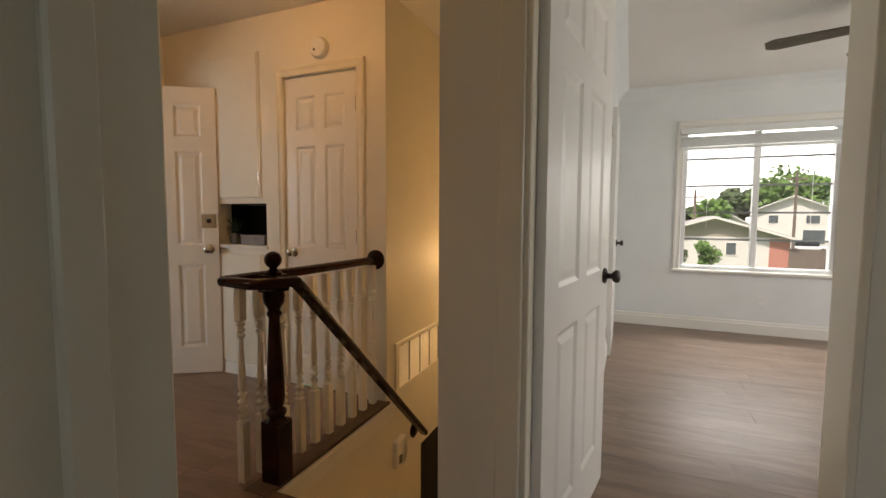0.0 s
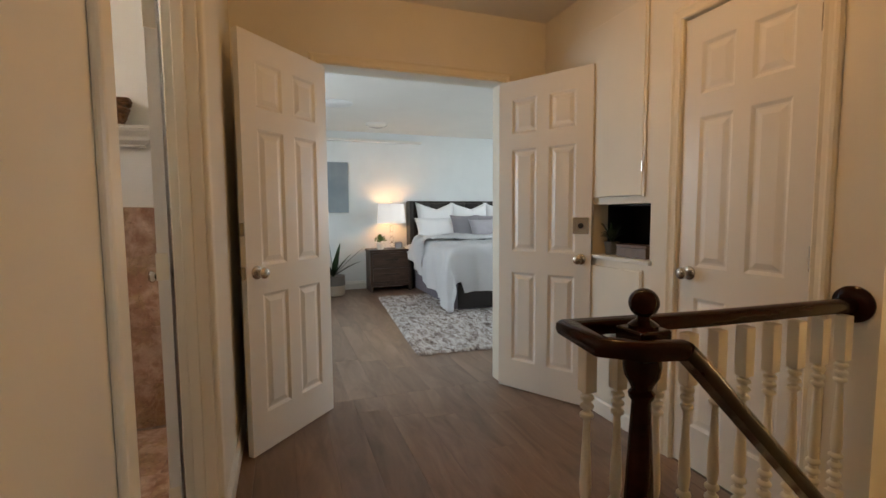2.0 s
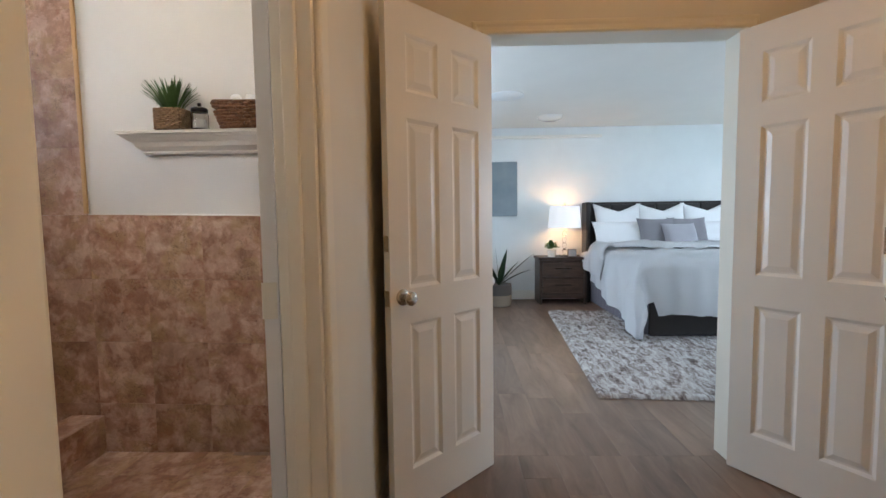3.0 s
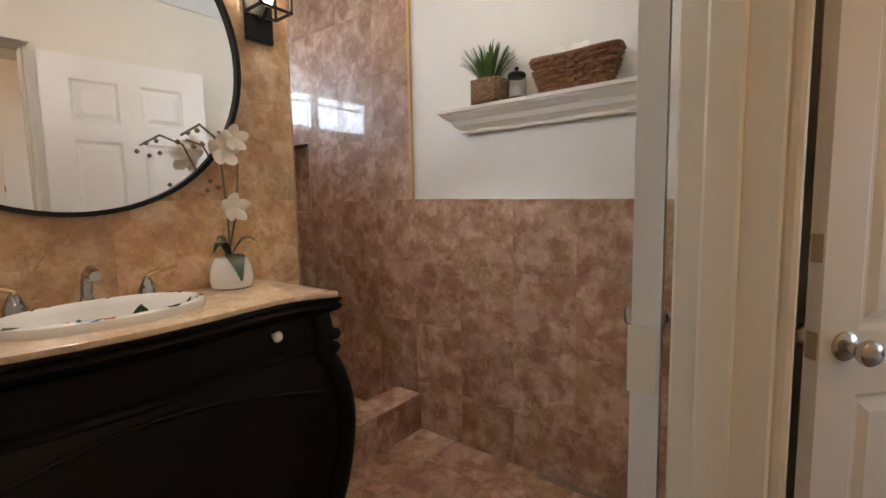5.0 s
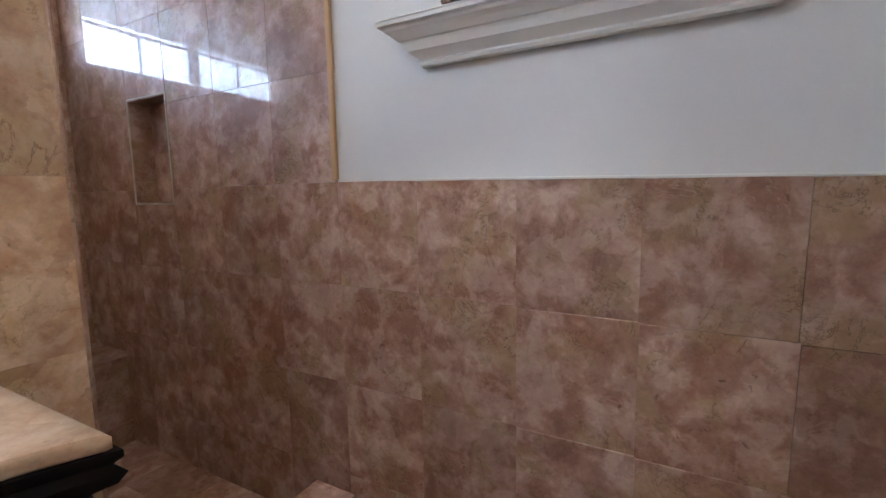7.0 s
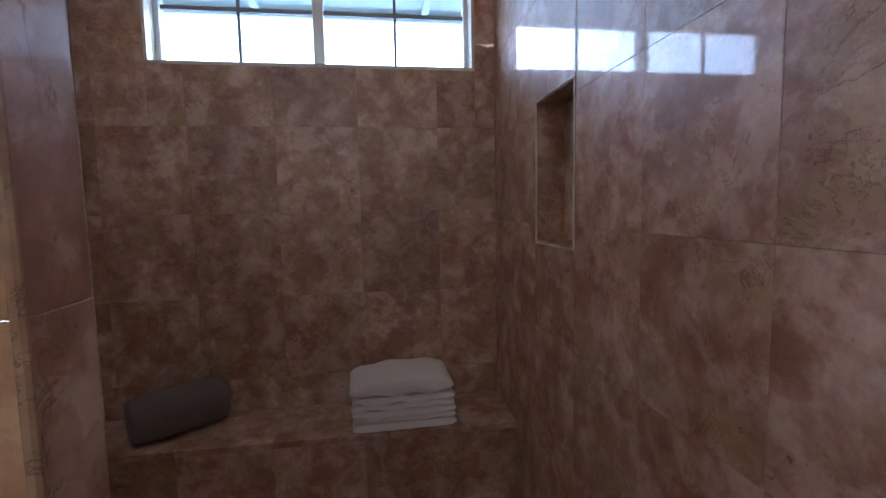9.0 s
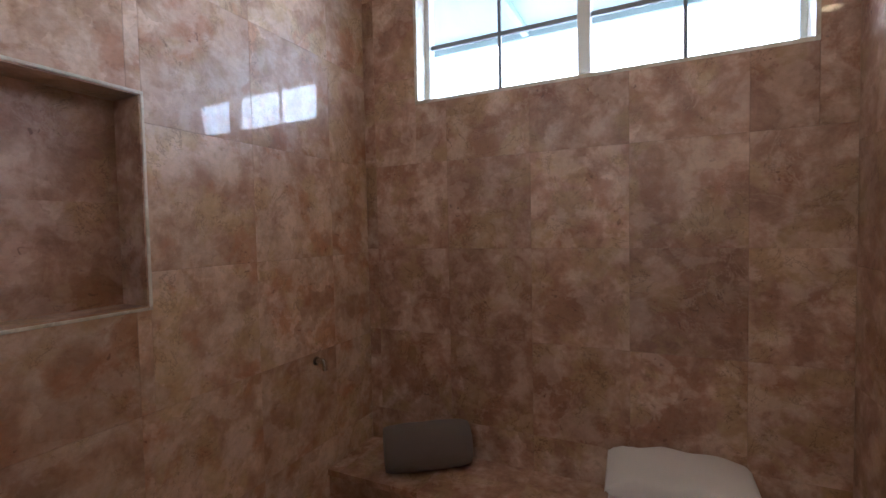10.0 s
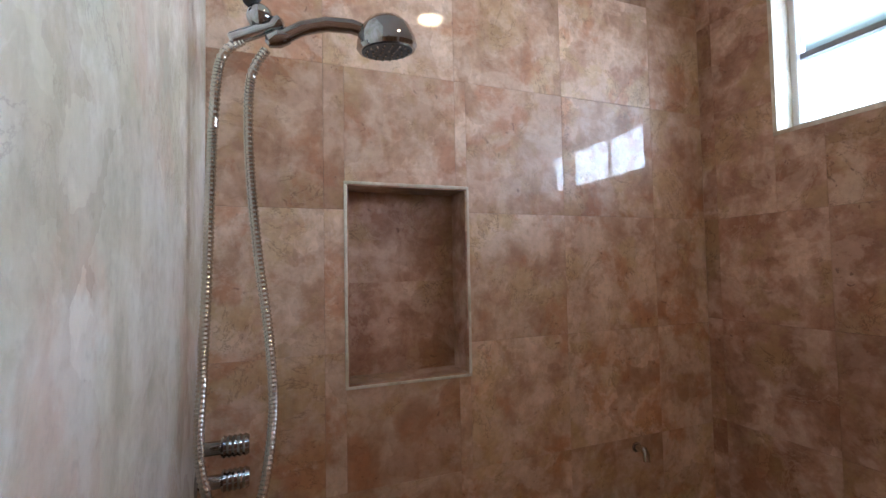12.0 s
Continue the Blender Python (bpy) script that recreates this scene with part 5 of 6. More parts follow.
part("ball_top", lathe(bm_new(), [(0.034, 0.905), (0.036, 0.912), (0.026, 0.920), (0.017, 0.926), (0.016, 0.932)] + [(0.036 * math.sin(a), 0.966 - 0.036 * math.cos(a)) for a in [0.45 + 2.65 * i / 12 for i in range(13)]], None, 24), DARKWOOD, nw)
RAIL = [(-0.021, -0.020), (0.021, -0.020), (0.025, -0.008), (0.024, 0.008), (0.014, 0.019), (0.0, 0.022), (-0.014, 0.019), (-0.024, 0.008), (-0.025, -0.008)]
rl = thing("handrail", pose(0, 0, 0), "dark mahogany handrail turning round the newel post", "handrail")
part("level_rail", sweep(bm_new(), [(-1.335, CY - 0.004, 0.885), (-1.365, 1.6, 0.885), (-1.415, 1.195, 0.885), (-1.245, 1.165, 0.885), (-1.19, 1.225, 0.885), (-1.175, 1.33, 0.88)], RAIL, smooth=True), DARKWOOD, rl)
part("falling_rail", sweep(bm_new(), [(-1.175, 1.33, 0.88), (-1.175, 1.37, 0.845), (-1.18, 2.0, 0.235), (-1.185, 2.62, -0.36)], RAIL, smooth=True), DARKWOOD, rl)
part("rosette", lathe(bm_new(), [(0.06, 0.0), (0.06, 0.008), (0.05, 0.016), (0.035, 0.02)], pose(-1.335, CY, 0.885, 90, 0, 0)), DARKWOOD, rl, "round dark wall rosette")
part("rosette", lathe(bm_new(), [(0.055, 0.0), (0.055, 0.008), (0.045, 0.016), (0.03, 0.02)], pose(YX, 2.60, -0.345, 0, 90, 0)), DARKWOOD, rl, "round dark wall rosette")
# wall box in the stairwell
cb = thing("door_chime", pose(YX, 2.34, -0.36), "white plastic chime box with slots on the stair wall", "chime")
part("cover", box(bm_new(), 0.0, 0.05, -0.07, 0.07, -0.10, 0.08, 0.015, 3), VINYL, cb)
for k in range(4):
    part("slot", box(bm_new(), 0.049, 0.052, -0.045, -0.005, -0.07 + k * 0.014, -0.063 + k * 0.014), BLACK, cb)

# return-air grille
gv = thing("wall_vent", pose(YX, 2.33, 0.01), "cream metal return-air grille on the stair wall", "vent")
bm = bm_new()
for a in ((0, 0.88, 0, 0.03), (0, 0.88, 0.30, 0.33), (0, 0.035, 0.03, 0.30), (0.845, 0.88, 0.03, 0.30)):
    box(bm, 0, 0.012, a[0], a[1], a[2], a[3], 0.003)
part("frame", bm, WHITE, gv)
part("backing", box(bm_new(), 0.001, 0.003, 0.035, 0.845, 0.03, 0.30), mat("vent_shadow", (0.06, 0.05, 0.04), 0.8), gv)
for k in range(5):
    a, b = 0.036 + k * 0.162, 0.036 + k * 0.162 + 0.148
    part("divider", box(bm_new(), 0.002, 0.011, a - 0.001, a + 0.006, 0.03, 0.30), WHITE, gv)
    for q in range(21):
        part("slat", box(bm_new(), -0.005, 0.005, a + 0.008, b, -0.001, 0.001, m=pose(0.006, 0, 0.036 + q * 0.0127, 0, 40, 0)), WHITE, gv)

# stair wall lamp
sc = thing("wall_sconce", pose(YX, 3.77, 0.445), "candle wall sconce with a lit bulb", "lamp")
part("backplate", lathe(bm_new(), [(0.05, 0.0), (0.05, 0.008), (0.03, 0.016), (0.012, 0.02)], pose(0, 0.22, 0, 0, 90, 0)), BRONZE, sc)
part("arm", sweep(bm_new(), [(0.01, 0.22, 0.0), (0.06, 0.19, -0.035), (0.11, 0.10, -0.045), (0.128, 0.03, -0.01), (0.13, 0.0, 0.06)], ring(0.008, 8), up=(0, 0, 1), smooth=True), BRONZE, sc)
part("drip_cup", lathe(bm_new(), [(0.012, 0.055), (0.032, 0.066), (0.034, 0.07), (0.012, 0.072)], pose(0.13, 0, 0), 16), BRONZE, sc)
part("candle", lathe(bm_new(), [(0.012, 0.07), (0.012, 0.17)], pose(0.13, 0, 0), 14), DARKWOOD, sc, "dark candle sleeve")
sc_bulb = part("bulb", lathe(bm_new(), [(0.010, 0.17), (0.026, 0.20), (0.030, 0.225), (0.022, 0.25), (0.008, 0.268), (0.0, 0.27)], pose(0.13, 0, 0), 16), glow("sconce_bulb", (1, 0.78, 0.48), 30), sc, "glowing bulb")
sc_bulb.visible_shadow = False

# smoke alarm
sm = thing("smoke_alarm", pose(-1.73, CY, 2.20), "round white smoke alarm above the closet door", "smoke alarm")
part("cover", lathe(bm_new(), [(0.066, 0.0), (0.066, 0.018), (0.055, 0.032), (0.03, 0.036), (0.0, 0.036)], pose(0, 0, 0, 90, 0, 0), 28), VINYL, sm)
part("button", lathe(bm_new(), [(0.008, 0.034), (0.008, 0.038), (0.0, 0.038)], pose(-0.02, 0, -0.015, 90, 0, 0), 12), BRONZE, sm)

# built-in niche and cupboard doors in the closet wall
# one near-black for the niche's back, top, sides and floor
DARKBOX = paint("near_black_niche", (0.008, 0.008, 0.009), 0.5)
nb = thing("wall_niche", pose(-2.66, CY, 0.94), "dark recessed niche with a white sill", "niche")
bm = bm_new()
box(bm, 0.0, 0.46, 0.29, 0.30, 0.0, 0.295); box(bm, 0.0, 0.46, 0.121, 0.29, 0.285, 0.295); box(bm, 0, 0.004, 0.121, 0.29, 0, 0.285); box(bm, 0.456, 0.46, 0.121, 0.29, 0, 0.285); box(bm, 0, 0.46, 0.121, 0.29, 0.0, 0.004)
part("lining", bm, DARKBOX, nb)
part("sill", box(bm_new(), -0.02, 0.475, -0.02, 0.122, -0.02, 0.002, 0.004, 2), TRIM, nb)
wb = thing("wooden_box", pose(-2.36, CY + 0.07, 0.943), "small reddish-brown wooden box in the niche", "box")
part("body", box(bm_new(), -0.11, 0.11, -0.045, 0.045, 0.0, 0.055, 0.003), NOSE, wb)
part("lid", box(bm_new(), -0.113, 0.113, -0.048, 0.048, 0.055, 0.07, 0.003), NOSE, wb)
gp = thing("small_planter", pose(-2.57, CY + 0.08, 0.943), "small grey pot with dark leaves in the niche", "plant")
part("pot", lathe(bm_new(), [(0.035, 0), (0.045, 0.075), (0.04, 0.075), (0.0, 0.07)], None, 18, False), mat("grey_pot", (0.12, 0.12, 0.12), 0.7), gp)
rng = random.Random(3)
bm = bm_new()
for i in range(40):
    a = rng.uniform(0, 6.28)
    blade(bm, (0, 0, 0.07), (0.07 * math.cos(a), 0.06 * math.sin(a), 0.10 + rng.random() * 0.09), 0.006, 0.015, 4)
tagged(part("leaves", bm, LEAF, gp), kind="stuff")
for z0, z1, lab in ((1.275, 2.24, "white flat upper cupboard door"), (0.10, 0.88, "white flat lower cupboard door")):
    cd = thing("cupboard_door", pose(-2.69, CY, z0), lab, "cupboard")
    part("panel", box(bm_new(), 0.0, 0.44, -0.016, -0.001, 0.0, z1 - z0, 0.004, 2), WALL, cd)
    part("edge_bead", box(bm_new(), 0.44, 0.452, -0.012, -0.001, -0.01, z1 - z0 + 0.01, 0.003), TRIM, cd)
    part("hinge", box(bm_new(), 0.438, 0.444, -0.020, -0.015, 0.12, 0.17), NICKEL, cd)
part("lock_plate", box(bm_new(), 0.52, 0.618, -0.021, -0.0165, 1.06, 1.16, 0.002), NICKEL, bpy.data.objects["door_2"], "square metal lock plate")
part("keyhole", lathe(bm_new(), [(0.016, 0.0), (0.016, 0.005), (0.0, 0.006)], pose(0.57, -0.021, 1.11, 90, 0, 0), 16), BRONZE, bpy.data.objects["door_2"])

baseboard("baseboard_1", (DX, 0.252), (-2.15, 0.252), (0, 1))
baseboard("baseboard_2", (-1.355, HY - 0.004), (-0.37, HY - 0.063), (0.06, 0.998))
baseboard("baseboard_3", (DX, 0.252), (DX, 0.66), (1, 0))
baseboard("baseboard_4", (DX, CY), (-2.09, CY), (0, -1))
baseboard("baseboard_5", (-1.405, CY), (YX, CY), (0, -1))
baseboard("baseboard_6", (FX, -0.6), (FX, 5.7), (1, 0), 0.13)
baseboard("baseboard_7", (-0.06, B2), (3.8, B2), (0, -1), 0.13)
baseboard("baseboard_8", (-0.06, 2.1), (-0.06, B2), (1, 0), 0.13)
baseboard("baseboard_9", (-0.40, 1.036), (-0.225, 1.036), (0, -1))

# ---- main bedroom ----
rg = bm_new()
N, M = 150, 150
rng = random.Random(5)
gx = [[None] * (M + 1) for _ in range(N + 1)]
for i in range(N + 1):
    for j in range(M + 1):
        edge = i in (0, N) or j in (0, M)
        gx[i][j] = rg.verts.new((2.72 * i / N + (rng.uniform(-0.012, 0.012) if edge else 0), 3.0 * j / M, 0.004 if edge else 0.016 + 0.012 * noise.noise((i * 0.55, j * 0.16, 0)) + rng.uniform(0, 0.010)))
for i in range(N):
    for j in range(M):
        rg.faces.new((gx[i][j], gx[i + 1][j], gx[i + 1][j + 1], gx[i][j + 1])).smooth = True
RUG = mat("mottled_shag_rug", (0.5, 0.45, 0.42), 0.95)
nt, b_, _ = nodes_of(RUG)
p_ = place(nt, 0, (6, 15, 6))
r_ = ramp_of(nt, [(0.35, (0.11, 0.08, 0.07)), (0.45, (0.31, 0.255, 0.23)), (0.53, (0.49, 0.45, 0.43)), (0.65, (0.66, 0.64, 0.62))])
nt.links.new(noise_of(nt, p_, 1.3, 4, 0.75, 0.8), r_.inputs[0])
nt.links.new(r_.outputs[0], b_.inputs["Base Color"])
bump(nt, b_, noise_of(nt, place(nt), 160, 3), 0.8, 0.01)
rug = tagged(part("rug", rg, RUG, m=pose(-6.68, 1.73, 0.0, 0, 0, -4.5)), "mottled grey and white shag rug under the bed", "rug")

bed = thing("bed", pose(-7.52, 3.38, 0), "upholstered bed with a white duvet and pillows", "bed")
UPH = cloth("dark_brown_upholstery", (0.014, 0.010, 0.009), (0.024, 0.018, 0.016), 200, 0.7, 0.2)
hb = bm_new()
box(hb, 0.0, 0.09, -0.96, 0.96, 0.0, 1.40, 0.02, 3)
headb = part("headboard", hb, UPH, bed, "dark padded headboard")
for k in (-1, 1):
    part("wing", box(bm_new(), 0.0, 0.24, k * 0.97 - 0.03, k * 0.97 + 0.03, 0.0, 1.40, 0.02, 3), UPH, bed, "dark headboard wing")
for k in range(6):
    part("channel", box(bm_new(), 0.085, 0.115, -0.92 + k * 0.308, -0.92 + k * 0.308 + 0.30, 0.5, 1.37, 0.02, 3), UPH, headb)
SKIRT = cloth("grey_bed_skirt", (0.135, 0.12, 0.15), (0.18, 0.165, 0.19), 260)
bm = bm_new()
pts = []
for i in range(240):
    s = i / 239
    if s < 0.4:
        pts.append((0.1 + 1.98 * s / 0.4, -0.92))
    elif s < 0.6:
        pts.append((2.08, -0.92 + 1.84 * (s - 0.4) / 0.2))
    else:
        pts.append((2.08 - 1.98 * (s - 0.6) / 0.4, 0.92))
lo, hi = [], []
for i, (x, y) in enumerate(pts):
    w = 0.012 * math.sin(i * 1.15)
    lo.append(bm.verts.new((x + (w if abs(y) < 0.9 else 0), y + (w if abs(y) >= 0.9 else 0), 0.02)))
    hi.append(bm.verts.new((x, y, 0.40)))
for i in range(239):
    bm.faces.new((lo[i], lo[i + 1], hi[i + 1], hi[i])).smooth = True
part("bed_skirt", bm, SKIRT, bed, "grey pleated bed skirt")
part("foot_rail", box(bm_new(), 2.096, 2.125, -0.93, 0.93, 0.04, 0.36, 0.012, 2), UPH, bed, "dark padded foot rail")
part("mattress", box(bm_new(), 0.1, 2.08, -0.93, 0.93, 0.38, 0.66, 0.05, 4), LINEN, bed)


def soft_sheet(x0, x1, hw, top, drop, foot, seed, thick=0.03, lean=1.0):
    """A duvet that lies on the mattress and hangs down its sides and foot in folds."""
    bm = bm_new()
    nx, ny = 70, 80
    rng = random.Random(seed)
    g = []
    for i in range(nx + 1):
        row = []
        for j in range(ny + 1):
            u = x0 + (x1 + foot - x0) * i / nx
            v = -(hw + drop) + 2 * (hw + drop) * j / ny
            x, y, z = u, v, top
            ov, of = max(0, abs(v) - hw), max(0, u - x1)
            ov *= lean + (1 - lean) * min(1.1, (u - x0) / (x1 - x0))
            wave = (0.035 * math.sin(u * 9 + 1.5 * math.sin(v * 3)) + 0.018 * math.sin(u * 23 + v * 5)) * min(1, ov / 0.25)
            wavf = (0.030 * math.sin(v * 9) + 0.016 * math.sin(v * 21 + 1)) * min(1, of / 0.25)
            if ov:
                bend = min(ov / 0.10, math.pi / 2)
                y = math.copysign(hw + 0.10 * math.sin(bend) + 0.06 * min(1, ov / 0.4) + wave, v)
                z -= 0.10 * (1 - math.cos(bend)) + max(0, ov - 0.157)
            if of:
                bend = min(of / 0.10, math.pi / 2)
                x = x1 + 0.10 * math.sin(bend) + 0.05 * min(1, of / 0.4) + wavf
                z -= (0.10 * (1 - math.cos(bend)) + max(0, of - 0.157)) * (0.75 if ov else 1)
            z += 0.030 * noise.noise((u * 3.1, v * 3.3, seed)) + 0.018 * noise.noise((u * 8, v * 8, seed))
            row.append(bm.verts.new((x, y, max(0.04, z))))
        g.append(row)
    for i in range(nx):
        for j in range(ny):
            bm.faces.new((g[i][j], g[i + 1][j], g[i + 1][j + 1], g[i][j + 1])).smooth = True
    bmesh.ops.solidify(bm, geom=bm.faces[:], thickness=thick)
    return bm


part("duvet", soft_sheet(0.80, 2.12, 0.93, 0.80, 0.78, 0.60, 2.0, 0.05, 0.6), LINEN, bed, "white rumpled duvet")
part("duvet_fold", soft_sheet(0.62, 1.05, 0.95, 0.875, 0.46, 0.10, 5.0, 0.07, 0.85), LINEN, bed, "turned-down white duvet edge")
part("top_sheet", soft_sheet(0.12, 0.9, 0.945, 0.72, 0.26, 0.0, 7.0, 0.03), LINEN, bed, "white sheet")


def pillow(m, w, h, t, material, label):
    """A stuffed pillow with pointed corners: face in x-z, thick along y."""
    bm = bm_new()
    n = 16
    for side in (-1, 1):
        g = []
        for i in range(n + 1):
            row = []
            for j in range(n + 1):
                a, b = 2 * i / n - 1, 2 * j / n - 1
                pinch = 1 - 0.10 * (1 - b * b) * abs(a) ** 3
                pinch2 = 1 - 0.10 * (1 - a * a) * abs(b) ** 3
                d = ((1 - a ** 4) * (1 - b ** 4)) ** 0.55 * (1 + 0.12 * noise.noise((a * 2.2, b * 2.2, w * 7 + side)))
                row.append(bm.verts.new((w / 2 * a * pinch, side * t / 2 * d, h / 2 * b * pinch2 - (0.17 * h * (1 - abs(a)) ** 1.3 * max(0, b) ** 2 if h > 0.5 else 0))))
            g.append(row)
        for i in range(n):
            for j in range(n):
                bm.faces.new((g[i][j], g[i + 1][j], g[i + 1][j + 1], g[i][j + 1])).smooth = True
    bmesh.ops.remove_doubles(bm, verts=bm.verts, dist=1e-5)
    bmesh.ops.recalc_face_normals(bm, faces=bm.faces)
    ob = part("pillow", bm, material, m=m)
    return tagged(ob, label, "pillow", "bed pillows")


for y in (2.82, 3.42, 4.02):
    pillow(pose(-7.30, y, 1.08, 0, 0, 90) @ pose(0, 0, 0, -14, 0, 0), 0.66, 0.62, 0.20, LINEN, "large white square pillow against the headboard")
for y in (2.78, 3.95):
    pillow(pose(-7.10, y, 0.93, 0, 0, 90) @ pose(0, 0, 0, -24, 0, 0), 0.72, 0.44, 0.20, LINEN, "plump white sleeping pillow on the bed")
for y, z in ((3.22, 0.96), (3.62, 0.96)):
    pillow(pose(-6.98, y, z, 0, 0, 90) @ pose(0, 0, 0, -22, 0, 0), 0.50, 0.46, 0.17, GREYCLOTH, "grey cushion in front of the white pillows")
LILAC = cloth("pale_grey_cotton", (0.40, 0.39, 0.42), (0.33, 0.32, 0.35), 260)
pillow(pose(-6.86, 3.46, 0.93, 0, 0, 96) @ pose(0, 0, 0, -26, 0, 0), 0.46, 0.38, 0.16, LILAC, "pale grey cushion on the bed")

ns = thing("nightstand", pose(-7.38, 2.04, 0), "dark walnut two-drawer nightstand beside the bed", "nightstand")
part("top", box(bm_new(), -0.19, 0.225, -0.335, 0.335, 0.615, 0.65, 0.005, 2), WALNUT, ns)
for y in (-0.32, 0.285):
    part("side", box(bm_new(), -0.18, 0.21, y, y + 0.035, 0.0, 0.615, 0.003), WALNUT, ns)
part("carcass", box(bm_new(), -0.18, 0.19, -0.285, 0.285, 0.12, 0.61), WALNUT, ns)
for z in (0.16, 0.385):
    dr = part("drawer_front", box(bm_new(), 0.188, 0.21, -0.275, 0.275, z, z + 0.20, 0.005, 2), WALNUT, ns)
    part("drawer_pull", box(bm_new(), 0.212, 0.228, -0.11, 0.11, z + 0.10, z + 0.115, 0.004, 2), BRONZE, dr, "dark bar pull")
part("skirt_rail", box(bm_new(), 0.17, 0.205, -0.285, 0.285, 0.08, 0.13), WALNUT, ns)

tl = thing("table_lamp", pose(-7.36, 2.10, 0.65), "glass table lamp with a white drum shade, lit", "lamp")
SHADE = mat("white_lamp_shade", (0.85, 0.83, 0.80), 0.8, 0, Transmission_Weight=0.0)
SHADE.node_tree.nodes["Principled BSDF"].inputs["Emission Color"].default_value = (1.0, 0.88, 0.78, 1)
SHADE.node_tree.nodes["Principled BSDF"].inputs["Emission Strength"].default_value = 0.35
part("base", box(bm_new(), -0.06, 0.06, -0.06, 0.06, 0.0, 0.02, 0.003), CHROME, tl)
bm = bm_new()
for k in range(4):
    lathe(bm, [(0.012, 0.02 + k * 0.085), (0.028, 0.04 + k * 0.085), (0.028, 0.085 + k * 0.085), (0.012, 0.105 + k * 0.085)], None, 18)
part("crystal_stem", bm, glass("lamp_crystal"), tl, "clear glass stem")
part("shade", lathe(bm_new(), [(0.225, 0.40), (0.20, 0.70), (0.197, 0.70), (0.222, 0.40)], None, 40, False), SHADE, tl, "white fabric drum shade")
part("finial", lathe(bm_new(), [(0.004, 0.66), (0.004, 0.72), (0.012, 0.73), (0.0, 0.745)], None, 12), CHROME, tl)
sp_ = thing("potted_herb", pose(-7.26, 1.90, 0.65), "small green plant in a white pot on the nightstand", "plant")
part("pot", lathe(bm_new(), [(0.05, 0.0), (0.065, 0.10), (0.06, 0.10), (0.0, 0.09)], None, 20, False), CERAMIC, sp_)
bm = bm_new()
rng = random.Random(9)
for i in range(150):
    a, e = rng.uniform(0, 6.28), rng.uniform(0.1, 1.5)
    r = rng.uniform(0.05, 0.125)
    c = Vector((r * math.cos(a) * math.cos(e), r * math.sin(a) * math.cos(e), 0.11 + r * 1.0 * math.sin(e)))
    blade(bm, c * 0.8 + Vector((0, 0, 0.02)), c + Vector((0, 0, 0.01)), 0.014, 0.006, 3)
tagged(part("leaves", bm, GRASS, sp_), kind="stuff")
fr_ = thing("photo_frame", pose(-7.22, 2.17, 0.65), "small silver photo frame on the nightstand", "frame")
part("frame", box(bm_new(), -0.01, 0.01, -0.06, 0.06, 0.0, 0.11, 0.003), CHROME, fr_)
part("picture", box(bm_new(), 0.0105, 0.012, -0.045, 0.045, 0.015, 0.095), mat("grey_photo", (0.35, 0.36, 0.38), 0.5), fr_)

ar = thing("wall_art", pose(FX, 1.17, 1.22), "grey-blue abstract canvas on the bedroom wall", "picture")
part("canvas", box(bm_new(), 0.0, 0.035, -0.30, 0.30, 0.0, 0.78, 0.003), cloth("grey_blue_canvas", (0.16, 0.20, 0.23), (0.34, 0.38, 0.40), 3, 0.8, 0.1), ar)
lp = thing("leafy_plant", pose(-7.12, 1.16, 0), "dark-leaved plant in a two-tone basket pot", "plant")
part("pot", lathe(bm_new(), [(0.13, 0.0), (0.165, 0.02), (0.17, 0.16), (0.0, 0.16)], None, 24, False), mat("beige_basket", (0.45, 0.38, 0.29), 0.9), lp, "woven beige pot base")
part("pot_band", lathe(bm_new(), [(0.171, 0.16), (0.168, 0.30), (0.15, 0.30), (0.0, 0.28)], None, 24, False), mat("grey_basket", (0.16, 0.15, 0.14), 0.9), lp, "grey pot band")
for i, (dx, dy, dz) in enumerate(((0.1, 0.46, 0.72), (0.15, 0.25, 0.62), (0.0, -0.05, 0.80), (0.2, -0.25, 0.72), (0.25, 0.05, 0.66), (-0.1, 0.12, 0.76), (0.1, -0.35, 0.55), (0.25, 0.38, 0.52))):
    part("leaf", blade(bm_new(), (0, 0, 0.28), (dx, dy, dz), 0.045, 0.03, 7), LEAF, lp)
ch = thing("chair", pose(-6.75, 0.80, 0), "white seat on dark wooden legs", "chair")
part("seat", box(bm_new(), -0.25, 0.25, -0.25, 0.25, 0.36, 0.47, 0.05, 4), LINEN, ch)
part("backrest", box(bm_new(), -0.25, 0.25, -0.27, -0.19, 0.44, 0.80, 0.035, 3), LINEN, ch)
for sx, sy in ((-1, -1), (-1, 1), (1, -1), (1, 1)):
    part("leg", lathe(bm_new(), [(0.011, 0), (0.018, 0.37)], pose(sx * 0.21, sy * 0.20, 0), 10), DARKWOOD, ch)
cv = thing("ceiling_vent", pose(-5.85, 1.12, H), "flat white round ceiling vent", "vent")
part("disc", lathe(bm_new(), [(0.16, -0.012), (0.17, -0.004), (0.17, 0.0)], None, 28), VINYL, cv)
part("rim", lathe(bm_new(), [(0.19, -0.006), (0.19, 0.0)], None, 28), VINYL, cv)
cl = thing("ceiling_light", pose(-6.9, 1.80, H), "shallow white flush ceiling light", "lamp")
part("dome", lathe(bm_new(), [(0.0, -0.05), (0.10, -0.045), (0.15, -0.02), (0.16, 0.0)], None, 28, False), CERAMIC, cl)
structure("trim_40", box(bm_new(), FX, FX + 0.09, -0.6, 2.66, 2.325, 2.36, 0.004), TRIM, "white ledge moulding high on the wall", "trim")

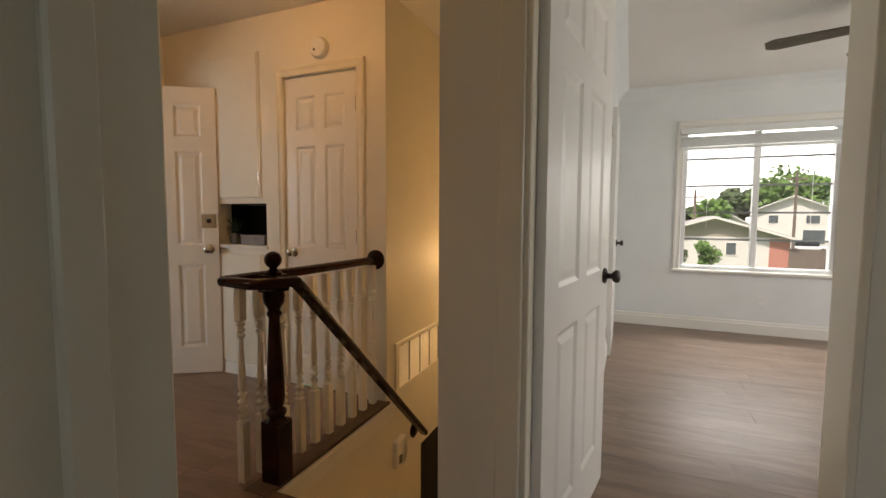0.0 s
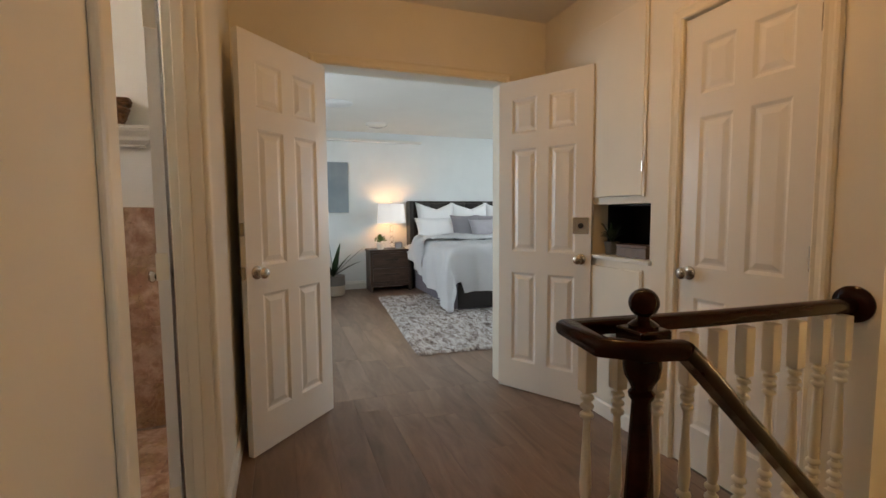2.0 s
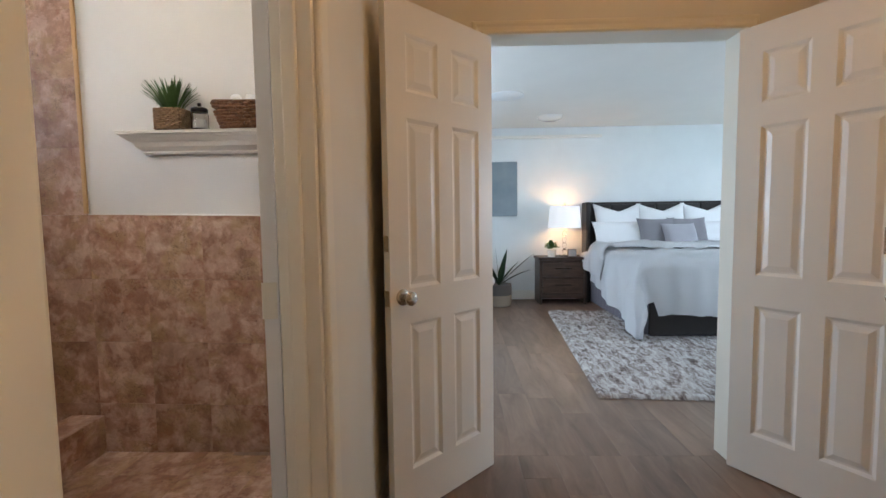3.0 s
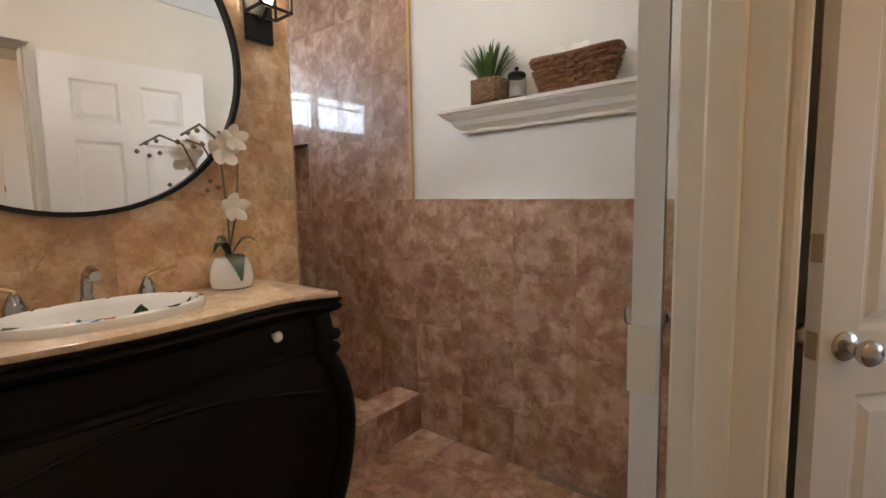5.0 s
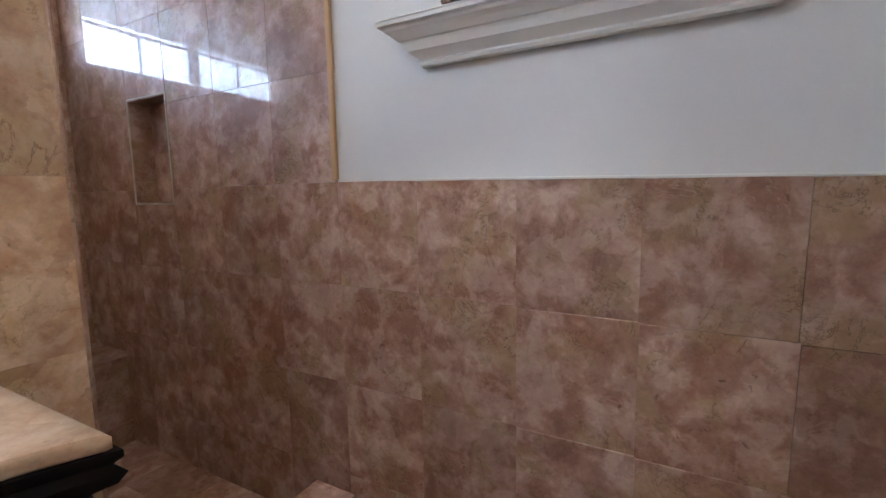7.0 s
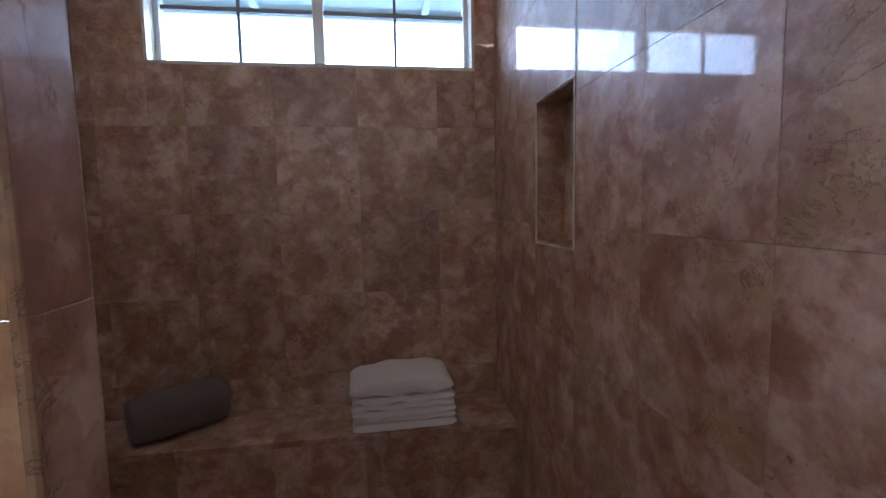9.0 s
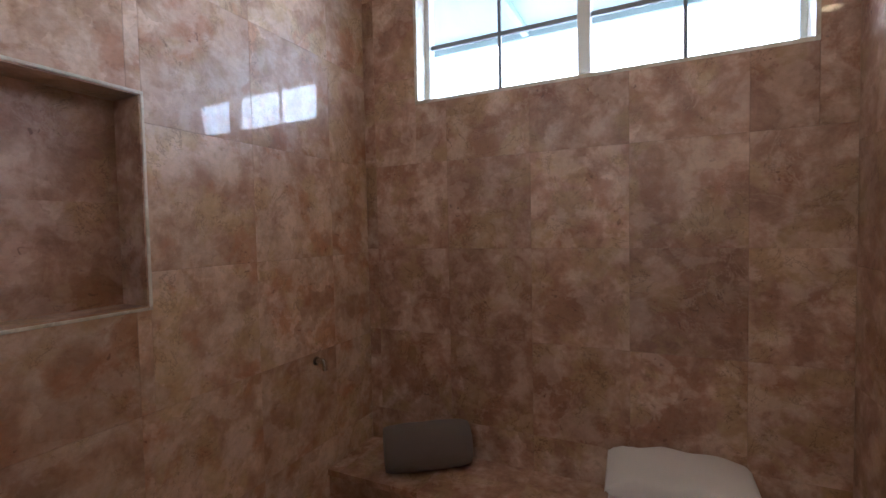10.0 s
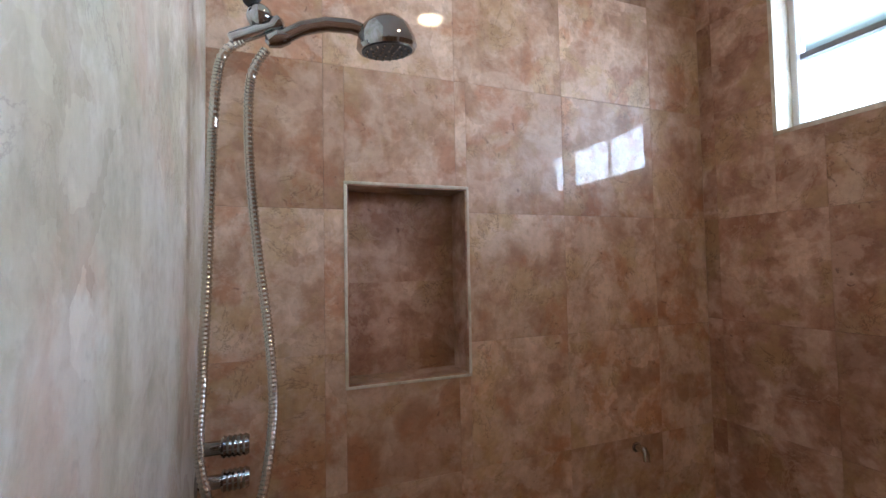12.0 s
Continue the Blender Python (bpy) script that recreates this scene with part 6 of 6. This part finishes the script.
# ---- second bedroom ----
w2 = thing("window_2", pose(0.58, B2 + 0.07, 0.62), "white vinyl window with divided panes", "window")
tagged(w2, kind="structure")
bm = bm_new()
for a in ((0, 1.29, 0, 0.04), (0, 1.29, 1.40, 1.44), (0, 0.04, 0.04, 1.40), (1.25, 1.29, 0.04, 1.40)):
    box(bm, a[0], a[1], -0.04, 0.04, a[2], a[3], 0.004)
part("window_frame", bm, VINYL, w2)
part("mullion", box(bm_new(), 0.62, 0.67, -0.035, 0.04, 0.04, 1.40, 0.004), VINYL, w2)
for a, b in ((0.04, 0.62), (0.67, 1.25)):
    pn = part("pane", box(bm_new(), a, b, -0.003, 0.003, 0.04, 1.40), GLASS, w2)
    pn.visible_shadow = False
    for k in range(1, 5):
        part("muntin", box(bm_new(), a, b, -0.008, 0.008, 0.04 + k * 0.272 - 0.009, 0.04 + k * 0.272 + 0.009), MUNTIN, w2)
part("window_sill", box(bm_new(), -0.07, 1.36, -0.12, -0.04, -0.025, 0.003, 0.006, 2), TRIM, w2)
casing("trim_41", (0.58, B2, 0.62), (1, 0, 0), (0, -1, 0), 1.29, 1.44, 0.07, 0.018, TRIM)
bl = thing("window_blind", pose(0.60, B2 - 0.03, 2.05), "white slatted blind drawn up at the window top", "blind")
part("headrail", box(bm_new(), -0.06, 1.31, -0.03, 0.02, -0.06, 0.0, 0.004), VINYL, bl)
for k in range(9):
    part("slat", box(bm_new(), -0.05, 1.30, -0.028, 0.022, -0.095 - k * 0.011, -0.090 - k * 0.011, 0.001), VINYL, bl)
part("bottom_rail", box(bm_new(), -0.05, 1.30, -0.03, 0.024, -0.215, -0.192, 0.004), VINYL, bl)
for x in (0.2, 1.05):
    part("cord", box(bm_new(), x, x + 0.004, -0.004, 0.0, -1.0, -0.19), VINYL, bl)
fn = thing("ceiling_fan", pose(1.55, 3.38, H), "brown-bladed ceiling fan at rest", "fan")
part("canopy", lathe(bm_new(), [(0.065, 0.0), (0.06, -0.03), (0.02, -0.05), (0.012, -0.06), (0.012, -0.10)], None, 20), VINYL, fn)
part("motor", lathe(bm_new(), [(0.02, -0.09), (0.09, -0.10), (0.105, -0.14), (0.10, -0.19), (0.05, -0.21), (0.0, -0.215)], None, 24), VINYL, fn)
for k in range(5):
    a = radians(162 + 72 * k)
    m = pose(0, 0, -0.17, 0, 0, math.degrees(a)) @ pose(0, 0, 0, 10, 0, 0)
    bm = bm_new()
    n = 10
    rows = []
    for i in range(n + 1):
        x = 0.18 + 0.50 * i / n
        w = 0.05 + 0.022 * i / n - (0.03 * max(0, i / n - 0.9) / 0.1)
        rows.append([bm.verts.new((x, -w, -0.003)), bm.verts.new((x, w, -0.003)), bm.verts.new((x, w, 0.003)), bm.verts.new((x, -w, 0.003))])
    for a_, b_2 in zip(rows, rows[1:]):
        for q in range(4):
            bm.faces.new((a_[q], a_[(q + 1) % 4], b_2[(q + 1) % 4], b_2[q]))
    bm.faces.new(rows[0][::-1]); bm.faces.new(rows[-1])
    bldp = part("fan_blade", bm, WALNUT, fn, "brown wooden blade", m=m)
    part("blade_iron", box(bm_new(), 0.08, 0.22, -0.018, 0.018, -0.009, -0.003, 0.002), BRONZE, bldp)
ol = thing("wall_outlet", pose(1.32, B2, 0.33), "white plastic double wall outlet", "outlet")
part("plate", box(bm_new(), -0.035, 0.035, -0.006, 0.0, -0.055, 0.055, 0.002), VINYL, ol)
part("socket", box(bm_new(), -0.016, 0.016, -0.008, -0.005, 0.008, 0.036, 0.002), VINYL, ol)
part("socket", box(bm_new(), -0.016, 0.016, -0.008, -0.005, -0.036, -0.008, 0.002), VINYL, ol)
# closet door beside the window wall
door("door_6", pose(-0.06 + 0.02, 3.75, 0, 0, 0, 90), 0.72, 2.03, "white six-panel closet door, shut", knob=BRONZE, sides=(-1,), knob_x=0.66)
structure("cove_trim", sweep(bm_new(), [(-0.06, 2.0, H), (-0.06, B2, H), (3.8, B2, H)], [(0, 0), (0.10, 0), (0.07, -0.02), (0.03, -0.05), (0.0, -0.10)]), WALLCOOL, "plaster cove along the ceiling", "trim")

# ---- outdoors ----
STUCG = paint("neutral_bounce_grey", (0.30, 0.31, 0.33), 0.9, 0.3, 0.06, 30)
LAWN = cloth("lawn_grass", (0.05, 0.10, 0.02), (0.10, 0.17, 0.04), 8, 0.95, 0.4)
structure("ground", box(bm_new(), -1500, 1500, -1500, 1500, -3.2, -3.05), LAWN, "green lawn and suburban ground", "ground")
# unseen grey slab, added so the eave gets no green bounce
structure("patio", box(bm_new(), -14, 9, -18, -3.3, -3.05, -3.02), STUCG, "unseen grey slab that bounces neutral light to the eave", "pavement")
HAZE = glow("bright_hazy_sky", (0.95, 0.98, 1.0), 1.7)
structure("backdrop", box(bm_new(), -260, 420, 300, 301, -3.0, 150), HAZE, "bright white overcast sky", "sky")
ASPH = paint("asphalt", (0.16, 0.16, 0.165), 0.9, 0.3, 0.08, 60)
structure("road", box(bm_new(), -120, 160, 60, 72, -3.05, -3.03), ASPH, "grey asphalt street", "road")
STUC = paint("white_stucco", (0.75, 0.73, 0.69), 0.85, 0.3)
PINK = paint("salmon_stucco", (0.55, 0.24, 0.19), 0.85, 0.3)
SIDING = paint("tan_siding", (0.42, 0.38, 0.31), 0.7)
ROOF = paint("pale_roof_shingles", (0.45, 0.43, 0.42), 0.9, 0.4, 0.1, 12)
ROOFD = paint("slate_roof_shingles", (0.13, 0.14, 0.16), 0.9, 0.4, 0.1, 12)


def gable(bm, x0, x1, y0, y1, z0, z1, over=0.4):
    """A roof with its ridge along y and its gables open to -y."""
    xm = (x0 + x1) / 2
    t = 0.16
    for s in (-1, 1):
        xe = x0 - over if s < 0 else x1 + over
        k = (z1 - z0) / (xm - x0)
        ze = z0 - over * k
        vs = [(xe, ze), (xm, z1), (xm, z1 + t), (xe, ze + t)]
        lo = [bm.verts.new((a, y0 - over, b)) for a, b in vs]
        hi = [bm.verts.new((a, y1 + over, b)) for a, b in vs]
        for i in range(4):
            bm.faces.new((lo[i], lo[(i + 1) % 4], hi[(i + 1) % 4], hi[i]))
        bm.faces.new(lo[::-1]); bm.faces.new(hi)
    bmesh.ops.recalc_face_normals(bm, faces=bm.faces)
    return bm


def prism(bm, x0, x1, y0, y1, z0, z1):
    xm = (x0 + x1) / 2
    lo = [bm.verts.new(p) for p in ((x0, y0, z0), (x1, y0, z0), (xm, y0, z1))]
    hi = [bm.verts.new(p) for p in ((x0, y1, z0), (x1, y1, z0), (xm, y1, z1))]
    for i in range(3):
        bm.faces.new((lo[i], lo[(i + 1) % 3], hi[(i + 1) % 3], hi[i]))
    bm.faces.new(lo[::-1]); bm.faces.new(hi)
    bmesh.ops.recalc_face_normals(bm, faces=bm.faces)
    return bm


def house(m, w, d, h, rise, walls, gmat, roof, label, windows, side=None):
    o = thing("house", m, label, "house")
    part("wall", box(bm_new(), -w / 2, w / 2, 0, d, 0, h), walls, o)
    part("gable_wall", prism(bm_new(), -w / 2, w / 2, 0.02, d - 0.02, h, h + rise), gmat, o, "boarded gable")
    part("roof", gable(bm_new(), -w / 2, w / 2, 0, d, h, h + rise), roof, o)
    part("bargeboard", gable(bm_new(), -w / 2, w / 2, -0.42, -0.36, h - 0.06, h + rise - 0.06, 0.4), TRIM, o, "white bargeboard")
    for x, z, ww, hh in windows:
        wi = part("window", box(bm_new(), x - ww / 2, x + ww / 2, -0.05, 0.05, z, z + hh), mat("dark_window_glass", (0.10, 0.12, 0.13), 0.1), o)
        bm = bm_new()
        for a in ((x - ww / 2 - 0.06, x + ww / 2 + 0.06, z - 0.06, z), (x - ww / 2 - 0.06, x + ww / 2 + 0.06, z + hh, z + hh + 0.06), (x - ww / 2 - 0.06, x - ww / 2, z, z + hh), (x + ww / 2, x + ww / 2 + 0.06, z, z + hh)):
            box(bm, a[0], a[1], -0.08, 0.02, a[2], a[3])
        part("window_frame", bm, TRIM, wi)
    if side:
        part("corner_wall", box(bm_new(), w / 2 - 1.3, w / 2 + 0.05, -0.06, d, 0, h - 0.1), side, o, "salmon stucco corner")
        part("corner_wall", box(bm_new(), -w / 2 - 0.05, -w / 2 + 1.3, -0.06, d, 0, h - 0.1), side, o, "salmon stucco corner")
    return o


house(pose(6.6, 44, -3.05, 0, 0, -4), 10.5, 12, 2.6, 1.6, STUC, SIDING, ROOF, "white and salmon bungalow with a tan gable", [(1.3, 1.1, 0.7, 1.0)], PINK)
house(pose(-1.5, 62, -3.05, 0, 0, 4), 11, 10, 2.6, 1.6, STUC, SIDING, ROOF, "pale bungalow among the trees", [(1.0, 1.0, 1.2, 1.0)])
house(pose(23.0, 84, -3.05, 0, 0, -14), 11, 12, 5.2, 2.4, STUC, STUC, ROOFD, "white two-storey house with a slate roof", [(-2.5, 3.4, 1.2, 1.2), (2.3, 3.4, 1.6, 1.2), (2.5, 0.4, 2.6, 2.0)])
house(pose(14.5, 86, -3.05, 0, 0, -8), 7, 9, 3.0, 2.0, STUC, STUC, ROOFD, "white porch wing with a slate roof", [(0.0, 0.8, 2.4, 1.4)])
fc = thing("fence", pose(11.8, 43.5, -3.05, 0, 0, -4), "weathered brown board fence along the lawn", "fence")
WEATHER = wood("weathered_fence_board", (0.12, 0.09, 0.075), (0.24, 0.19, 0.16), 0.8, (4, 4, 20), 4.0)
for k in range(26):
    part("board", box(bm_new(), k * 0.17, k * 0.17 + 0.16, -0.012, 0.012, 0.0, 1.75), WEATHER, fc)
car = thing("car", pose(19.5, 66, -3.03, 0, 0, 4), "white car parked across the street", "car")
CARP = mat("white_car_paint", (0.75, 0.76, 0.77), 0.2)
part("body", box(bm_new(), -2.2, 2.2, -0.85, 0.85, 0.3, 0.85, 0.15, 3), CARP, car)
part("cabin", box(bm_new(), -1.3, 1.1, -0.75, 0.75, 0.8, 1.42, 0.22, 3), mat("dark_car_glass", (0.03, 0.035, 0.04), 0.1), car)
for x in (-1.35, 1.35):
    part("wheel", lathe(bm_new(), [(0.0, -0.1), (0.3, -0.1), (0.32, 0.0), (0.3, 0.1), (0.0, 0.1)], pose(x, -0.78, 0.32, 90, 0, 0), 20), BLACK, car)
TWIG = mat("bark", (0.09, 0.065, 0.045), 0.9)


def tree(m, h, r, n, seed, label, leafmat, size=0.22, trunk=0.45):
    t = thing("tree", m, label, "tree")
    rng = random.Random(seed)
    bm = bm_new()
    sweep(bm, [(0, 0, 0), (0.05, 0.02, h * trunk * 0.5), (0, 0.05, h * trunk), (0.05, 0, h * 0.8)], ring(0.035 * h, 8), up=(0, 1, 0.01))
    for k in range(6):
        a = k * 1.05
        sweep(bm, [(0, 0, h * trunk * 0.9), (r * 0.35 * math.cos(a), r * 0.35 * math.sin(a), h * (trunk + 0.15)), (r * 0.7 * math.cos(a), r * 0.7 * math.sin(a), h * 0.75)], ring(0.014 * h, 5), up=(0, 0.1, 1))
    part("trunk", bm, TWIG, t)
    verts, faces = [], []
    lobes = [(rng.uniform(-0.55, 0.55) * r, rng.uniform(-0.55, 0.55) * r, h * rng.uniform(trunk + 0.12, 0.86), r * rng.uniform(0.35, 0.6)) for _ in range(9)]
    for i in range(n):
        lx, ly, lz, lr = rng.choice(lobes)
        d = Vector((rng.gauss(0, 1), rng.gauss(0, 1), rng.gauss(0, 0.8))).normalized() * lr * rng.uniform(0.6, 1.08)
        c = Vector((lx, ly, lz)) + d
        u = Vector((rng.gauss(0, 1), rng.gauss(0, 1), rng.gauss(0, 1))).normalized() * size * rng.uniform(0.6, 1.3)
        v = u.orthogonal() * rng.uniform(0.5, 0.8)
        k = len(verts)
        verts += [c - u, c + v, c + u, c - v]
        faces.append((k, k + 1, k + 2, k + 3))
    me = bpy.data.meshes.new("crown")
    me.from_pydata([tuple(q) for q in verts], [], faces)
    me.materials.append(leafmat)
    cr = new("crown", me)
    cr.parent = t
    tagged(cr, kind="stuff")
    return t


LEAFA = cloth("bright_tree_leaf", (0.07, 0.16, 0.025), (0.15, 0.28, 0.05), 6, 0.7, 0.2)
LEAFB = cloth("olive_tree_leaf", (0.045, 0.08, 0.03), (0.09, 0.14, 0.05), 4, 0.7, 0.2)
tree(pose(5.4, 37.5, -3.05), 2.6, 0.95, 1100, 1, "bright green young tree on the lawn", LEAFA, 0.12, 0.2)
tree(pose(3.0, 38.5, -3.05), 1.9, 1.3, 700, 2, "low spreading olive-green tree", LEAFB, 0.12, 0.5)
tree(pose(11.0, 76, -3.05), 6.5, 3.2, 1800, 3, "rounded green street tree", LEAFA, 0.32)
tree(pose(7.5, 80, -3.05), 6.0, 2.6, 1500, 4, "rounded green street tree", LEAFB, 0.32)
tree(pose(30, 110, -3.05), 12, 7.5, 2200, 5, "broad green tree behind the houses", LEAFA, 0.6)
tree(pose(22, 112, -3.05), 10, 5, 1600, 6, "tall green tree behind the houses", LEAFB, 0.6)
tree(pose(3.2, 60, -3.05), 6, 2.5, 900, 7, "thin pale tree beyond the bungalow", LEAFB, 0.25)
for x, y in ((6.0, 52), (16.0, 58)):
    ul = thing("utility_pole", pose(x, y, -3.05), "grey wooden utility pole", "pole", "utility poles")
    part("pole", lathe(bm_new(), [(0.16, 0), (0.11, 9 if x > 10 else 7)], None, 10), WEATHER, ul)
    part("crossarm", box(bm_new(), -0.9, 0.9, -0.06, 0.06, 6.2 if x < 10 else 8.2, 6.35 if x < 10 else 8.35), WEATHER, ul)

# ---- floor planks ----
planks(bpy.data.objects["floor_main"], FX, DX - 0.07, -0.6, 5.7, 1)
planks(bpy.data.objects["floor_hall"], DX - 0.07, -1.25, 0.15, CY, 2)
planks(bpy.data.objects["floor_hall_east"], -1.25, 1.3, 0.08, 1.16, 3)
planks(bpy.data.objects["floor_bedroom"], -0.16, 3.8, 1.16, B2, 4)
planks(bpy.data.objects["floor_room"], -0.9, 2.0, -0.9, 0.08, 5)
